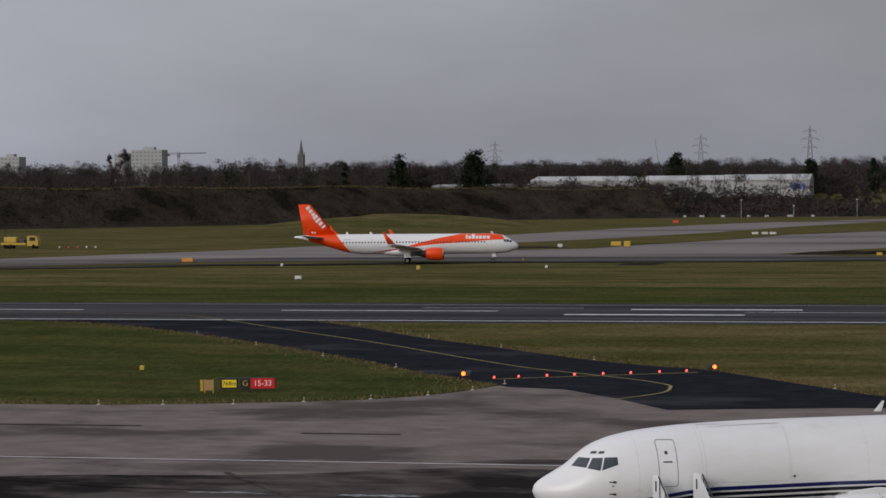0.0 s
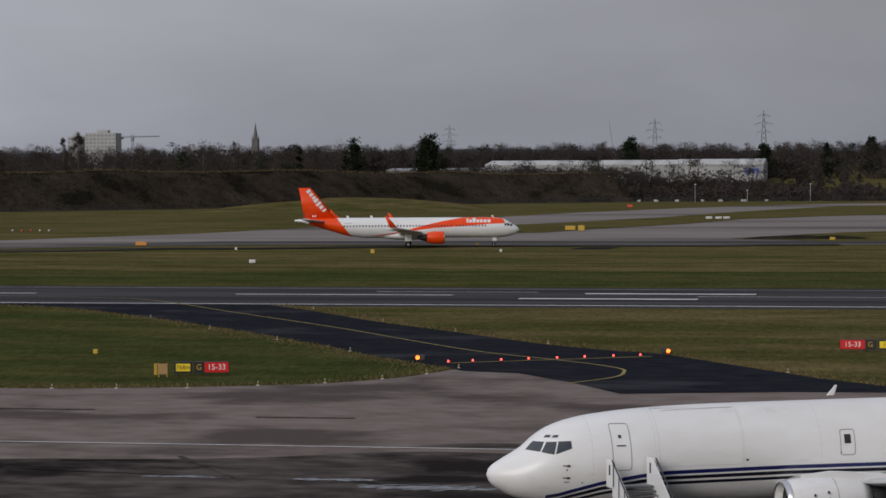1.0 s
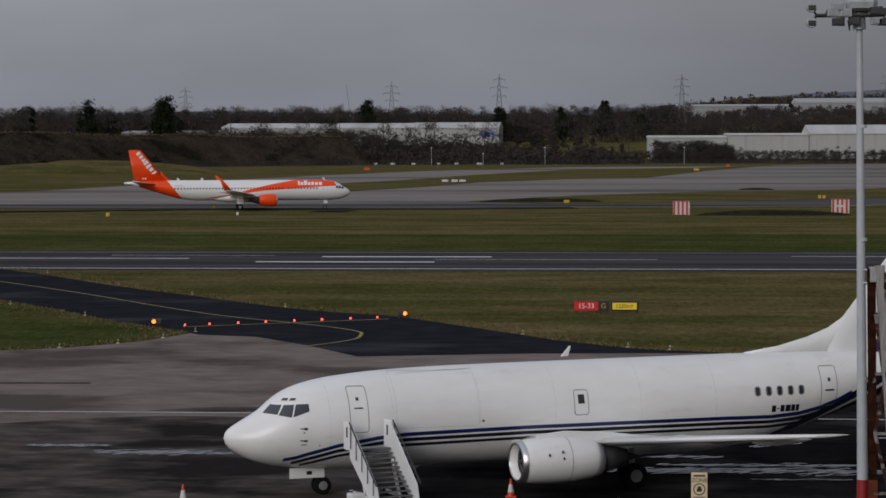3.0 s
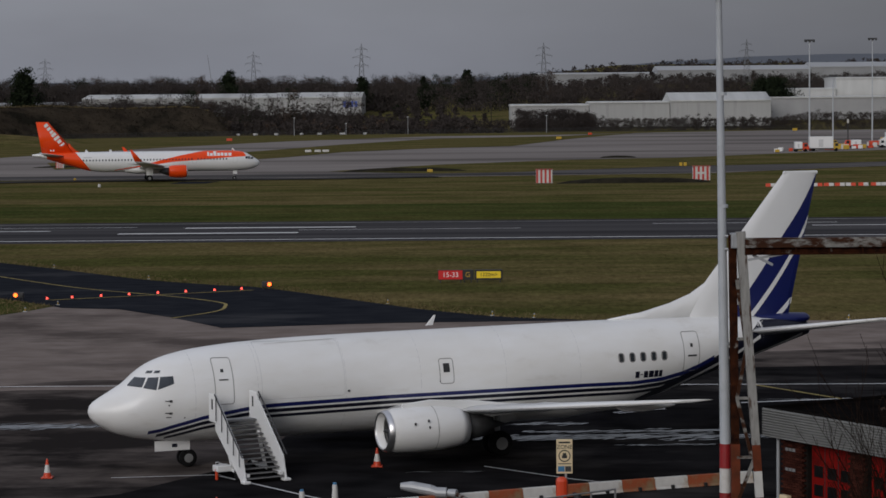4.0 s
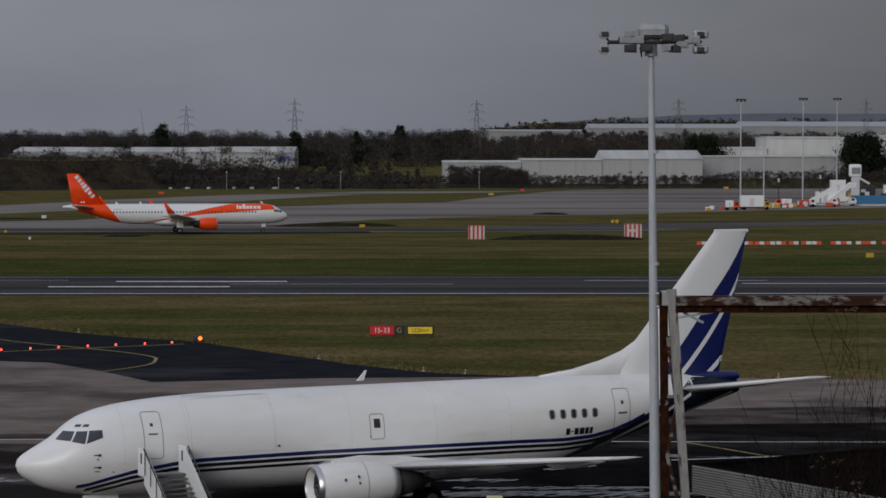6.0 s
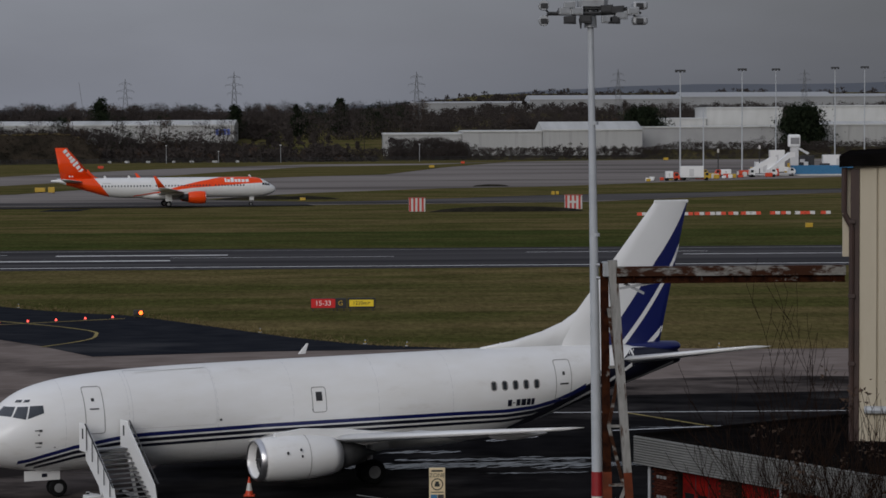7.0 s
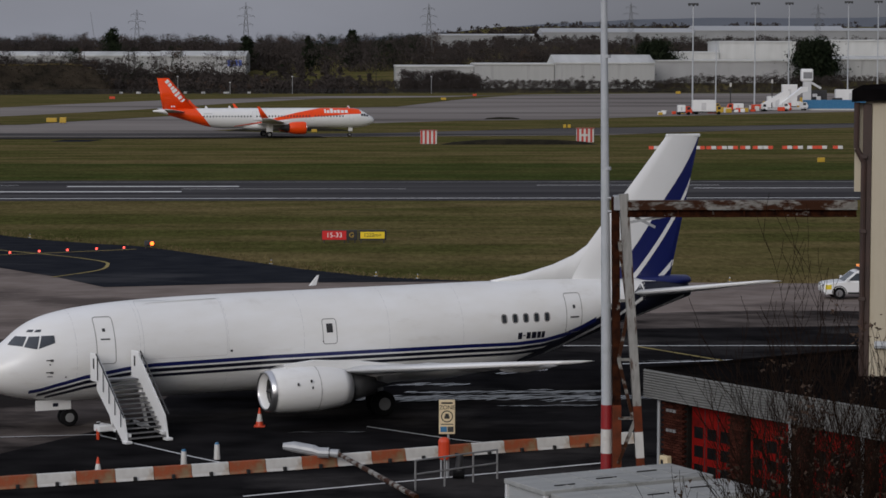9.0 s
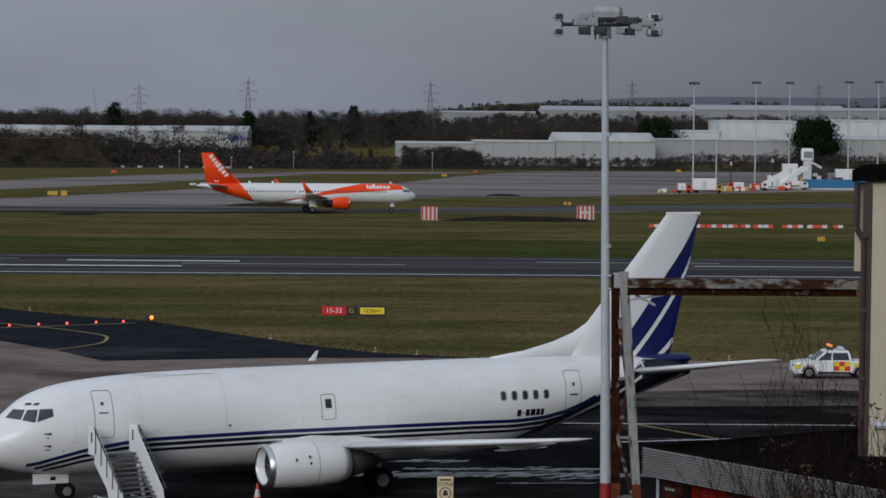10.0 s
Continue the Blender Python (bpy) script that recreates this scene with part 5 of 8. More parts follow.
def luffing_crane():
    x, y = -180, 1650
    c = empty("mobile_crane", pose(x, y, height(x, y)), "thin leaning crane boom above the trees", "crane")
    bm = bmesh.new()
    beam(bm, (4, 0, 0), (-1, 0, 38), 0.25, 0.12, 5)
    part("boom", bm, PYLON, c)
    bm = bmesh.new()
    box(bm, 1, -1.5, 0, 7, 1.5, 2.5, 0.2)
    part("carrier", bm, DARKSTEEL, c)


luffing_crane()


def build_fence():
    """Perimeter fence: posts, rails and dense wire as thin verticals."""
    f = empty("perimeter_fence", pose(0, 0, 0), "dark steel perimeter fence at the airfield edge", "fence")
    line = smooth_line([(-415, 845), (-345, 905), (-287, 975), (-215, 1095), (-160, 1160), (-110, 1192), (-20, 1205), (60, 1225), (160, 1252), (420, 1272)], 22)
    post = bmesh.new()
    beam(post, (0, 0, -0.2), (0, 0, 2.6), 0.09, sides=6)
    me = bpy.data.meshes.new("post")
    post.to_mesh(me)
    post.free()
    me.materials.append(FENCEDARK)
    lv = Bars()
    for i, p in enumerate(line):
        o = new("post", me)
        o.parent, o.location = f, (p.x, p.y, height(p.x, p.y))
        if i:
            q = line[i - 1]
            a, b = Vector((q.x, q.y, height(q.x, q.y))), Vector((p.x, p.y, height(p.x, p.y)))
            for z in (0.3, 1.4, 2.4):
                lv.bar(a + Vector((0, 0, z)), b + Vector((0, 0, z)), 0.05)
            for k in range(12):
                m = a.lerp(b, (k + 0.5) / 12)
                lv.bar(m + Vector((0, 0, 0.2)), m + Vector((0, 0, 2.4)), 0.03, sides=3)
    lv.make("wire_mesh", FENCEDARK, f)


build_fence()


def build_hills():
    """Far hills that close the view behind the rising land."""
    bm, rings = bmesh.new(), []
    for i in range(81):
        x = -3200 + 80 * i
        u = x / 4850
        top = 62 + 52 * sstep(-0.05, 0.16, u) + 9 * noise.noise(Vector((x / 520, 3.1, 0))) + 3 * noise.noise(Vector((x / 90, 1.7, 0)))
        rings.append([(x, 4700, 40), (x, 4780, top), (x, 4900, top - 4), (x, 4960, 0)])
    loft(bm, rings, caps=False, closed=False)
    # Haze of distance is painted into the hills as blue-grey.
    tagged(finish("distant_hills", bm, mat("haze_blue_grey_hill", (0.115, 0.125, 0.145), (0.135, 0.145, 0.165), 0.004, 0.9, spec=0.0), smooth=True), "low hills on the horizon, painted blue-grey with haze", "hills", kind="structure")


build_hills()


# ---- near things: mast, rusty gantry, fire station, buildings, barrier ----
REDPAINT = mat("weathered_red_band_paint", (0.30, 0.015, 0.018), (0.22, 0.012, 0.014), 3, 0.5, spot=(0.16, 0.03, 0.02), spot_scale=1.5)
BANDWHITE = mat("weathered_white_band_paint", (0.62, 0.61, 0.58), (0.52, 0.50, 0.47), 3, 0.5, spot=(0.35, 0.26, 0.18), spot_scale=1.2, spots=(0.58, 0.75))
MASTGREY = mat("painted_grey_mast", (0.40, 0.42, 0.44), (0.46, 0.48, 0.50), 2, 0.45, spot=(0.33, 0.34, 0.35), spot_scale=0.7)
RUST = mat("rusty_flaking_steel", (0.050, 0.017, 0.008), (0.012, 0.006, 0.005), 4, 0.9, 0.3, spot=(0.16, 0.145, 0.13), spot_scale=2.2, spots=(0.64, 0.68), spec=0.0)
RUSTRED = mat("rusty_orange_band", (0.17, 0.040, 0.018), (0.09, 0.028, 0.014), 3, 0.8, 0.2, spec=0.1)
PALEFLAKE = mat("flaking_pale_paint_on_steel", (0.17, 0.165, 0.15), (0.27, 0.26, 0.24), 6, 0.7, 0.2, stretch=(0.5, 1, 1), spot=(0.040, 0.015, 0.007), spot_scale=2.2, spots=(0.44, 0.52), spec=0.1)
PALELEG = mat("weathered_pale_paint_on_steel", (0.22, 0.215, 0.20), (0.33, 0.32, 0.30), 5, 0.7, 0.2, stretch=(2, 2, 0.4), spot=(0.06, 0.03, 0.018), spot_scale=2.0, spots=(0.55, 0.62), spec=0.1)
FASCIA = mat("grey_ribbed_fascia", (0.16, 0.16, 0.152), (0.20, 0.20, 0.19), 1.5, 0.6, spot=(0.085, 0.083, 0.078), spot_scale=0.8, spec=0.05)
FELT = mat("dark_roof_felt", (0.004, 0.0036, 0.0035), (0.008, 0.007, 0.007), 1.2, 0.9, 0.2, spot=(0.011, 0.010, 0.009), spot_scale=0.5, spec=0.0)
BRICK = mat("dark_red_brick", (0.030, 0.009, 0.006), (0.048, 0.015, 0.010), 4, 0.9, 0.2, random_tone=0.45, spec=0.05)
MORTAR = mat("sooty_mortar", (0.020, 0.017, 0.015), (0.013, 0.011, 0.010), 4, 0.9, spec=0.0)
REDDOOR = mat("deep_red_bay_door", (0.21, 0.008, 0.006), (0.16, 0.006, 0.005), 1.2, 0.6, spot=(0.07, 0.006, 0.005), spot_scale=0.7, spots=(0.55, 0.68), spec=0.05)
BEIGE = mat("stained_cream_cladding", (0.44, 0.385, 0.285), (0.50, 0.44, 0.33), 0.8, 0.75, stretch=(2, 2, 0.4), spot=(0.36, 0.29, 0.20), spot_scale=0.7, spots=(0.55, 0.75))
BROWNPIPE = mat("dark_brown_pipe", (0.030, 0.016, 0.012), (0.05, 0.025, 0.018), 2, 0.6)
CABIN = mat("grey_cabin_panel", (0.34, 0.35, 0.35), (0.40, 0.41, 0.41), 1.0, 0.55, spot=(0.28, 0.28, 0.27), spot_scale=0.7)
CABINROOF = mat("mossy_grey_cabin_roof", (0.28, 0.285, 0.275), (0.36, 0.365, 0.35), 0.8, 0.7, stretch=(0.5, 2, 1), spot=(0.13, 0.133, 0.12), spot_scale=0.9, spec=0.1)
CREAM = mat("faded_cream_sign", (0.72, 0.58, 0.36), (0.66, 0.54, 0.34), 2, 0.5)
DARKPANE = mat("dull_black_pane", (0.004, 0.004, 0.0045), (0.009, 0.009, 0.009), 3, 0.4, spec=0.1)
BLACK = mat("black_paint", (0.012, 0.012, 0.012), (0.02, 0.02, 0.02), 2, 0.5)
BLUEPAINT = mat("mid_blue_paint", (0.03, 0.15, 0.30), (0.04, 0.18, 0.34), 2, 0.5)
SAFETYORANGE = mat("orange_red_plastic", (0.65, 0.06, 0.015), (0.55, 0.05, 0.012), 2, 0.45)
YELLOWPAINT = mat("yellow_paint", (0.52, 0.33, 0.025), (0.46, 0.29, 0.025), 2, 0.5)
REDSIGN = mat("red_sign_face", (0.50, 0.012, 0.012), (0.46, 0.012, 0.012), 2, 0.4, glow=((0.5, 0.012, 0.012), 0.12))
YELLOWSIGN = mat("yellow_sign_face", (0.72, 0.52, 0.02), (0.68, 0.48, 0.02), 2, 0.4, glow=((0.72, 0.52, 0.02), 0.12))
AMBER = mat("amber_lamp_glow", (1.0, 0.5, 0.1), rough=0.3, glow=((1.0, 0.09, 0.006), 4.0))
REDLAMP = mat("red_lamp_glow", (1.0, 0.1, 0.05), rough=0.3, glow=((1.0, 0.07, 0.05), 2.6))
LAMPGLASS = mat("clear_lamp_glass", (0.25, 0.26, 0.27), (0.32, 0.33, 0.34), 3, 0.15)


def words(text, size, material, parent, m, label=""):
    """Lettering in the built-in font, as a thin solid mesh."""
    cu = bpy.data.curves.new("lettering", "FONT")
    cu.body, cu.size, cu.extrude = text, size, 0.004
    cu.align_x, cu.align_y = "CENTER", "CENTER"
    tmp = new("lettering", cu)
    me = bpy.data.meshes.new_from_object(tmp)
    bpy.data.objects.remove(tmp)
    me.materials.clear()
    me.materials.append(material)
    ob = new("lettering", me)
    ob.parent, ob.matrix_basis = parent, m
    if label:
        ob["label"] = label
    return ob


def build_mast():
    m = empty("floodlight_mast", pose(7.74, 72, 0.04), "tall grey floodlight mast with red and white base bands", "mast")
    bm = bmesh.new()
    beam(bm, (0, 0, 3.95), (-0.18, 0, 17.6), 0.165, 0.092, 20)
    pole = part("pole", bm, MASTGREY, m, smooth=False)
    for z in (7.0, 11.2, 14.6):
        bm = bmesh.new()
        r = 0.168 - (z - 4) * 0.0055
        beam(bm, (-0.006 * (z - 4), 0, z - 0.05), (-0.006 * (z - 4), 0, z + 0.05), r + 0.012, sides=20)
        part("collar", bm, MASTGREY, pole)
    for i, z in enumerate((0.0, 0.85, 1.65, 2.45, 3.2)):
        z1 = (0.85, 1.65, 2.45, 3.2, 3.95)[i]
        bm = bmesh.new()
        beam(bm, (0, 0, z), (0, 0, z1), 0.178, 0.172, 20)
        part("band", bm, REDPAINT if i % 2 == 0 else BANDWHITE, m, "painted red band" if i % 2 == 0 else "painted white band")
    # head frame: a twin ring of rails with a central hub, lamps above and below
    head = bmesh.new()
    for y in (-0.28, 0.28):
        beam(head, (-1.45, y, 17.92), (1.3, y, 17.92), 0.045, sides=8)
        beam(head, (-1.1, y, 18.06), (1.1, y, 18.06), 0.035, sides=8)
        for k in range(7):
            x = -1.2 + k * 0.4
            beam(head, (x, y, 17.88), (x + 0.1, y, 18.1), 0.025, sides=6)
    for x in (-1.45, -0.7, 0.55, 1.3):
        beam(head, (x, -0.3, 17.92), (x, 0.3, 17.92), 0.04, sides=8)
    hd = part("crossbar", head, DARKSTEEL, m, "dark tubular head frame")
    bm = bmesh.new()
    beam(bm, (-0.18, 0, 17.5), (-0.18, 0, 18.15), 0.2, 0.16, 16)
    part("hub", bm, GALV, hd)
    bm = bmesh.new()
    loft(bm, [[(-0.12 + a * w, b * w * 0.8, z) for a, b in ((-1, -0.6), (-0.7, -1), (0.7, -1), (1, -0.6), (1, 0.6), (0.7, 1), (-0.7, 1), (-1, 0.6))] for w, z in ((0.44, 18.12), (0.46, 18.3), (0.43, 18.42), (0.34, 18.47))])
    part("winch_hood", bm, GALV, m, "pale rounded hood on the mast head")
    for x, z, dark in ((-0.98, 17.99, 0), (-0.62, 17.99, 0), (-0.84, 17.72, 1), (-0.36, 17.74, 1), (0.3, 17.74, 0), (0.5, 17.72, 1), (0.62, 18.02, 1), (0.72, 17.86, 0), (1.08, 17.98, 0), (0.28, 18.05, 1), (-0.86, 18.16, 0)):
        bm = bmesh.new()
        y = -0.42
        loft(bm, [[(x - w, yy, z - h), (x + w, yy, z - h * 1.1), (x + w, yy, z + h), (x - w, yy, z + h * 0.8)] for yy, w, h in ((y, 0.17, 0.11), (y + 0.06, 0.19, 0.125), (y + 0.3, 0.15, 0.1), (y + 0.42, 0.07, 0.06))])
        fl = part("floodlight", bm, DARKSTEEL if dark else GALV, hd, "dark floodlight housing" if dark else "grey floodlight housing")
        bm = bmesh.new()
        box(bm, x - 0.14, y - 0.02, z - 0.09, x + 0.14, y + 0.01, z + 0.08, 0.01)
        part("lens", bm, DARKSTEEL if dark else LAMPGLASS, fl)
    for x in (-1.62, 1.28):
        for z in (17.70, 18.16):
            bm = bmesh.new()
            if x < 0:
                loft(bm, [[(x + 0.0 + r * math.cos(a), y, z + r * math.sin(a)) for a in [math.pi * k / 8 for k in range(16)]] for y, r in ((-0.3, 0.15), (-0.22, 0.165), (0.0, 0.15), (0.16, 0.08))])
            else:
                box(bm, x - 0.2, -0.3, z - 0.13, x + 0.26, 0.15, z + 0.12, 0.07)
            fl = part("floodlight", bm, GALV, hd, "pale rounded floodlight housing")
            bm = bmesh.new()
            box(bm, x - 0.1, -0.33, z - 0.1, x + 0.12, -0.29, z + 0.06, 0.02)
            part("lens", bm, DARKSTEEL, fl)
            bm = bmesh.new()
            beam(bm, (x, 0, z), (x - math.copysign(0.18, x), 0, 17.92), 0.03)
            part("bracket", bm, DARKSTEEL, fl)
    bm = bmesh.new()
    beam(bm, (-0.52, -0.3, 17.75), (-0.5, -0.3, 17.45), 0.05, 0.02, 8)
    part("cable_hook", bm, DARKSTEEL, hd)


build_mast()


def build_gantry():
    g = empty("rusty_gantry", pose(0, 0, 0.04), "rusty steel gantry with flaking paint joining a building", "gantry")
    # lattice twin legs
    bm = bmesh.new()
    beam(bm, (8.0, 71.6, 4.0), (7.92, 71.6, 10.35), 0.115, square=True)
    part("leg", bm, RUST, g, "deeply rusted upright leg")
    bm = bmesh.new()
    beam(bm, (8.6, 71.4, 4.0), (8.14, 71.4, 10.45), 0.12, 0.14, square=True)
    part("leg", bm, PALELEG, g, "raking leg with flaking pale paint")
    for i in range(5):
        for (x0, x1, w) in ((8.04, 8.0, 0.13), (8.86, 8.6, 0.12)):
            z0, z1 = i * 0.8, i * 0.8 + 0.8
            a, b = x0 + (x1 - x0) * z0 / 4, x0 + (x1 - x0) * z1 / 4
            bm = bmesh.new()
            beam(bm, (a, 71.6 if w == 0.13 else 71.4, z0), (b, 71.6 if w == 0.13 else 71.4, z1), w, square=True)
            part("leg_band", bm, RUSTRED if (i % 2 == 0 or w == 0.13) else BANDWHITE, g)
    for z0, z1 in ((2.2, 3.6), (3.6, 5.4), (5.4, 7.2), (7.2, 9.0)):
        bm = bmesh.new()
        u0, u1 = 8.04, 8.78 - z1 * 0.055
        flip = int(z0 * 10) % 4 == 2
        beam(bm, (u0, 71.5, z0 if flip else z1), (u1, 71.5, z1 if flip else z0), 0.05, square=True)
        beam(bm, (u0, 71.5, z1), (u1, 71.5, z1), 0.04, square=True)
        part("brace", bm, PALEFLAKE, g)
    # I-beam: two flanges, web, stiffeners
    x0, x1 = 8.25, 15.2
    for z0, z1, m_, d in ((10.22, 10.27, PALEFLAKE, 0.22), (9.76, 9.81, RUST, 0.2)):
        bm = bmesh.new()
        box(bm, x0, 71.2 - d / 2, z0, x1, 71.2 + d / 2, z1, 0.01)
        part("flange", bm, m_, g, "flaking beam flange")
    bm = bmesh.new()
    box(bm, x0, 71.18, 9.81, x1, 71.22, 10.22)
    part("web", bm, RUST, g, "rusted beam web")
    bm = bmesh.new()
    box(bm, x0, 71.02, 9.98, x1, 71.08, 10.23, 0.01)
    part("channel", bm, PALEFLAKE, g, "pale flaking channel along the beam")
    for k in range(7):
        bm = bmesh.new()
        xx = x0 + 0.5 + k * 1.0
        box(bm, xx, 71.1, 9.81, xx + 0.05, 71.18, 10.22)
        part("stiffener", bm, RUST, g)
    bm = bmesh.new()
    beam(bm, (8.5, 71.3, 9.75), (9.1, 71.3, 9.45), 0.04, square=True)
    beam(bm, (8.35, 71.3, 9.6), (9.4, 71.2, 9.78), 0.035, square=True)
    part("knee_brace", bm, GALV, g)
    bm = bmesh.new()
    box(bm, 7.86, 71.3, 9.95, 8.2, 71.8, 10.4, 0.03)
    beam(bm, (7.72, 71.8, 10.3), (8.1, 71.6, 10.3), 0.04)
    beam(bm, (7.72, 71.8, 9.9), (8.1, 71.6, 9.9), 0.04)
    part("clamp", bm, GALV, g, "galvanised clamp holding the gantry head")


build_gantry()


def build_station():
    """Fire station: brick piers, red bay doors with small panes, ribbed fascia, felt roof."""
    M = Matrix(((0.523, 0.852, 0, 8.92), (-0.852, 0.523, 0, 70.86), (0, 0, 1, 0.04), (0, 0, 0, 1)))
    s = empty("fire_station", M, "low brick fire station with red bay doors, grey fascia", "building")
    L, D = 17.5, 11
    bm = bmesh.new()
    box(bm, 0.25, 0.55, 0, L, D, 4.45)
    wall = part("wall", bm, MORTAR, s, "dark brick wall")
    bm = bmesh.new()
    box(bm, -0.05, -0.05, 5.06, L + 0.1, D, 5.16)
    part("roof", bm, FELT, s, "flat dark felt roof")
    for a, b, c, d in ((-0.1, -0.1, L, 0.08), (-0.1, 0.08, 0.08, D), (0.08, D - 0.1, L, D + 0.1)):
        bm = bmesh.new()
        box(bm, a, b, 5.16, c, d, 5.24, 0.01)
        part("roof_kerb", bm, FELT, s)
    n = 11
    for i in range(n):
        z = 4.33 + i * 0.078
        bm = bmesh.new()
        loft(bm, [[(x, -0.10, z), (x, -0.16, z + 0.02), (x, -0.16, z + 0.055), (x, -0.10, z + 0.075), (x, 0.0, z + 0.075), (x, 0.0, z)] for x in (-0.12, L)])
        part("fascia_rib", bm, FASCIA, s)
        bm = bmesh.new()
        loft(bm, [[(-0.02, y, z), (-0.14, y, z + 0.02), (-0.14, y, z + 0.055), (-0.02, y, z + 0.075)] for y in (-0.1, D)])
        part("fascia_rib", bm, FASCIA, s)
    bm = bmesh.new()
    box(bm, 0.3, 0.0, 4.3, L, 0.5, 4.42)
    part("soffit", bm, FELT, s)
    # bays
    u = 0.9
    brick_me = bpy.data.meshes.new("brick")
    bb = bmesh.new()
    box(bb, -0.105, -0.05, -0.0325, 0.105, 0.05, 0.0325, 0.004)
    bb.to_mesh(brick_me)
    bb.free()
    brick_me.materials.append(BRICK)
    piers = [(0.3, 1.45), (3.35, 4.1), (6.0, 6.75), (8.6, 9.35), (11.2, 11.9)]
    for a, b in piers:
        bm = bmesh.new()
        box(bm, a + 0.01, 0.3, 0, b - 0.01, 0.56, 4.3)
        part("pier", bm, MORTAR, wall)
    count = 0
    for a, b in piers[:2]:
        for r in range(26):
            z = 2.35 + r * 0.075
            x = a + (0.105 if r % 2 else 0.0)
            while x + 0.2 < b + 0.02 and count < 300:
                o = new("brick", brick_me)
                o.parent, o.location = wall, (x + 0.11, 0.262, z + 0.04)
                count += 1
                x += 0.222
    rest = bmesh.new()
    for a, b in piers[2:]:
        for r in range(30):
            z = 2.0 + r * 0.075
            x = a + (0.105 if r % 2 else 0.0)
            while x + 0.2 < b + 0.02:
                box(rest, x + 0.005, 0.21, z, x + 0.215, 0.3, z + 0.065)
                x += 0.222
    tagged(part("bricks", rest, BRICK, wall), kind="stuff")
    for a, b in ((1.5, 3.3), (4.15, 5.95), (6.8, 8.55), (9.4, 11.15)):
        bm = bmesh.new()
        box(bm, a, 0.42, 0.02, b, 0.5, 4.28, 0.01)
        d = part("bay_door", bm, REDDOOR, s, "red folding bay door with square panes")
        w = (b - a) / 3
        for c in range(3):
            for r in range(4):
                bm = bmesh.new()
                box(bm, a + c * w + 0.12, 0.405, 3.28 - r * 0.56, a + (c + 1) * w - 0.08, 0.425, 3.62 - r * 0.56)
                part("pane", bm, DARKPANE, d)
        for c in (1, 2):
            bm = bmesh.new()
            box(bm, a + c * w - 0.012, 0.41, 0.1, a + c * w + 0.012, 0.43, 4.2)
            part("fold_joint", bm, BLACK, d)
    for x in (0.3, 6.15, 9.05):
        bm = bmesh.new()
        beam(bm, (x, 0.12, 0), (x, 0.12, 4.33), 0.05, sides=10)
        part("downpipe", bm, GALV, s, "pale grey downpipe")
    bm = bmesh.new()
    box(bm, 0.42, 0.05, 2.15, 0.8, 0.22, 2.62, 0.02)
    b = part("wall_box", bm, CREAM, s, "small cream electrical box")
    bm = bmesh.new()
    box(bm, 0.5, 0.035, 2.35, 0.6, 0.05, 2.5)
    part("label_plate", bm, BLACK, b)
    for z in (3.35, 3.95):
        for k in range(3):
            bm = bmesh.new()
            box(bm, 0.55 + k * 0.16, 0.19, z, 0.67 + k * 0.16, 0.22, z + 0.09)
            part("vent_block", bm, DULLHUB, wall)
    for x in (4.1, 5.4):
        bm = bmesh.new()
        beam(bm, (x, -0.7, 2.2), (x + 1.2, -0.7, 2.2), 0.04, sides=6)
        part("yellow_rail", bm, YELLOWPAINT, s, "yellow rail before the doors")
    bm = bmesh.new()
    box(bm, 8.8, -0.25, 2.55, 9.0, 0.1, 2.68, 0.03)
    part("wall_lamp", bm, GREYLINE, s, "small white wall lamp")


build_station()


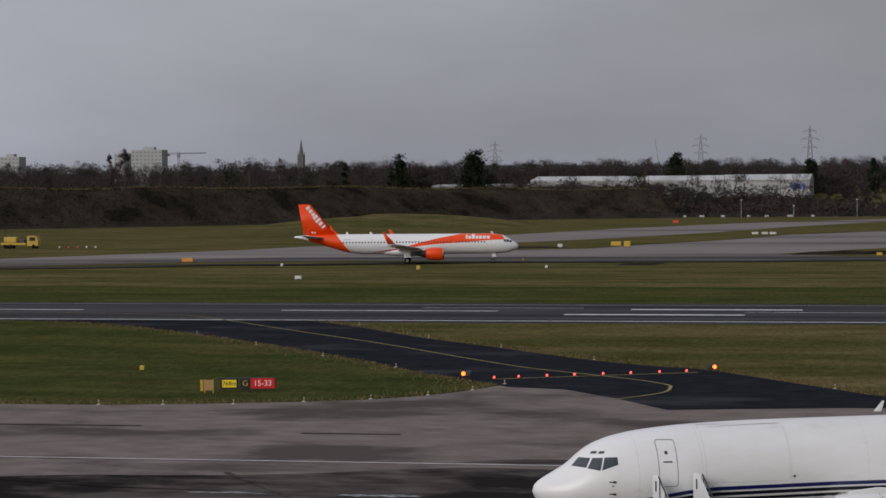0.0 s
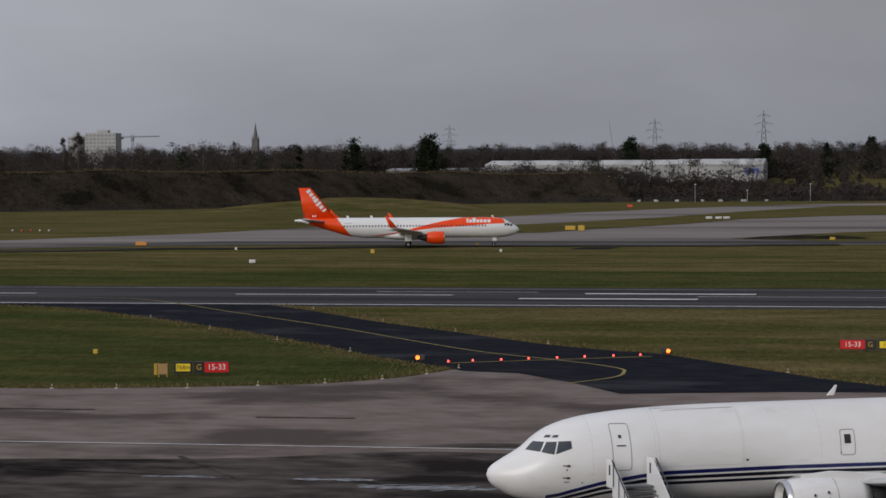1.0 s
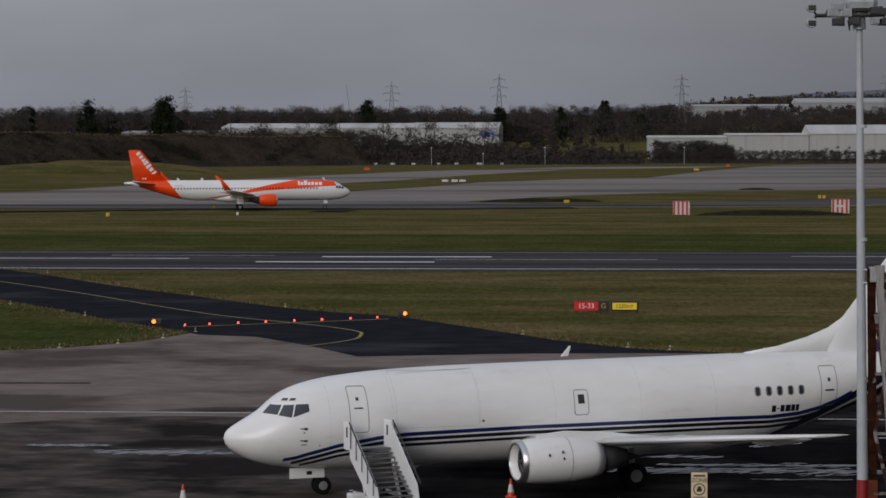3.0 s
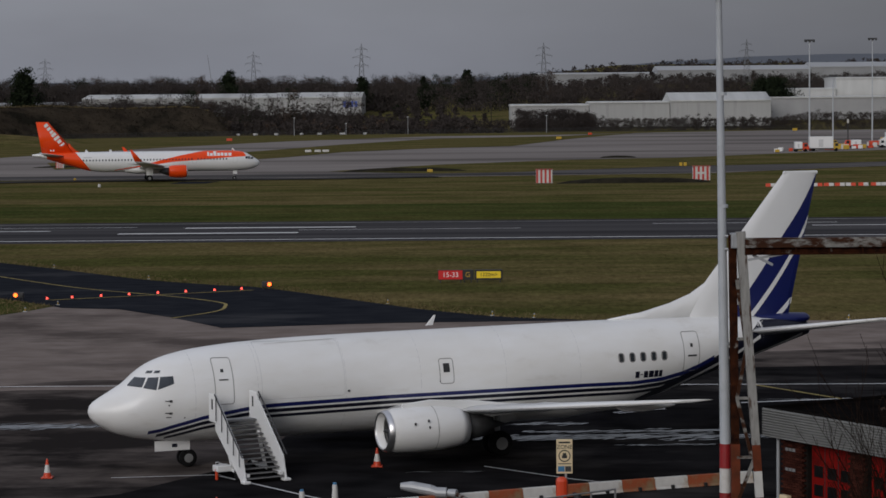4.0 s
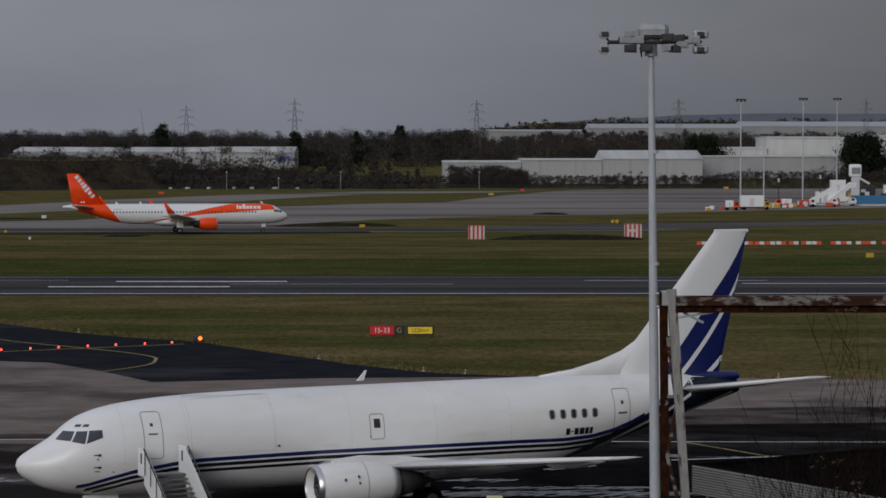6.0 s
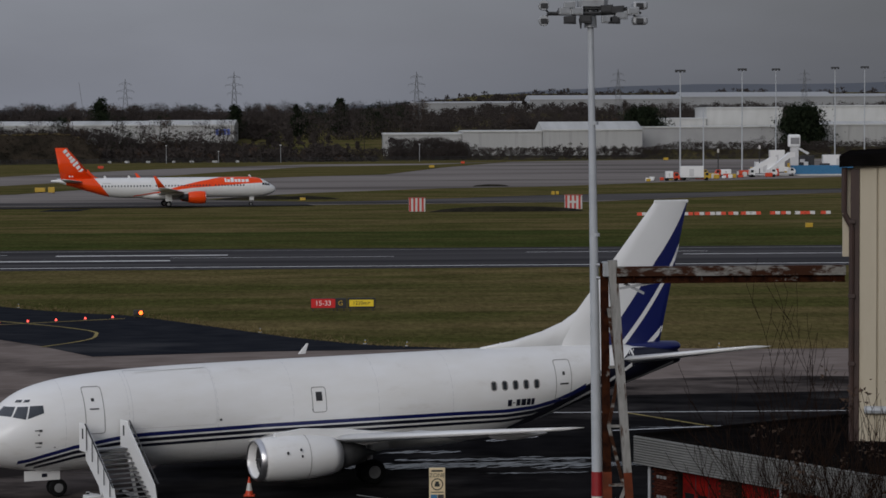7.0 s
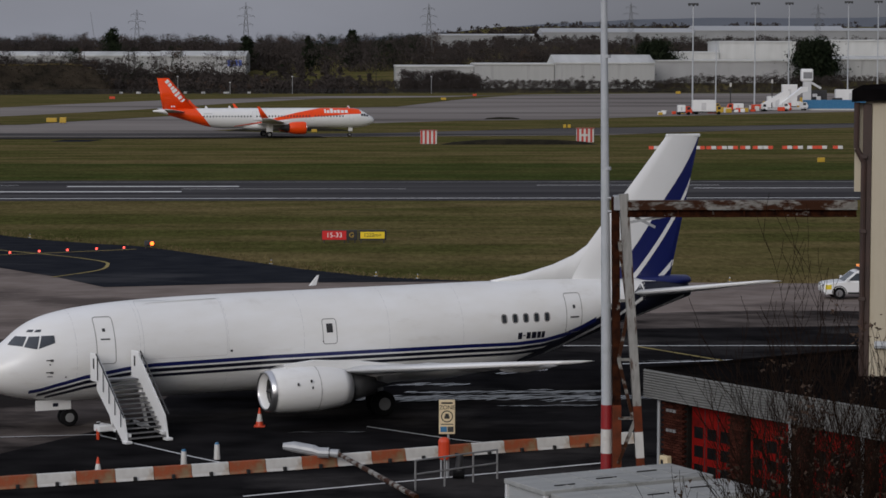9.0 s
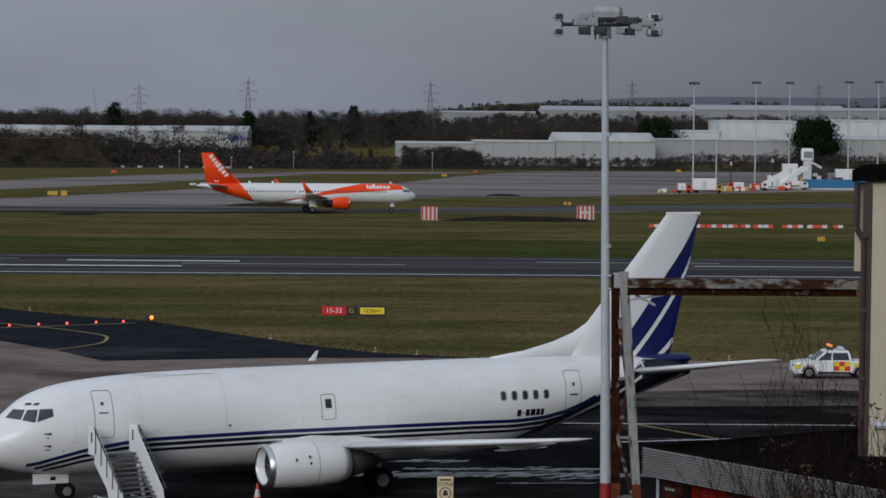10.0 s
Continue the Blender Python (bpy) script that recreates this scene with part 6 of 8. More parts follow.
def build_hangar():
    """The cream-clad building at the edge, with a dark roof edge and a brown downpipe."""
    h = empty("hangar", Matrix.Translation((15.05, 69.4, 0.04)) @ pose(0, 0, 0, 0, 0, -13) @ Matrix.Translation((-15.05, -69.4, 0)), "tall cream-clad building with dark eaves and brown downpipe", "building")
    bm = bmesh.new()
    box(bm, 15.05, 69.4, 0, 34, 90, 13.3)
    part("wall", bm, BEIGE, h, "stained cream wall")
    for k in range(9):
        bm = bmesh.new()
        x = 15.25 + k * 0.55
        box(bm, x, 69.3, 3, x + 0.5, 69.405, 13.25, 0.02)
        part("cladding_panel", bm, BEIGE, h, "")
    bm = bmesh.new()
    loft(bm, [[(x, y, z + d) for y, d in ((69.05, 0), (69.05, 0.34), (90.3, 0.34), (90.3, 0))] for x, z in ((14.65, 13.26), (24.5, 13.75), (34.5, 13.2))])
    part("roof", bm, FELT, h, "dark roof with a deep edge")
    bm = bmesh.new()
    loft(bm, [[(x, y, z) for y in (69.42, 89.9)] + [(x, y, 13.2) for y in (89.9, 69.42)] for x, z in ((15.1, 13.25), (24.5, 13.70), (33.9, 13.25))])
    part("gable", bm, BEIGE, h)
    bm = bmesh.new()
    box(bm, 14.74, 69.7, 10.6, 15.05, 72.0, 13.2, 0.01)
    part("wall_return", bm, BEIGE, h, "cream wall return under the eaves")
    pipe = bmesh.new()
    beam(pipe, (14.8, 69.25, 13.25), (14.8, 69.25, 11.9), 0.085)
    beam(pipe, (14.8, 69.25, 11.9), (15.02, 69.25, 11.5), 0.085)
    beam(pipe, (15.02, 69.25, 11.5), (15.02, 69.25, 7.2), 0.085)
    beam(pipe, (15.02, 69.25, 7.2), (15.02, 69.25, 0), 0.075)
    part("downpipe", pipe, BROWNPIPE, h, "dark brown downpipe")
    for z in (11.6, 9.4, 7.4):
        bm = bmesh.new()
        box(bm, 14.92, 69.15, z, 15.12, 69.32, z + 0.12, 0.01)
        part("pipe_collar", bm, BROWNPIPE, h)
    bm = bmesh.new()
    box(bm, 14.98, 69.28, 0, 15.24, 69.41, 13.2, 0.01)
    part("corner_trim", bm, BROWNPIPE, h)
    bm = bmesh.new()
    beam(bm, (15.4, 69.2, 6.1), (24, 69.2, 6.1), 0.12)
    part("wall_pipe", bm, MASTGREY, h, "grey pipe along the wall")


build_hangar()


def build_cabin(m, w, d, h, label):
    c = empty("portable_cabin", m, label, "cabin")
    bm = bmesh.new()
    box(bm, 0, 0, 0.15, w, d, h - 0.12, 0.02)
    body = part("body", bm, CABIN, c)
    bm = bmesh.new()
    box(bm, -0.08, -0.08, h - 0.14, w + 0.08, d + 0.08, h, 0.02)
    part("roof", bm, CABINROOF, c, "flat pale roof, streaked with dirt")
    for k in range(1, 6):
        bm = bmesh.new()
        box(bm, w * k / 6 - 0.02, 0, h, w * k / 6 + 0.02, d, h + 0.02)
        part("roof_seam", bm, CABINROOF, c)
    for k in range(3):
        bm = bmesh.new()
        box(bm, w * (0.1 + k * 0.3), d * 0.2 * (k + 1), h + 0.002, w * (0.22 + k * 0.3), d * 0.2 * (k + 1) + 0.05, h + 0.03)
        part("roof_strap", bm, BLACK, c)
    for k in range(int(w / 0.4)):
        bm = bmesh.new()
        box(bm, k * 0.4 + 0.05, -0.015, 0.2, k * 0.4 + 0.09, 0.005, h - 0.15)
        part("panel_rib", bm, CABIN, body)
    for y0, x in ((0.5, -0.02),):
        bm = bmesh.new()
        box(bm, x, d * 0.4, 1.1, x + 0.03, d * 0.4 + 0.75, 2.2)
        f = part("window", bm, CLEAN_WHITE, c, "small window with a white frame")
        bm = bmesh.new()
        box(bm, x - 0.01, d * 0.4 + 0.09, 1.2, x + 0.03, d * 0.4 + 0.66, 2.1)
        part("pane", bm, GLASS, f)
    for xx in (w * 0.25, w * 0.65):
        bm = bmesh.new()
        box(bm, xx, -0.03, 1.1, xx + 0.9, 0.01, 2.2)
        f = part("window", bm, CLEAN_WHITE, c, "small window with a white frame")
        bm = bmesh.new()
        box(bm, xx + 0.08, -0.04, 1.18, xx + 0.82, 0.0, 2.12)
        part("pane", bm, GLASS, f)
    for x, y in ((0, 0), (w, 0), (0, d), (w, d)):
        bm = bmesh.new()
        box(bm, x - 0.06, y - 0.06, 0, x + 0.06, y + 0.06, h - 0.02, 0.01)
        part("corner_post", bm, GREYLINE, c)


build_cabin(pose(5.22, 63.9, 0.04, 0, 0, 26), 5.4, 2.1, 2.76, "grey portable cabin with a flat streaked roof")
build_cabin(pose(6.35, 61.7, 0.04, 0, 0, 24), 5.4, 2.2, 2.7, "grey portable cabin with a flat streaked roof")


def build_barrier():
    """Low red and white barrier boards on feet along the edge of the stand."""
    b = empty("barrier_wall", pose(0, 0, 0.04), "long low barrier of weathered red and white boards", "barrier")
    line = smooth_line([(-17.2, 78.1), (-11.99, 80.0), (-2.55, 83.45), (5.74, 87.2), (11.6, 89.5)], 10)
    total = sum((q - p).length for p, q in zip(line, line[1:]))
    n = int(total / 1.36)

    def at(s):
        for p, q in zip(line, line[1:]):
            L_ = (q - p).length
            if s <= L_:
                return p.lerp(q, s / L_)
            s -= L_
        return line[-1]
    orange = mat("rust_streaked_orange_board", (0.34, 0.068, 0.018), (0.24, 0.06, 0.02), 1.5, 0.7, spot=(0.22, 0.15, 0.08), spot_scale=1.4, spots=(0.5, 0.7))
    for i in range(n):
        p, q = at(i * 1.36), at((i + 1) * 1.36 - 0.02)
        d = q - p
        ang = math.degrees(math.atan2(d.y, d.x))
        bm = bmesh.new()
        L_ = d.length
        loft(bm, [[(x, -0.2, 0.02), (x, -0.12, 0.1), (x, -0.05, 0.42), (x, 0.05, 0.44), (x, 0.12, 0.1), (x, 0.2, 0.02)] for x in (0, L_)])
        o = part("board", bm, orange if i % 2 == 0 else BANDWHITE, b, "rusty orange-red board" if i % 2 == 0 else "dirty white board")
        o.matrix_basis = pose(p.x, p.y, 0, 0, 0, ang)
        bm = bmesh.new()
        box(bm, 0.6, -0.26, 0, 0.72, -0.14, 0.16, 0.02)
        f = part("foot", bm, BLACK, b)
        f.matrix_basis = o.matrix_basis


build_barrier()


def build_zone_sign():
    s = empty("zone_sign", pose(3.23, 82, 0.04), "faded cream airside zone sign on a post", "sign")
    bm = bmesh.new()
    beam(bm, (0.05, 0.05, 0), (0.05, 0.05, 2.4), 0.04, sides=10)
    part("post", bm, GALV, s)
    bm = bmesh.new()
    box(bm, -0.28, -0.02, 1.5, 0.28, 0.02, 2.7, 0.015)
    p = part("panel", bm, CREAM, s)
    words("ZONE", 0.2, BLACK, p, pose(0, -0.026, 2.43, 90))
    bm = bmesh.new()
    box(bm, -0.2, -0.024, 2.56, 0.2, -0.018, 2.62)
    part("lettering_bar", bm, BLACK, p)
    bm = bmesh.new()
    loft(bm, [[(r * math.cos(k * math.pi / 14), y, 2.12 + r * math.sin(k * math.pi / 14)) for k in range(28)] for r, y in ((0.21, -0.018), (0.21, -0.026), (0.175, -0.026), (0.175, -0.018))], caps=False)
    part("ring_symbol", bm, BLACK, p)
    bm = bmesh.new()
    box(bm, -0.09, -0.026, 2.04, 0.09, -0.018, 2.14)
    box(bm, -0.06, -0.026, 2.14, 0.06, -0.018, 2.22)
    part("vehicle_symbol", bm, BLACK, p)
    bm = bmesh.new()
    box(bm, -0.22, -0.024, 1.83, 0.22, -0.018, 1.86)
    part("lettering_bar", bm, BLACK, p)
    bm = bmesh.new()
    box(bm, -0.23, -0.026, 1.57, 0.0, -0.018, 1.76)
    part("blue_patch", bm, BLUEPAINT, p)
    bm = bmesh.new()
    box(bm, 0.02, -0.026, 1.57, 0.23, -0.018, 1.76)
    part("grey_patch", bm, DARKSTEEL, p)
    o = empty("hose_cover", pose(3.12, 81.75, 0.04), "bright orange-red rounded cover on a stand", "cover")
    bm = bmesh.new()
    box(bm, -0.2, -0.2, 0.62, 0.2, 0.2, 1.42, 0.14)
    part("shell", bm, SAFETYORANGE, o)
    bm = bmesh.new()
    beam(bm, (-0.1, 0, 0), (-0.1, 0, 0.7), 0.035)
    beam(bm, (0.1, 0, 0), (0.1, 0, 0.7), 0.035)
    part("stand", bm, GALV, o)
    e = empty("extinguisher", pose(3.62, 81.6, 0.04), "dark wheeled extinguisher beside the sign", "extinguisher")
    bm = bmesh.new()
    beam(bm, (0, 0, 0.18), (0.05, 0, 0.85), 0.14, 0.12, 12)
    part("cylinder", bm, DARKSTEEL, e)
    bm = bmesh.new()
    beam(bm, (-0.2, 0, 0.17), (0.2, 0, 0.17), 0.17, sides=14)
    part("wheel", bm, TYRE, e)
    h = empty("handrail", pose(0, 0, 0.04), "tubular galvanised handrail beside the stand", "rail")
    for a, b in (((2.06, 79.3), (4.96, 81.5)),):
        for z in (1.02, 0.55):
            bm = bmesh.new()
            beam(bm, (*a, z), (*b, z), 0.032)
            part("rail", bm, DULLHUB, h)
        for k in (0, 0.35, 0.7, 1.0):
            x, y = a[0] + (b[0] - a[0]) * k, a[1] + (b[1] - a[1]) * k
            bm = bmesh.new()
            beam(bm, (x, y, 0), (x, y, 1.03), 0.035)
            part("post", bm, DULLHUB, h)


build_zone_sign()


def build_stairs():
    """Towable boarding stairs: side panels, treads, platform and chassis. Local x across, y up the flight (away from the camera)."""
    base, top_ = Vector((-7.9, 89.95)), Vector((-9.45, 92.6))
    d = (top_ - base)
    ang = math.degrees(math.atan2(d.y, d.x)) - 90
    s = empty("boarding_stairs", pose(base.x, base.y, 0.04, 0, 0, ang), "white mobile boarding stairs at the forward door", "stairs")
    run, rise, half = 2.6, 2.12, 0.85
    for i in range(13):
        u = i / 12
        bm = bmesh.new()
        y, z = u * run * 0.93, 0.18 + u * (rise - 0.2)
        box(bm, -half + 0.06, y - 0.02, z - 0.03, half - 0.06, y + 0.2, z + 0.02, 0.008)
        t = part("tread", bm, DARKSTEEL, s, "dark ribbed tread")
        bm = bmesh.new()
        box(bm, -half + 0.06, y - 0.035, z - 0.02, half - 0.06, y - 0.021, z + 0.024, 0.003)
        part("nosing", bm, DULLHUB, t, "worn grey nosing strip")
    for sx in (1, -1):
        bm = bmesh.new()
        loft(bm, [[(sx * half + dx, y, z) for y, z in ((-0.1, 0.12), (0.15, 0.95), (run - 0.1, rise + 0.95), (run + 0.05, rise + 0.3), (run, rise - 0.35), (0.3, 0.05))] for dx in (-0.03, 0.03)])
        part("side_panel", bm, CLEAN_WHITE, s, "white side panel")
        bm = bmesh.new()
        box(bm, sx * (half + 0.02) - 0.04, run - 0.15, rise - 0.05, sx * (half + 0.02) + 0.04, run + 0.55, rise + 1.05, 0.03)
        g = part("platform_gate", bm, CLEAN_WHITE, s, "white gate panel at the top platform")
        bm = bmesh.new()
        box(bm, sx * (half + 0.02) - 0.05, run + 0.14, rise + 0.45, sx * (half + 0.02) + 0.05, run + 0.26, rise + 0.85)
        part("slot", bm, BLACK, g)
        bm = bmesh.new()
        beam(bm, (sx * (half + 0.09), 0.0, 1.0), (sx * (half + 0.09), run - 0.1, rise + 1.06), 0.03)
        for k in range(5):
            y = 0.3 + k * (run - 0.5) / 4
            beam(bm, (sx * (half + 0.09), y, 0.4 + y * rise / run * 0.9), (sx * (half + 0.09), y, 1.0 + y * (rise + 0.06) / (run - 0.1)), 0.02)
        part("handrail", bm, DARKSTEEL, s, "dark tubular handrail")
        bm = bmesh.new()
        beam(bm, (sx * 0.7, 0.0, 0.3), (sx * 0.7, run + 0.3, 0.42), 0.06, square=True)
        beam(bm, (sx * 0.7, run * 0.55, 0.35), (sx * 0.7, run * 0.8, rise - 0.4), 0.05, square=True)
        part("chassis_rail", bm, CLEAN_WHITE, s)
        for y in (0.9, 2.7):
            bm = bmesh.new()
            beam(bm, (sx * 0.62, y, 0.24), (sx * 0.78, y, 0.24), 0.24, sides=18)
            part("wheel", bm, TYRE, s)
        bm = bmesh.new()
        box(bm, sx * half - 0.14, -0.25, 0.02, sx * half + 0.14, 0.1, 0.12, 0.02)
        part("foot", bm, CLEAN_WHITE, s)
    bm = bmesh.new()
    box(bm, -half, run - 0.15, rise - 0.08, half, run + 0.55, rise, 0.01)
    part("platform", bm, GALV, s)
    bm = bmesh.new()
    box(bm, -half - 0.5, 1.4, 0.3, -half + 0.1, 1.9, 0.55, 0.04)
    part("outrigger", bm, CLEAN_WHITE, s, "white stabilising outrigger")
    bm = bmesh.new()
    beam(bm, (-half - 0.45, 1.6, 0.0), (-half - 0.45, 1.6, 0.4), 0.06)
    part("jack", bm, SAFETYORANGE, s)


build_stairs()


def build_cone():
    c = empty("traffic_cone", pose(0, 0, 0), "orange and white traffic cone on the wet stand", "cone", "traffic cones")
    bm = bmesh.new()
    box(bm, -0.22, -0.22, 0, 0.22, 0.22, 0.05, 0.015)
    part("base", bm, SAFETYORANGE, c)
    for z0, z1, m_ in ((0.05, 0.22, SAFETYORANGE), (0.22, 0.52, BANDWHITE), (0.52, 0.75, SAFETYORANGE)):
        bm = bmesh.new()
        beam(bm, (0, 0, z0), (0, 0, z1), 0.17 - z0 * 0.19, 0.17 - z1 * 0.19, 16)
        part("sleeve", bm, m_, c)
    return c


cone = build_cone()
cone.matrix_basis = pose(-16.5, 91.4, 0.04)
for x, y in ((-3.76, 93.7), (-8.9, 82.0)):
    copy_thing(cone, pose(x, y, 0.04))
for x, y in ((-6.1, 84.4), (-5.0, 85.9)):
    w = empty("marker_post", pose(x, y, 0.04), "short white marker post with a blue cap", "post", "white marker posts")
    bm = bmesh.new()
    beam(bm, (0, 0, 0), (0, 0, 0.55), 0.12, 0.09, 12)
    p = part("post", bm, BANDWHITE, w)
    bm = bmesh.new()
    beam(bm, (0, 0, 0.55), (0, 0, 0.62), 0.08, 0.06, 12)
    part("cap", bm, BLUEPAINT, w)


def build_tow_gear():
    """A covered boom lying over the barrier, with a long pole on the ground."""
    t = empty("covered_boom", pose(0.2, 84.2, 0.04), "grey-wrapped boom resting across the barrier", "boom")
    bm = bmesh.new()
    beam(bm, (-2.75, 0.15, 0.72), (-2.35, 0.1, 0.70), 0.12, 0.2, 12)
    beam(bm, (-2.35, 0.1, 0.70), (-1.65, -0.1, 0.60), 0.2, 0.2, 12)
    beam(bm, (-1.65, -0.1, 0.60), (-1.25, -0.25, 0.48), 0.2, 0.13, 12)
    part("wrapped_end", bm, GALV, t, "pale plastic-wrapped boom end")
    bm = bmesh.new()
    beam(bm, (-1.5, -0.3, 0.56), (-1.1, -0.35, 0.55), 0.19, 0.19, 12)
    beam(bm, (-1.05, -0.35, 0.55), (-0.75, -0.45, 0.53), 0.14, 0.16, 12)
    part("joint", bm, GALV, t)
    bm = bmesh.new()
    beam(bm, (-0.75, -0.45, 0.52), (1.85, -6.8, 0.12), 0.08, 0.1, 8)
    part("pole", bm, PALEFLAKE, t, "long rusty pole lying on the ground")


build_tow_gear()


HIVIS_YELLOW = mat("hi_vis_yellow", (0.80, 0.62, 0.03), (0.74, 0.57, 0.03), 3, 0.5)
HIVIS_RED = mat("hi_vis_red", (0.70, 0.035, 0.02), (0.62, 0.03, 0.02), 3, 0.5)


def build_patrol_car():
    """White airfield patrol pickup. Local: x forward, y to its left, z up; origin at the front bumper on the ground."""
    c = empty("pickup_truck", pose(27, 145.3, 0.03), "white airfield patrol pickup with red and yellow chequers", "car")
    W = 0.95
    prof = [(-0.04, 0.45), (0.0, 0.62), (-0.03, 0.82), (-0.16, 0.97), (-0.7, 1.06), (-1.35, 1.12), (-5.28, 1.1), (-5.32, 0.9), (-5.3, 0.5), (-5.2, 0.38), (-0.15, 0.3)]
    bm = bmesh.new()
    loft(bm, [[(x - (0.22 if x > -0.2 and k < 1 else 0.0), y, 0.72 + (z - 0.72) * k) for x, z in prof] for y, k in ((-W, 0.86), (-W + 0.07, 1), (W - 0.07, 1), (W, 0.86))])
    body = part("body", bm, CLEAN_WHITE, c, "white double-cab body")

    def cab_y(z):
        return 0.90 - (z - 1.08) / 0.66 * 0.18
    bm = bmesh.new()
    loft(bm, [[(x0, -cab_y(z), z), (x1, -cab_y(z), z), (x1, cab_y(z), z), (x0, cab_y(z), z)] for x0, x1, z in ((-1.22, -3.66, 1.06), (-1.98, -3.5, 1.66), (-2.15, -3.42, 1.74))])
    part("cab", bm, CLEAN_WHITE, body)
    for s in (1, -1):
        for lower, upper in (((-1.52, -2.36), (-2.08, -2.40)), ((-2.46, -3.48), (-2.50, -3.38))):
            bm = bmesh.new()
            loft(bm, [[(lower[0], s * (cab_y(1.15) + d), 1.15), (upper[0], s * (cab_y(1.60) + d), 1.60), (upper[1], s * (cab_y(1.60) + d), 1.60), (lower[1], s * (cab_y(1.15) + d), 1.15)] for d in (-0.01, 0.012)])
            part("side_window", bm, GLASS, body)
        bm = bmesh.new()
        box(bm, -1.5, s * (W - 0.03) - 0.05, 0.34, -3.6, s * (W - 0.03) + 0.06, 0.45, 0.02)
        part("side_step", bm, BLACK, body)
        bm = bmesh.new()
        box(bm, -3.72, s * (W + 0.004) - 0.008, 0.78, -4.6, s * (W + 0.004) + 0.008, 1.0)
        part("bed_stripe", bm, HIVIS_YELLOW, body, "yellow stripe on the load bed")
        for i in range(3):
            for j in range(2):
                bm = bmesh.new()
                box(bm, -2.5 - i * 0.34, s * (W + 0.003) - 0.008, 0.5 + j * 0.29, -2.84 - i * 0.34, s * (W + 0.003) + 0.008, 0.79 + j * 0.29)
                part("chequer", bm, HIVIS_YELLOW if (i + j) % 2 else HIVIS_RED, body, "yellow and red hi-vis square")
        for x in (-0.98, -4.15):
            bm = bmesh.new()
            beam(bm, (x, s * (W - 0.24), 0.38), (x, s * (W + 0.01), 0.38), 0.38, sides=24)
            w = part("wheel", bm, TYRE, c)
            bm = bmesh.new()
            beam(bm, (x, s * (W - 0.02), 0.38), (x, s * (W + 0.025), 0.38), 0.24, 0.21, 14)
            part("rim", bm, METAL, w)
            bm = bmesh.new()
            loft(bm, [[(x + r * math.cos(a), s * (W + d), 0.38 + r * math.sin(a)) for a in [math.pi * k / 12 for k in range(13)]] for r, d in ((0.41, 0.004), (0.47, 0.004), (0.47, -0.03))], closed=False)
            part("wheel_arch", bm, BLACK, body)
        bm = bmesh.new()
        box(bm, -0.1, s * 0.6 - 0.22, 0.72, -0.02, s * 0.6 + 0.22, 0.92, 0.03)
        part("headlight", bm, LAMPGLASS, body)
        bm = bmesh.new()
        box(bm, -1.55, s * (W + 0.12) - 0.1, 1.15, -1.4, s * (W + 0.12) + 0.1, 1.32, 0.03)
        part("mirror", bm, CLEAN_WHITE, body)
        bm = bmesh.new()
        box(bm, -0.12, s * (W - 0.01) - 0.014, 0.62, -0.5, s * (W - 0.01) + 0.014, 0.9)
        part("wing_stripe", bm, HIVIS_YELLOW, body, "yellow stripe on the wing")
    bm = bmesh.new()
    loft(bm, [[(-1.28, y, 1.12), (-1.95, y * 0.84, 1.64), (-1.98, y * 0.84, 1.62), (-1.31, y, 1.10)] for y in (-0.8, 0.8)])
    part("windscreen", bm, GLASS, body)
    bm = bmesh.new()
    box(bm, -2.55, -0.6, 1.78, -2.25, 0.6, 1.94, 0.04)
    lb = part("light_bar", bm, DARKSTEEL, c, "roof light bar")
    for y in (-0.4, 0.4):
        bm = bmesh.new()
        box(bm, -2.5, y - 0.13, 1.94, -2.3, y + 0.13, 2.08, 0.04)
        part("beacon", bm, mat("amber_beacon_glow", (1, 0.4, 0.1), rough=0.3, glow=((1.0, 0.25, 0.06), 0.35)), lb, "glowing amber beacon")
    bm = bmesh.new()
    for s in (1, -1):
        beam(bm, (-3.7, s * 0.75, 1.1), (-3.45, s * 0.72, 1.9), 0.035)
    beam(bm, (-3.45, 0.72, 1.9), (-3.45, -0.72, 1.9), 0.035)
    part("roll_bar", bm, BLACK, c)
    bm = bmesh.new()
    box(bm, -3.25, -0.5, 1.76, -2.95, 0.5, 1.92, 0.05)
    part("roof_box", bm, GREYLINE, c)
    return c


patrol_car = build_patrol_car()


TWIG = mat("dark_twigs", (0.013, 0.008, 0.006), (0.024, 0.015, 0.011), 4, 0.9, spec=0.0)


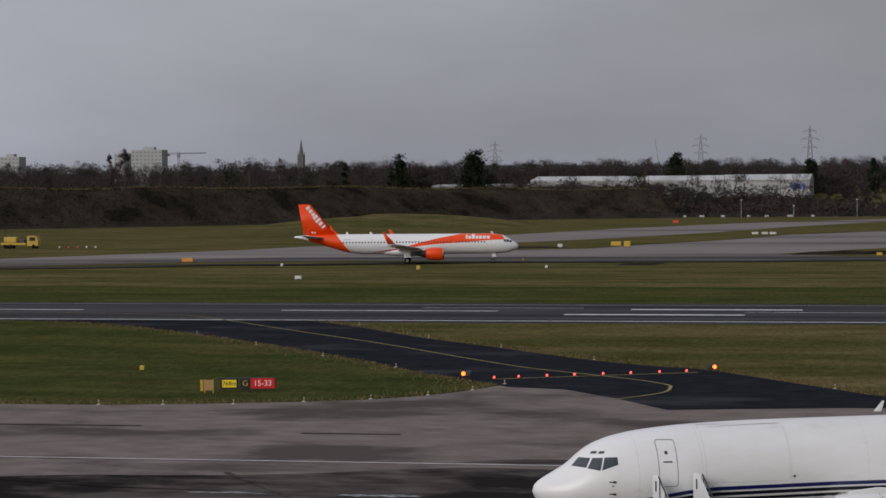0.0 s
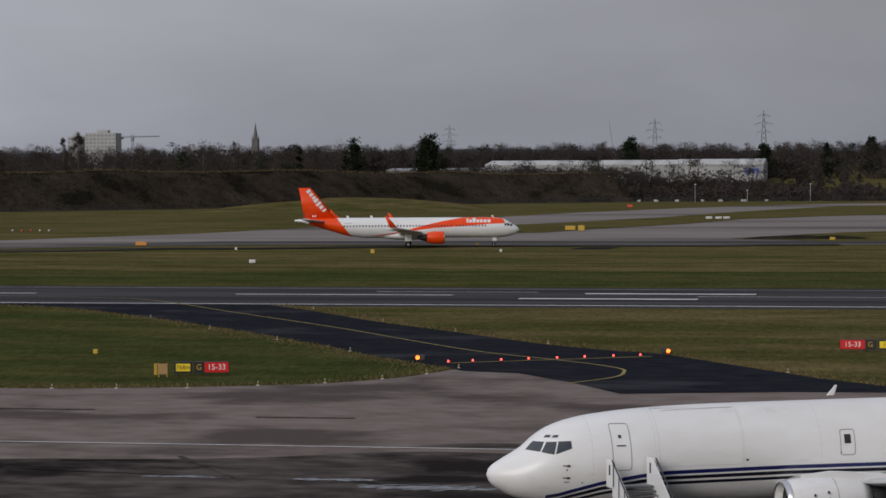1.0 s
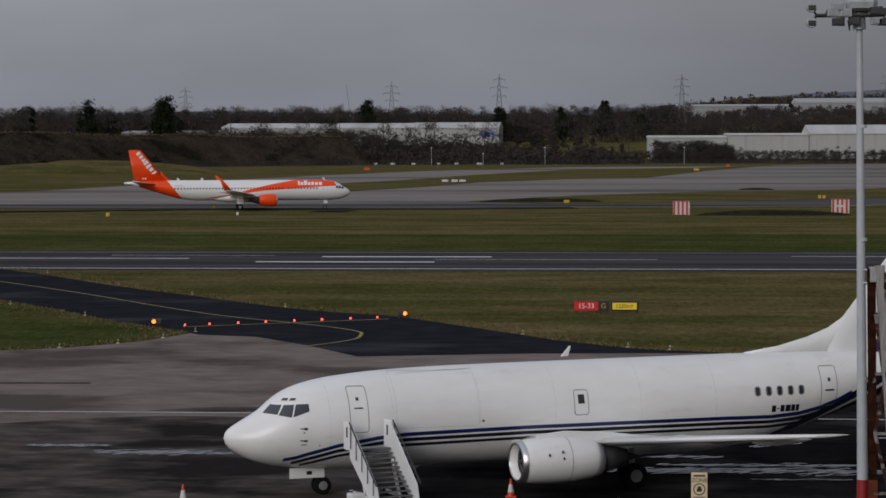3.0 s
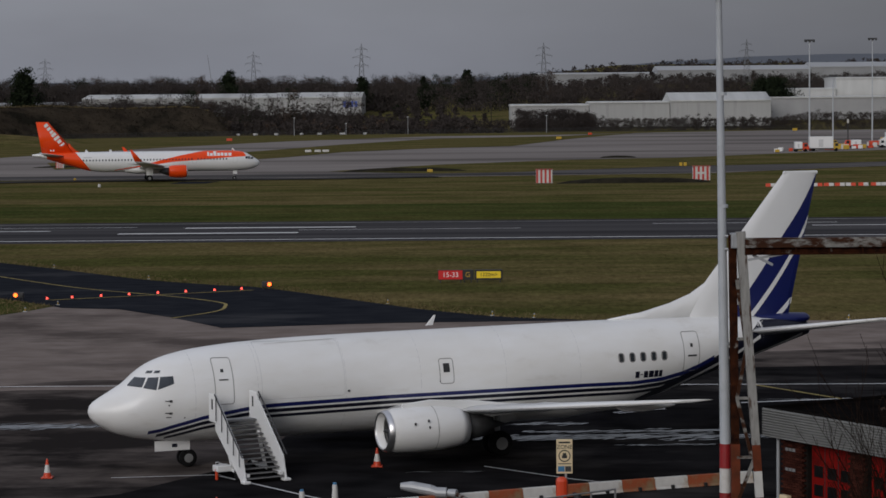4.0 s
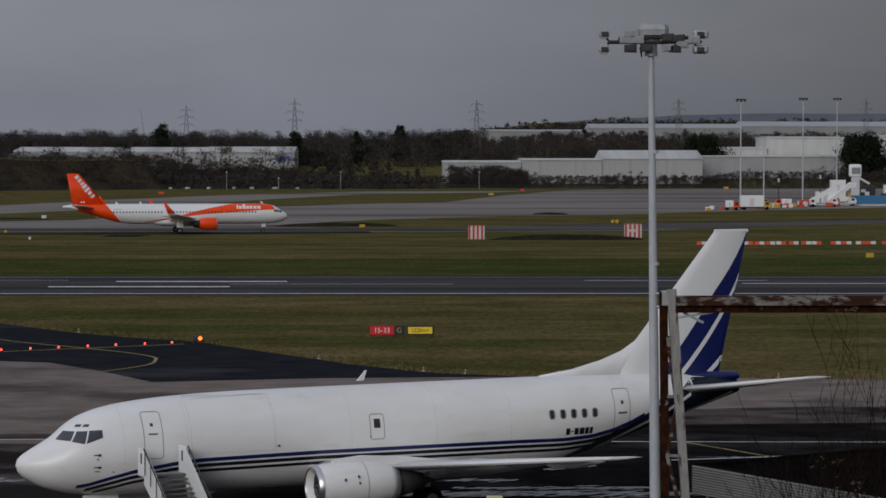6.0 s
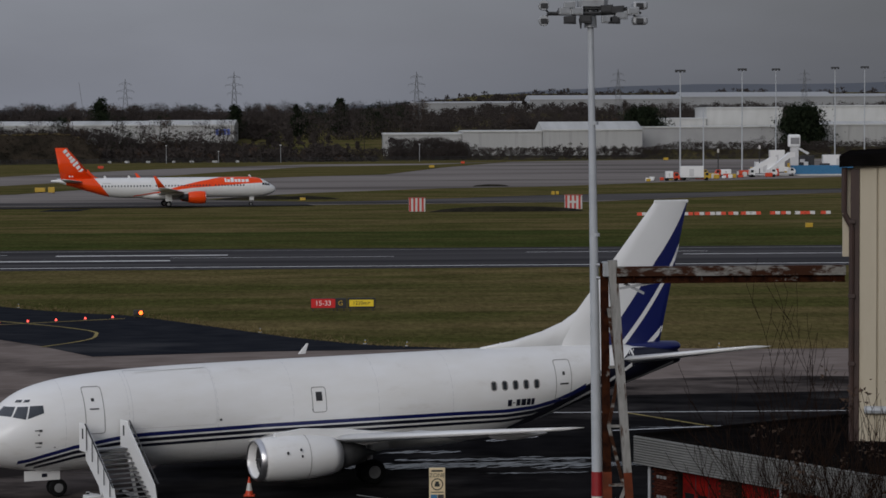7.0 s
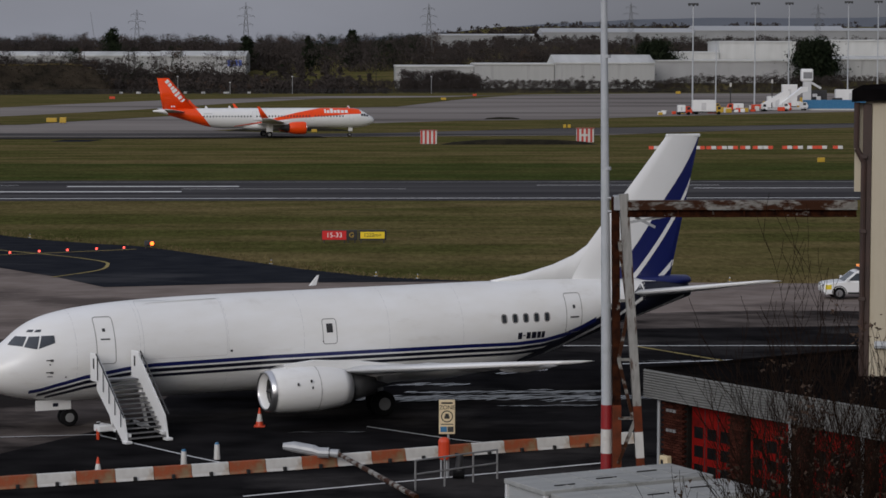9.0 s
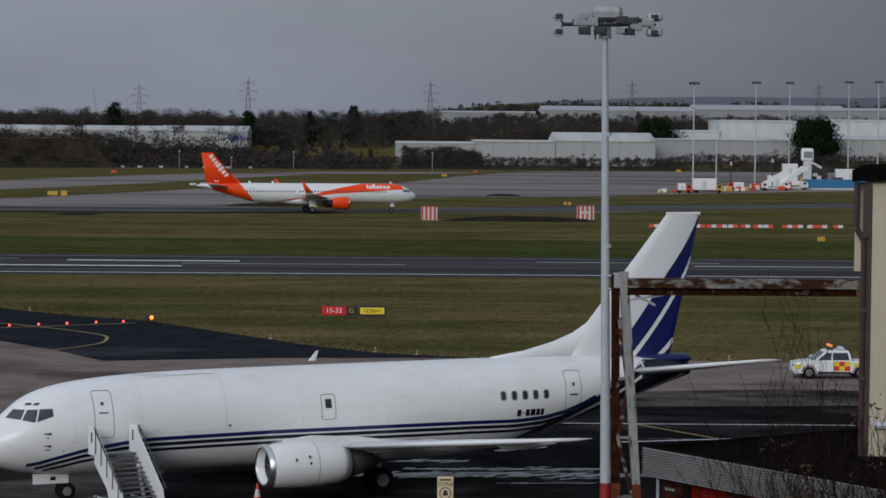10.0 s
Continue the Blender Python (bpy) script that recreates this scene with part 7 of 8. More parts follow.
def shrub(x, y, h, seed, label):
    """A bare twiggy shrub: branching stems and a few dead leaf clumps."""
    r = random.Random(seed)
    t = empty("bare_shrub", pose(x, y, 0.03), label, "shrub", "bare shrubs near the building")
    bm = Bars()
    tips = []

    def grow(p, d, ln, rad, depth):
        n = 4
        for k in range(n):
            q = p + d * ln / n
            bm.bar(p, q, max(rad, 0.006), max(rad * 0.85, 0.005), 3)
            rad *= 0.86
            d = (d + Vector((r.uniform(-0.14, 0.14), r.uniform(-0.14, 0.14), r.uniform(-0.02, 0.1)))).normalized()
            p = q
            if depth < 3 and (k > 0 or depth > 0):
                for _ in range(1 if depth > 1 else 2):
                    a = r.uniform(0, 6.28)
                    side = Vector((math.cos(a), math.sin(a), r.uniform(0.5, 1.3))).normalized()
                    grow(p, (d * 0.7 + side * 0.6).normalized(), ln * r.uniform(0.35, 0.6), rad * 0.6, depth + 1)
        tips.append(p)
    for k in range(3):
        a = r.uniform(0, 6.28)
        grow(Vector((r.uniform(-0.3, 0.3), r.uniform(-0.3, 0.3), -0.1)), Vector((math.cos(a) * 0.22, math.sin(a) * 0.22, 1)).normalized(), h * r.uniform(0.5, 0.66), 0.045, 0)
    bm.make("trunk", TWIG, t, "dark bare branching stem")
    lv = Leaves()
    pick = [tips[r.randrange(len(tips))] for _ in range(12)]
    c = np.concatenate([np.array(p) + rng.normal(size=(14, 3)) * 0.12 for p in pick])
    lv.blades(c, 0.09, 0.5, 0.7)
    lv.make("dead_leaves", RUSSET, t, "clumps of dead reddish leaves")


for i, (x, y, h) in enumerate(((8.6, 48, 7.6), (9.6, 49, 8.6), (10.3, 47.5, 9.0), (10.9, 48.5, 9.2), (8.0, 46.5, 6.6), (9.9, 46, 7.8), (11.2, 46.5, 8.2), (9.1, 50.5, 8.0), (10.6, 45, 7.6), (8.9, 44.5, 6.4), (11.6, 48, 9.4), (9.5, 43.5, 6.4))):
    shrub(x, y, h, i + 1, "bare winter shrub with thin twigs and dead leaves")


# ---- airfield furniture ----
def sign_panel(parent, x0, x1, z0, z1, material, text, ink, name="panel"):
    bm = bmesh.new()
    box(bm, x0, -0.06, z0, x1, 0.06, z1, 0.015)
    p = part(name, bm, material, parent)
    words(text, (z1 - z0) * 0.78, ink, p, pose((x0 + x1) / 2, -0.07, (z0 + z1) / 2, 90))
    return p


def taxi_sign(m, panels, label):
    s = empty("airfield_sign", m, label, "sign")
    for x0, x1, material, text, ink in panels:
        bm = bmesh.new()
        box(bm, x0 - 0.05, -0.05, 0.22, x1 + 0.05, 0.2, 1.05, 0.02)
        c = part("case", bm, BLACK, s)
        inset = 0.09 if material is YELLOWSIGN else 0.0
        sign_panel(s, x0 + inset, x1 - inset, 0.27 + inset, 1.0 - inset, material, text, ink)
        for x in (x0 + 0.15, x1 - 0.15):
            bm = bmesh.new()
            beam(bm, (x, 0.05, 0), (x, 0.05, 0.25), 0.04)
            part("leg", bm, DARKSTEEL, s)
    return s


taxi_sign(pose(-47.95, 163.8, 0, 0, 0, 14), ((-1.3, -0.1, YELLOWSIGN, "768m", BLACK), (0.1, 0.78, BLACK, "G", YELLOWPAINT), (0.83, 2.55, REDSIGN, "15-33", CLEAN_WHITE)), "black, red and yellow runway holding sign in the grass")
taxi_sign(pose(-0.12, 192.2, 0), ((-2.45, -0.5, REDSIGN, "15-33", CLEAN_WHITE), (-0.5, 0.35, BLACK, "G", YELLOWPAINT), (0.55, 2.7, YELLOWSIGN, "1220m>", BLACK)), "red, black and yellow runway sign in the grass")


def distance_board():
    b = empty("sign_back", pose(-49.9, 162.8, 0, 0, 0, 14), "weathered wooden-coloured sign back on short legs", "sign")
    bm = bmesh.new()
    box(bm, -0.35, -0.05, 0.2, 0.35, 0.05, 0.95, 0.02)
    part("panel", bm, mat("tan_panel", (0.36, 0.22, 0.08), (0.42, 0.26, 0.1), 2, 0.7), b)
    for x in (-0.3, 0.3):
        bm = bmesh.new()
        beam(bm, (x, 0, -0.02), (x, 0, 1.0), 0.035, square=True)
        part("leg", bm, YELLOWPAINT, b)
    bm = bmesh.new()
    box(bm, -0.62, 0.1, 0.15, -0.4, 0.3, 0.95, 0.02)
    part("side_box", bm, YELLOWPAINT, b)


distance_board()


def guard_light(x, y, lit):
    g = empty("guard_light", pose(x, y, 0), "dark runway guard light with a glowing amber lamp", "airfield light", "runway guard lights")
    bm = bmesh.new()
    box(bm, -0.4, -0.12, 0.22, 0.4, 0.14, 0.66, 0.05)
    part("housing", bm, DARKSTEEL, g)
    for sx in (-0.2, 0.2):
        on = sx * lit > 0
        bm = bmesh.new()
        beam(bm, (sx, -0.2, 0.45), (sx, -0.13, 0.45), 0.15, sides=18)
        part("lamp", bm, AMBER if on else DARKSTEEL, g, "glowing amber lamp" if on else "unlit lamp")
    for sx in (-0.3, 0.3):
        bm = bmesh.new()
        beam(bm, (sx, 0, -0.02), (sx, 0, 0.25), 0.04)
        part("leg", bm, DARKSTEEL, g)


guard_light(-33.9, 177.2, -1)
guard_light(-16.0, 186.2, 1)


def stop_light():
    s = empty("stop_bar_light", pose(0, 0, 0), "small red stop bar light glowing on the taxiway", "airfield light", "red stop bar lights")
    bm = bmesh.new()
    beam(bm, (0, 0, 0.0), (0, 0, 0.1), 0.16, 0.14, 14)
    part("base", bm, DARKSTEEL, s)
    bm = bmesh.new()
    beam(bm, (0, -0.02, 0.1), (0, -0.02, 0.24), 0.085, 0.06, 12)
    part("lamp", bm, REDLAMP, s, "glowing red lamp")
    return s


lamp = stop_light()
spots = ((-31.7, 176.9), (-30.0, 178.0), (-28.0, 179.2), (-26.05, 180.4), (-24.0, 181.6), (-22.0, 182.8), (-19.9, 184.0), (-17.9, 185.1))
lamp.matrix_basis = pose(*spots[0], 0.05)
for p in spots[1:]:
    copy_thing(lamp, pose(*p, 0.05))


def edge_light():
    e = empty("edge_light", pose(0, 0, 0), "small pale taxiway edge light on a short stem", "airfield light", "taxiway edge lights")
    bm = bmesh.new()
    beam(bm, (0, 0, 0), (0, 0, 0.05), 0.15, 0.13, 12)
    part("base", bm, GALV, e)
    bm = bmesh.new()
    beam(bm, (0, 0, 0.05), (0, 0, 0.22), 0.03, 0.03, 8)
    part("stem", bm, YELLOWPAINT, e)
    bm = bmesh.new()
    beam(bm, (0, 0, 0.22), (0, 0, 0.32), 0.06, 0.035, 10)
    part("lens", bm, LAMPGLASS, e)
    return e


el = edge_light()
places = [(-54.65, 152.9), (-50.3, 153.5), (-45.6, 154.4), (-41.3, 156.8), (-37.2, 159.3), (-33.9, 162.9), (-31.6, 167.5), (-30.2, 172.9), (-6.0, 171.8), (-27.0, 198.6), (-37.6, 213.6), (-47.1, 226.9), (-41.9, 188.5), (-61.3, 215.2), (-51.2, 201.0), (1.5, 161.5), (4.3, 159.6), (10.5, 158.3), (17, 157.4), (25, 156.6), (-72, 231), (-59, 247.5), (-66, 153.0), (-73, 153.0)]
el.matrix_basis = pose(*places[0], 0.02)
for p in places[1:]:
    copy_thing(el, pose(*p, 0.02))


def small_box(name, x, y, w, d, h, material, label, category="marker", z=0.0, rot=0):
    """A rounded cabinet or marker on two short feet with a lid line."""
    b = empty(name, pose(x, y, z, 0, 0, rot), label, category)
    bm = bmesh.new()
    box(bm, -w / 2, -d / 2, 0.1 * h, w / 2, d / 2, h, min(w, d, h) * 0.12)
    part("body", bm, material, b)
    for s in (1, -1):
        bm = bmesh.new()
        box(bm, s * w * 0.3 - 0.05 * w, -d * 0.4, 0, s * w * 0.3 + 0.05 * w, d * 0.4, 0.14 * h)
        part("foot", bm, DARKSTEEL, b)
    return b


small_box("marker_box", -61.7, 183.1, 0.38, 0.35, 0.4, YELLOWPAINT, "small yellow box in the grass")
small_box("marker_box", -148.4, 470, 2.4, 0.5, 0.85, mat("orange_sign_back", (0.60, 0.24, 0.03), (0.54, 0.22, 0.03), 1, 0.6), "long orange-yellow sign seen from behind")
small_box("white_cabinet", -100, 376.6, 1.1, 0.6, 0.6, BANDWHITE, "low white cabinet in the grass")
small_box("marker_box", -89.7, 423, 0.7, 0.5, 0.8, YELLOWPAINT, "small yellow marker box on grass")
small_box("marker_box", -78.9, 474, 0.5, 0.4, 0.5, YELLOWPAINT, "small yellow marker box on grass")
small_box("marker_box", -67.5, 432, 0.45, 0.4, 0.6, BANDWHITE, "small white marker in the grass")
small_box("marker_box", -120.6, 442, 0.45, 0.4, 0.6, BANDWHITE, "small white marker in the grass")
small_box("marker_box", -102.5, 1015, 2.4, 0.8, 1.2, SAFETYORANGE, "red marker at the far taxiway")
small_box("marker_box", 69.65, 351.6, 1.1, 0.5, 0.75, YELLOWPAINT, "yellow marker box on the grass")
small_box("marker_box", 48.6, 546, 0.7, 0.5, 0.9, YELLOWPAINT, "pair of yellow marker boxes")
small_box("marker_box", 49.6, 546, 0.7, 0.5, 0.9, YELLOWPAINT, "pair of yellow marker boxes")
small_box("marker_box", 37.4, 990, 2.2, 0.7, 1.1, YELLOWPAINT, "yellow marker at the grass edge")
small_box("marker_box", 57, 1120, 1.8, 0.7, 1.1, SAFETYORANGE, "red marker at the grass edge")
small_box("marker_box", -8.5, 512, 1.2, 0.6, 0.7, YELLOWPAINT, "yellow marker box on grass")
small_box("marker_box", 165, 1205, 2.4, 0.7, 1.4, YELLOWPAINT, "yellow marker on the far apron edge", z=0.06)
small_box("marker_box", -75.3, 596, 2.6, 0.9, 1.2, YELLOWPAINT, "yellow equipment on the grass wedge", z=0.1)
small_box("marker_box", -71.5, 588, 1.6, 0.9, 1.5, YELLOWPAINT, "yellow equipment on the grass wedge", z=0.1)
small_box("white_cabinet", -87.9, 585, 1.2, 0.7, 0.9, BANDWHITE, "small white cabinet on the grass", z=0.1)


def striped_marker(x, y, w, h, bars, label):
    """A red and white striped equipment hut: vertical boards on a frame, with a sloping top."""
    s = empty("striped_hut", pose(x, y, 0), label, "hut", "striped huts on the grass")
    bm = bmesh.new()
    box(bm, -w / 2, 0.05, 0, w / 2 + 0.3, 1.6, h, 0.04)
    part("body", bm, BANDWHITE, s)
    n = 7
    for i in range(n):
        bm = bmesh.new()
        a = -w / 2 + w * i / n
        box(bm, a + 0.01, 0.0, 0.05, a + w / n - 0.01, 0.05, h - 0.02)
        part("board", bm, mat("huts_red", (0.50, 0.05, 0.04), (0.44, 0.05, 0.04), 1, 0.6) if i % 2 == 0 else BANDWHITE, s)
    bm = bmesh.new()
    box(bm, -w / 2 - 0.1, -0.1, h, w / 2 + 0.4, 1.7, h + 0.1, 0.02)
    part("roof", bm, mat("hut_roof_red", (0.35, 0.08, 0.06), rough=0.7), s)
    if bars:
        bm = bmesh.new()
        box(bm, -w * 0.22, -0.04, h * 0.45, w * 0.2, 0.0, h * 0.6)
        part("crossbar", bm, BANDWHITE, s)
    return s


striped_marker(13.6, 435.6, 2.7, 2.5, False, "red and white striped equipment hut")
striped_marker(43.4, 445.3, 2.9, 2.6, True, "red and white striped equipment hut")
striped_marker(-99, 572, 1.6, 2.2, False, "small red and white striped hut")


def build_ballast():
    b = empty("barrier_block", pose(0, 0, 0), "red plastic barrier block in a row", "barrier", "row of red and white barrier blocks")
    for x0, m_ in ((-0.85, SAFETYORANGE), (0.0, BANDWHITE)):
        bm = bmesh.new()
        loft(bm, [[(x, -0.3, 0.05), (x, -0.16, 0.58), (x, 0.16, 0.58), (x, 0.3, 0.05)] for x in (x0, x0 + 0.83)])
        part("block", bm, m_, b)
    bm = bmesh.new()
    box(bm, -0.7, -0.28, 0, 0.7, 0.28, 0.06)
    part("foot", bm, BLACK, b)
    return b


blk = build_ballast()
blk.matrix_basis = pose(51.6, 407, 0)
for i, x in enumerate((57.0, 59.6, 61.6, 63.5, 65.4, 67.6, 69.8, 71.6, 75.0, 76.9, 79.4, 81.2, 84.0)):
    copy_thing(blk, pose(x, 407 + 0.2 * i, 0, 0, 0, 180 if i % 3 == 1 else 0))


def earth_bund(x0, x1, y, h, label):
    bm = bmesh.new()
    rings = []
    for i in range(15):
        u = i / 14
        hh = h * math.sin(math.pi * u) ** 0.5 * (1 + 0.2 * noise.noise(Vector((u * 6, y, 0)))) + 0.01
        rings.append([(x0 + (x1 - x0) * u, y + dy, z * hh) for dy, z in ((-1.8, 0), (-0.7, 0.8), (0, 1), (0.8, 0.75), (2, 0))])
    loft(bm, rings, caps=False, closed=False)
    # Mound colour kept very dark, to read as a thin line.
    tagged(finish("earth_mound", bm, mat("dark_mound_tone", (0.012, 0.011, 0.008), (0.028, 0.024, 0.015), 0.6, 0.95, spec=0.05), smooth=True), label, "soil")


earth_bund(16.0, 44.5, 434, 0.95, "low dark mound on grass")
earth_bund(-28, 0, 520, 0.9, "low dark mound on grass")
earth_bund(-107.3, -84.4, 580.6, 0.5, "low strip of dark turned soil and rubble")
earth_bund(35, 45, 638, 0.6, "dark soil mound at the far apron edge")


def far_mast(x, y, top):
    m = empty("apron_mast", pose(x, y, 0.05), "slim grey far apron floodlight mast", "mast", "far apron floodlight masts")
    bm = bmesh.new()
    beam(bm, (0, 0, 0), (0, 0, top), 0.28, 0.16, 10)
    part("pole", bm, MASTGREY, m)
    bm = bmesh.new()
    box(bm, -1.6, -0.3, top - 0.2, 1.6, 0.3, top + 0.3, 0.08)
    h = part("head", bm, DARKSTEEL, m)
    for k in (-1.2, 0, 1.2):
        bm = bmesh.new()
        box(bm, k - 0.35, -0.6, top - 0.55, k + 0.35, -0.1, top - 0.15, 0.08)
        part("floodlight", bm, DARKSTEEL, h)


for x, y, t in ((103, 720, 33), (138.9, 820, 36), (165.4, 900, 38.1), (188.1, 900, 38.6), (199.5, 900, 38.8), (131.5, 860, 24)):
    far_mast(x, y, t)


def service_truck(x, y, w, h, material, cab, label, rot=0, cab_side=1):
    """A box-bodied service truck: box, cab with windscreen, chassis and wheels."""
    t = empty("service_truck", pose(x, y, 0.05, 0, 0, rot), label, "truck", "apron service vehicles")
    bm = bmesh.new()
    box(bm, -w / 2, -1.2, 0.9, w / 2, 1.2, h, 0.08)
    body = part("box_body", bm, material, t)
    for k in range(3):
        bm = bmesh.new()
        a = -w / 2 + w * (0.08 + 0.3 * k)
        box(bm, a, -1.23, 1.2, a + w * 0.2, -1.2, h * 0.8)
        part("panel", bm, GREYLINE if k % 2 else material, body)
    bm = bmesh.new()
    s = cab_side
    loft(bm, [[(s * (w / 2 + 0.1), y_, 0.6), (s * (w / 2 + 0.1), y_, 2.5), (s * (w / 2 + 1.3), y_, 2.5), (s * (w / 2 + 1.9), y_, 1.5), (s * (w / 2 + 1.95), y_, 0.6)] for y_ in (-1.1, 1.1)])
    c = part("cab", bm, cab, t)
    bm = bmesh.new()
    box(bm, s * (w / 2 + 0.5), -1.13, 1.5, s * (w / 2 + 1.4), -1.09, 2.3)
    part("cab_window", bm, GLASS, c)
    bm = bmesh.new()
    box(bm, -w / 2, -1.0, 0.55, w / 2 + (1.5 if s > 0 else 0), 1.0, 0.9)
    part("chassis", bm, DARKSTEEL, t)
    for xx in (-w * 0.32, s * (w / 2 + 0.9)):
        for yy in (-1.0, 1.0):
            bm = bmesh.new()
            beam(bm, (xx, yy - 0.15, 0.48), (xx, yy + 0.15, 0.48), 0.48, sides=16)
            part("wheel", bm, TYRE, t)
    return t


service_truck(103.5, 700, 7.0, 4.3, CLEAN_WHITE, YELLOWPAINT, "white box truck with a yellow cab")
service_truck(96.0, 694, 2.2, 2.9, CLEAN_WHITE, SAFETYORANGE, "small white and orange service truck")
service_truck(120.5, 742, 3.2, 2.6, CLEAN_WHITE, SAFETYORANGE, "small white and orange service truck", cab_side=-1)
service_truck(126.8, 745, 3.0, 2.2, SAFETYORANGE, CLEAN_WHITE, "low orange and white baggage tractor")
service_truck(137.0, 765, 6.5, 4.6, CLEAN_WHITE, CLEAN_WHITE, "tall white catering truck", cab_side=-1)
service_truck(111.5, 745, 4.0, 3.0, CLEAN_WHITE, YELLOWPAINT, "white van-bodied service truck")
service_truck(145.5, 790, 5.0, 8.2, CLEAN_WHITE, YELLOWPAINT, "white high-lift service truck with its box raised")
service_truck(156, 800, 8.0, 6.2, DARKSTEEL, BLACK, "dark covered loading vehicle")
service_truck(170, 805, 12.0, 6.4, CLEAN_WHITE, CLEAN_WHITE, "long white service vehicle")


def blue_container():
    b = empty("blue_container", pose(160, 770, 0.05), "long blue skip container on the far apron", "container")
    bm = bmesh.new()
    box(bm, -13.5, -1.2, 0.2, 10, 1.2, 3.3, 0.05)
    part("body", bm, BLUEPAINT, b)
    for k in range(20):
        bm = bmesh.new()
        x = -13.2 + k * 1.17
        box(bm, x, -1.3, 0.3, x + 0.2, -1.2, 3.2)
        part("rib", bm, BLUEPAINT, b)
    bm = bmesh.new()
    box(bm, -19, -1.6, 0, 10.2, -1.35, 0.45)
    part("kerb_rail", bm, BANDWHITE, b)


blue_container()


def loader(x, y, label):
    """A raised hi-lift cab on scissor legs."""
    t = empty("high_loader", pose(x, y, 0.05), label, "loader")
    bm = bmesh.new()
    box(bm, -2.0, -1.3, 9.2, 2.0, 1.3, 13.4, 0.6)
    c = part("cabin", bm, CLEAN_WHITE, t, "rounded white lifted cabin")
    bm = bmesh.new()
    box(bm, -1.4, -1.36, 10.2, 1.5, -1.28, 12.3, 0.02)
    part("opening", bm, WINDOWGREY, c, "grey cabin opening")
    bm = bmesh.new()
    box(bm, -1.2, -0.8, 1.2, 1.4, 0.8, 9.3, 0.1)
    part("lift_column", bm, GREYLINE, t, "grey lift column")
    bm = bmesh.new()
    beam(bm, (1.0, -0.9, 9.0), (4.6, -0.9, 7.0), 0.35, square=True)
    part("side_arm", bm, GREYLINE, t)
    bm = bmesh.new()
    box(bm, -3, -1.3, 0.5, 3.5, 1.3, 1.3, 0.1)
    part("chassis", bm, YELLOWPAINT, t)
    for xx in (-2, 2.4):
        for yy in (-1.1, 1.1):
            bm = bmesh.new()
            beam(bm, (xx, yy - 0.15, 0.45), (xx, yy + 0.15, 0.45), 0.45, sides=14)
            part("wheel", bm, TYRE, t)


loader(149.6, 781, "white high loader with its cabin raised")


def stair_truck(x, y, h, label, rot=0):
    """A passenger stair vehicle: chassis, cab and a sloping covered flight."""
    t = empty("stair_truck", pose(x, y, 0.05, 0, 0, rot), label, "truck", "apron service vehicles")
    bm = bmesh.new()
    loft(bm, [[(-4.2, yy, 0.9), (-4.2, yy, 1.9), (3.4, yy, h), (5.2, yy, h), (5.2, yy, h - 1.5), (3.6, yy, h - 1.7)] for yy in (-0.9, 0.9)])
    part("flight", bm, CLEAN_WHITE, t, "white sloping stair flight")
    bm = bmesh.new()
    box(bm, -3.2, -1.1, 0.5, 5.0, 1.1, 1.0, 0.05)
    part("chassis", bm, GREYLINE, t)
    bm = bmesh.new()
    loft(bm, [[(3.2, yy, 0.9), (3.2, yy, 2.6), (4.7, yy, 2.6), (5.3, yy, 1.8), (5.3, yy, 0.9)] for yy in (-1.05, 1.05)])
    c = part("cab", bm, CLEAN_WHITE, t)
    bm = bmesh.new()
    box(bm, 3.6, -1.09, 1.7, 4.6, -1.04, 2.4)
    part("cab_window", bm, GLASS, c)
    for xx in (-2.2, 4.2):
        for yy in (-0.95, 0.95):
            bm = bmesh.new()
            beam(bm, (xx, yy - 0.15, 0.45), (xx, yy + 0.15, 0.45), 0.45, sides=14)
            part("wheel", bm, TYRE, t)


stair_truck(132.5, 748, 6.4, "white passenger stair truck on the far apron")
stair_truck(141.5, 764, 7.6, "white passenger stair truck on the far apron", 12)


def pole_marker(x, y, h):
    p = empty("bollard_post", pose(x, y, 0.05), "dark post with a white top", "post", "posts on the far apron")
    bm = bmesh.new()
    beam(bm, (0, 0, 0), (0, 0, h - 1.2), 0.16, sides=8)
    part("post", bm, BLACK, p)
    bm = bmesh.new()
    box(bm, -0.28, -0.2, h - 1.2, 0.28, 0.2, h, 0.05)
    part("head", bm, BANDWHITE, p)


for x, y, h in ((118.6, 745, 9.0), (134.4, 760, 10), (124, 740, 2), (128, 742, 2)):
    pole_marker(x, y, h)
for i in range(26):
    x, y = rng.uniform(88, 140), rng.uniform(684, 760)
    y = 684 + (x - 88) * 1.3 + rng.uniform(0, 10)
    m_ = (SAFETYORANGE, BANDWHITE, YELLOWPAINT, CLEAN_WHITE, SAFETYORANGE)[i % 5]
    small_box("baggage_trolley", x, y, rng.uniform(1.0, 2.4), 1.0, rng.uniform(0.8, 1.8), m_, ("orange", "dirty white", "yellow", "white", "orange")[i % 5] + " baggage trolley on the far apron", "trolley", 0.05)


for i in range(44):
    x = rng.uniform(136, 176)
    y = 772 + (x - 136) * 0.5 + rng.uniform(4, 26)
    k = i % 6
    m_ = (CLEAN_WHITE, DARKSTEEL, YELLOWPAINT, GREYLINE, SAFETYORANGE, BLACK)[k]
    small_box("ground_equipment", x, y, rng.uniform(1.2, 3.6), 1.4, rng.uniform(1.0, 4.2), m_, ("white", "dark", "yellow", "grey", "orange", "black")[k] + " piece of parked apron ground equipment", "equipment", 0.05)


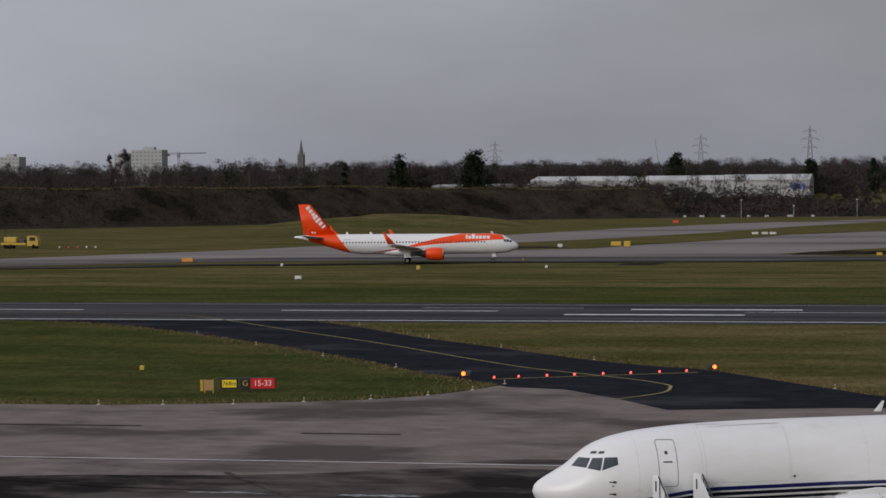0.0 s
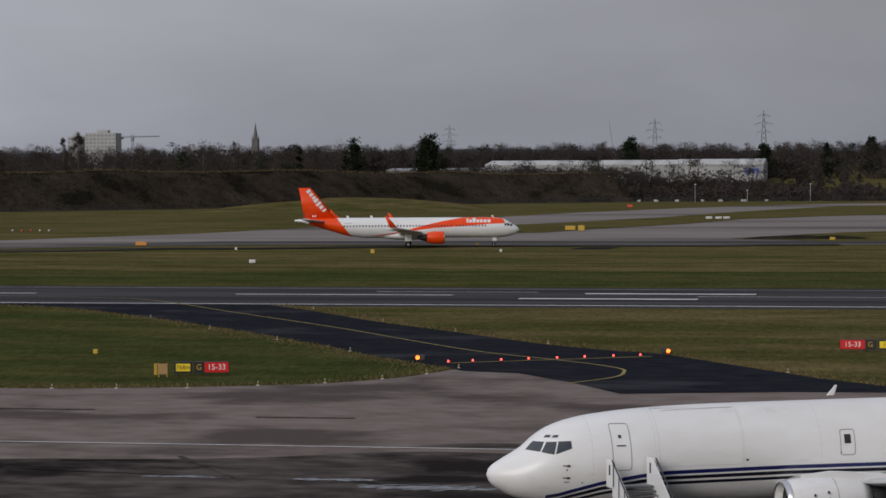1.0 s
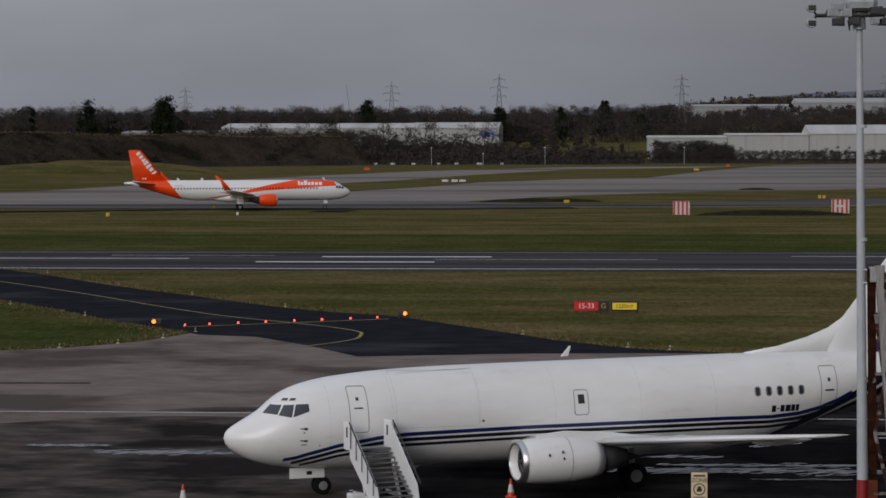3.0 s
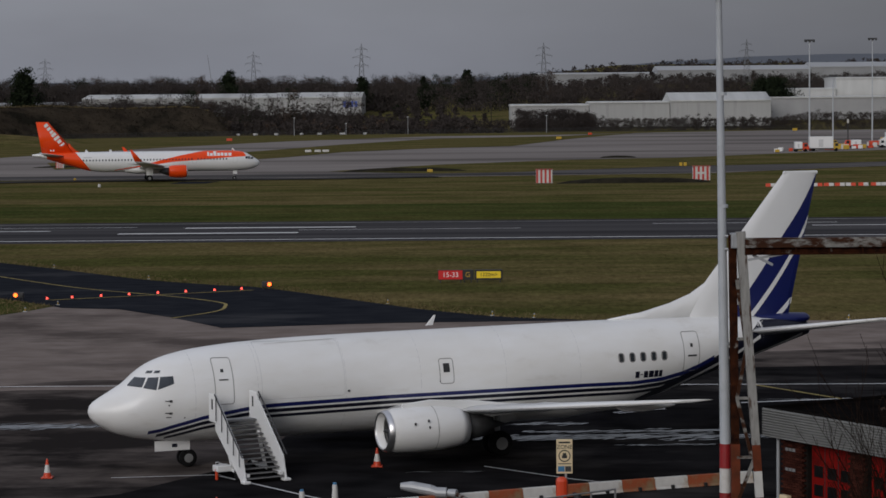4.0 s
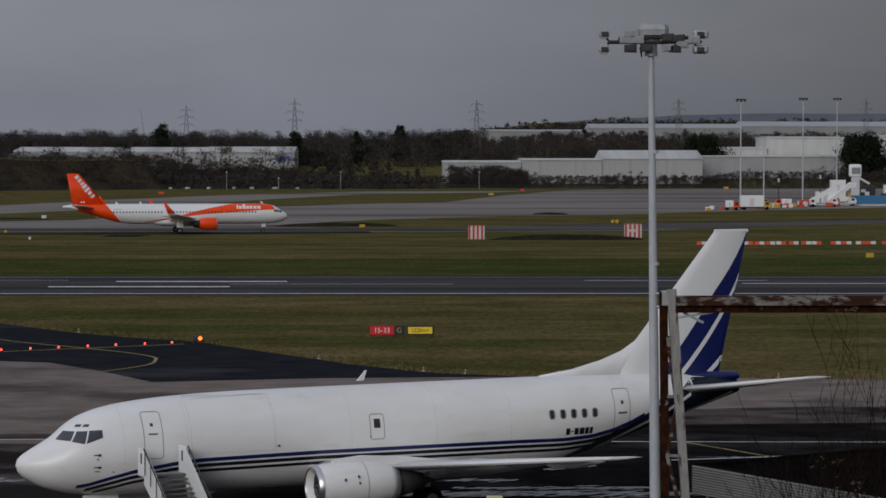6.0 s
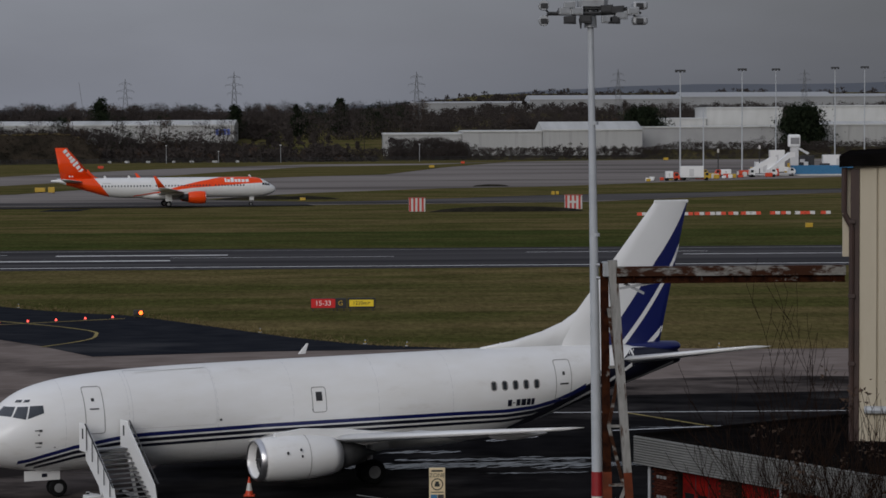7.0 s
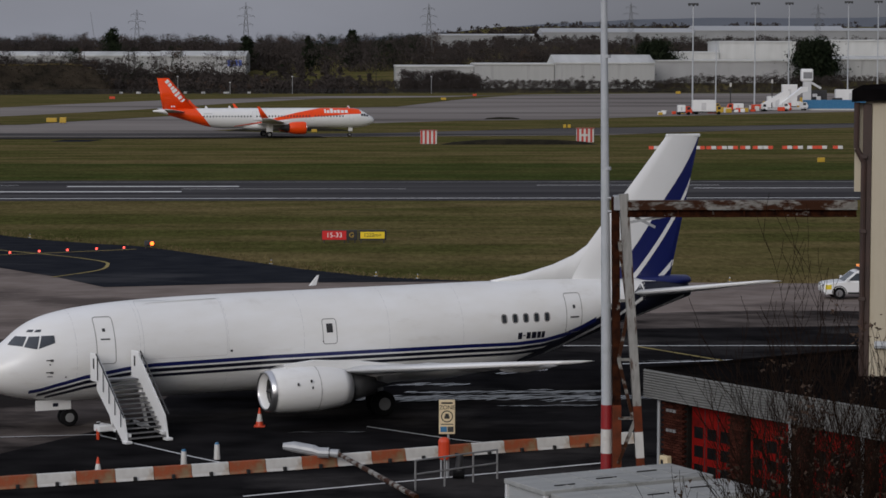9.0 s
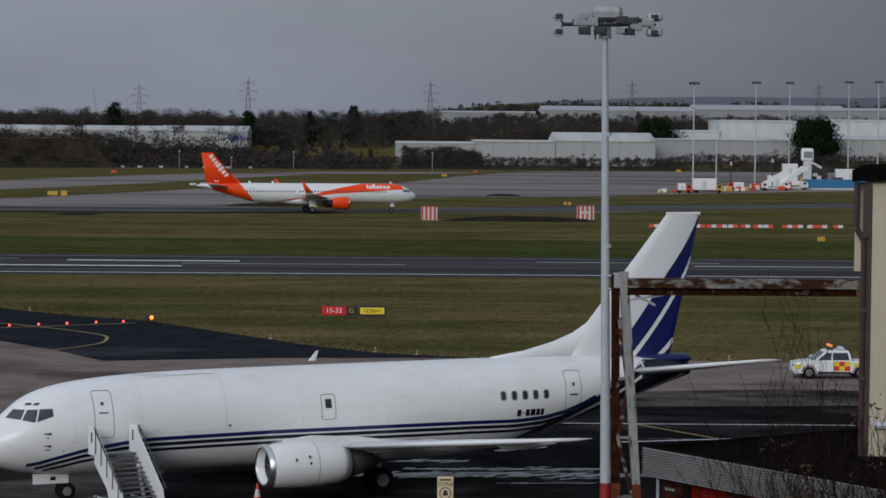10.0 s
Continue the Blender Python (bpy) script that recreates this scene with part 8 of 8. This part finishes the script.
def yellow_loader(x, y):
    t = empty("yellow_truck", pose(x, y, 0.0), "yellow maintenance truck on the far grass", "truck")
    bm = bmesh.new()
    box(bm, -7.5, -1.2, 0.9, -0.6, 1.2, 1.5, 0.05)
    part("bed", bm, YELLOWPAINT, t)
    bm = bmesh.new()
    loft(bm, [[(-0.2, y_, 0.7), (-0.2, y_, 3.3), (2.3, y_, 3.3), (2.8, y_, 1.9), (2.8, y_, 0.7)] for y_ in (-1.2, 1.2)])
    c = part("cab", bm, YELLOWPAINT, t)
    bm = bmesh.new()
    box(bm, 0.5, -1.24, 2.0, 2.1, -1.18, 3.0)
    part("cab_window", bm, GLASS, c)
    bm = bmesh.new()
    box(bm, -6.8, -1.0, 1.5, -3.2, 1.0, 3.0, 0.3)
    part("tank", bm, YELLOWPAINT, t)
    bm = bmesh.new()
    box(bm, -2.8, -0.9, 1.5, -1.0, 0.9, 2.4, 0.1)
    part("pump", bm, DARKSTEEL, t)
    bm = bmesh.new()
    beam(bm, (-7.0, 0, 1.5), (-6.6, 0, 5.4), 0.12)
    part("boom", bm, DARKSTEEL, t)
    for xx in (-6.2, -4.8, 1.6):
        for yy in (-1.05, 1.05):
            bm = bmesh.new()
            beam(bm, (xx, yy - 0.16, 0.55), (xx, yy + 0.16, 0.55), 0.55, sides=16)
            part("wheel", bm, TYRE, t)


yellow_loader(-229.2, 589)
for x, y in ((-222, 592), (-219.5, 592), (-217, 592), (-214.5, 592), (-212, 592)):
    small_box("cone_block", x, y, 0.4, 0.4, 0.5, SAFETYORANGE if int(x) % 2 else BANDWHITE, "small red and white block on grass", "marker")
for x, y in ((-50.5, 745), (-47.5, 745), (-45, 745)):
    small_box("white_block", x, y, 2.0, 0.8, 0.8, BANDWHITE, "low white block on the grass wedge", "marker", 0.1)
for i in range(7):
    x = -118 + i * 11 + rng.uniform(-2, 2)
    small_box("parked_vehicle", x, 1203 + x * 0.02, rng.uniform(1.5, 3), 1.6, 1.2, GREYLINE, "small pale vehicle parked by the fence", "vehicle")
for x, y, t in ((-88, 1196, 9), (-62, 1198, 6), (-31, 1207, 9), (40, 1225, 9)):
    p = empty("utility_pole", pose(x, y, height(x, y)), "thin pale pole by the perimeter fence", "pole", "poles along the fence")
    bm = bmesh.new()
    beam(bm, (0, 0, 0), (0, 0, t), 0.16, 0.1, 8)
    part("post", bm, GALV, p)
    bm = bmesh.new()
    box(bm, -0.5, -0.15, t - 0.3, 0.5, 0.15, t, 0.05)
    part("head", bm, GREYLINE, p)

# puddles, dark stains and patches with shapes of their own on the stand and apron
# Pale grey diffuse stands in for sky mirrored in the water.
PUDDLE = mat("puddle_sky_sheen", (0.02, 0.02, 0.021), (0.19, 0.20, 0.215), 1.6, 0.2, stretch=(0.4, 1, 1), spec=0.3)
def puddle(x0, x1, y, w, name="puddle"):
    """A film of water broken into many thin ragged slivers."""
    bm = bmesh.new()
    count = max(12, int((x1 - x0) * w * 9))
    for j in range(count):
        u = rng.uniform(0.03, 0.97)
        k = math.sin(math.pi * u) ** 0.5
        cx, cy = x0 + (x1 - x0) * u, y + rng.normal() * w * 0.27 * k
        ln, th = rng.uniform(0.2, 1.3) * k + 0.15, rng.uniform(0.03, 0.16) * min(1.0, w)
        m = 9
        up, dn = [], []
        for i in range(m + 1):
            v = i / m
            x = cx + (v - 0.5) * ln
            e = math.sin(math.pi * v) ** 0.6
            drift = (v - 0.5) * 0.25 * w + 0.2 * noise.noise(Vector((x * 2.1, cy * 3, j)))
            up.append(bm.verts.new((x, cy + drift + th * e * (1 + noise.noise(Vector((x * 4, cy, 1)))), 0.05 + 0.00006 * j)))
            dn.append(bm.verts.new((x, cy + drift - th * e * (1 + noise.noise(Vector((x * 4, cy, 7)))) - 0.002, 0.05 + 0.00006 * j)))
        for i in range(m):
            bm.faces.new((dn[i], dn[i + 1], up[i + 1], up[i]))
    tagged(finish(name, bm, PUDDLE), "puddle on wet asphalt, reflected sky painted pale", "puddle", kind="structure")


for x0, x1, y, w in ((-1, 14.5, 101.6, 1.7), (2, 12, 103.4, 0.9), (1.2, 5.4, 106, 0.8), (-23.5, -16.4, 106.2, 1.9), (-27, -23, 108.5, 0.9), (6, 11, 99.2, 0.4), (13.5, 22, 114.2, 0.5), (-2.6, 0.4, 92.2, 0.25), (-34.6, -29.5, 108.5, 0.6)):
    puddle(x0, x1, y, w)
DARKPATCH = mat("dark_mottled_patch", (0.044, 0.037, 0.034), (0.125, 0.106, 0.096), 0.9, 0.5, spec=0.0, stretch=(0.4, 0.6, 1), spot=(0.024, 0.021, 0.020), spot_scale=0.2, spots=(0.48, 0.58))
sheet("dark_patch", [tuple(p) for p in smooth_line([(-60, 100), (-52, 109.5), (-44, 114), (-36.5, 115.2), (-31, 116.5), (-26, 119.2), (-21, 120.4), (-12, 118), (-6, 112), (-5, 104), (-6, 96), (-8, 80), (-40, 74), (-60, 80), (-60, 100)])], 0.03, DARKPATCH, "dark wet patch on the apron concrete", category="stain")
sheet("dark_patch", [tuple(p) for p in smooth_line([(-24, 122.6), (-20, 124.8), (-16, 123.8), (-12, 125.5), (-9, 123.6), (-13, 122.4), (-18, 122.2), (-24, 122.6)])], 0.028, DARKPATCH, "dark wet patch on the apron concrete", category="stain")
# darker band of concrete beside the stand
sheet("dark_patch", [tuple(p) for p in smooth_line([(2, 127), (10, 134), (24, 138), (36, 136.5), (52, 139), (90, 138), (120, 137), (120, 125), (60, 126), (20, 125), (2, 127)])], 0.03, DARKPATCH, "darker concrete along the edge of the stand", category="stain")
for pts in (((-34.8, 116.4), (-32, 112.2), (-29.2, 107.7)), ((-58, 139), (-47, 139.2)), ((-36, 136), (-30, 136.2)), ((-66, 146), (-60, 146.3)), ((-10, 132), (3, 131)), ((-45.3, 112), (-39, 110), (-33, 109.4))):
    strip("tar_joint", [Vector(p) for p in pts], 0.35, 0.06, DARKPATCH, "dark tar joint in the concrete", "joint")
strip("stand_crack", [(-9.8, 91.5), (-6, 86.5), (-3.5, 83.5)], 0.12, 0.06, GREYLINE, "thin pale joint on the stand", "joint")
strip("stand_crack", [(-14, 91.2), (-9.8, 91.8)], 0.1, 0.06, GREYLINE, "thin pale joint on the stand", "joint")
strip("stand_crack", [(0.5, 93.5), (4, 90), (7, 87.8)], 0.1, 0.06, GREYLINE, "thin pale joint on the stand", "joint")
strip("stand_mark", [(6.6, 109.6), (8.8, 112.0), (9.1, 110.9), (6.8, 109.4)], 0.12, 0.06, GREYLINE, "thin pale guide mark on the stand", "marking")

# tufts of dry grass along the taxiway and apron edges
def verge():
    lv = Leaves()
    for line, side in ((APRON_EDGE_L, 1), (APRON_EDGE_R, 1), (TWY_L, -1), (TWY_R, -1)):
        for p, q in zip(line, line[1:]):
            if abs(p.x) > 110 or abs(q.x) > 110:
                continue
            n = int((q - p).length * 26)
            t = rng.uniform(0, 1, n)
            d = (q - p).normalized()
            off = np.abs(rng.normal(size=n)) * 1.3
            c = np.stack([p.x + (q.x - p.x) * t - d.y * off * side, p.y + (q.y - p.y) * t + d.x * off * side, np.full(n, 0.06)], 1)
            lv.blades(c, 0.3, 1.5, 0.25)
    tagged(lv.make("verge_grass", DRYGRASS), "straw-coloured dry grass along the pavement edges", "grass", kind="stuff")


verge()


def turf():
    """Tufts that break up the lawn between runway and apron."""
    lv = Leaves()
    n = 30000
    y = rng.uniform(157, 250, n)
    x = rng.uniform(-0.38, 0.25, n) * y
    ex = np.interp(y, [172, 185.6, 196.8, 214, 250, 255], [-30.2, -39.4, -47.7, -60, -85, -95])
    ex2 = np.interp(y, [158, 160.8, 165, 171, 187, 198, 213, 226, 245, 255], [6.6, 1.4, -2.3, -6.1, -16, -27.5, -38, -47.5, -59.4, -66])
    lo = np.interp(x, [-62, -50, -41, -37, -34, -32, -30], [153, 154, 157, 159, 162.5, 167, 172])
    keep = ((x < ex - 0.5) & (y > lo + 0.5) & (x < -30)) | (x > ex2 + 0.5)
    lv.blades(np.stack([x, y, np.full(n, 0.05)], 1)[keep], 0.15, 1.6, 0.22)
    tagged(lv.make("turf", mat("grass_blades", (0.066, 0.066, 0.024), (0.125, 0.102, 0.044), 0.12, 0.9, island=0.2, spec=0.0)), "short rough winter turf beside the runway", "grass", kind="stuff")


turf()


def motions():
    """The airliner taxies along its line; the patrol car creeps along the apron edge."""
    def on_line(x):
        return pose(x, 472 + 0.19 * (x + 36.7), 0.1, 0, 0, 10.76)
    walk(airliner, [(t, on_line(x)) for t, x in ((0, -78.1), (0.5, -73.5), (1, -69.1), (1.5, -64.5), (2, -59.9), (2.5, -55.2), (3, -50.75), (4.3, -38.8), (4.5, -36.9), (5, -32.2), (6.3, -19.9), (6.5, -18.0), (7, -13.3), (7.5, -8.8), (8, -4.4), (8.5, -0.1), (9, 4.1), (9.5, 8.3), (10, 12.4))])
    walk(patrol_car, [(t, pose(x, 145.3, 0.03, 0, 0, 180)) for t, x in ((0, 40.5), (6, 34.1), (8, 30.6), (8.5, 29.8), (9, 28.86), (9.5, 27.95), (10, 27.0))])


motions()
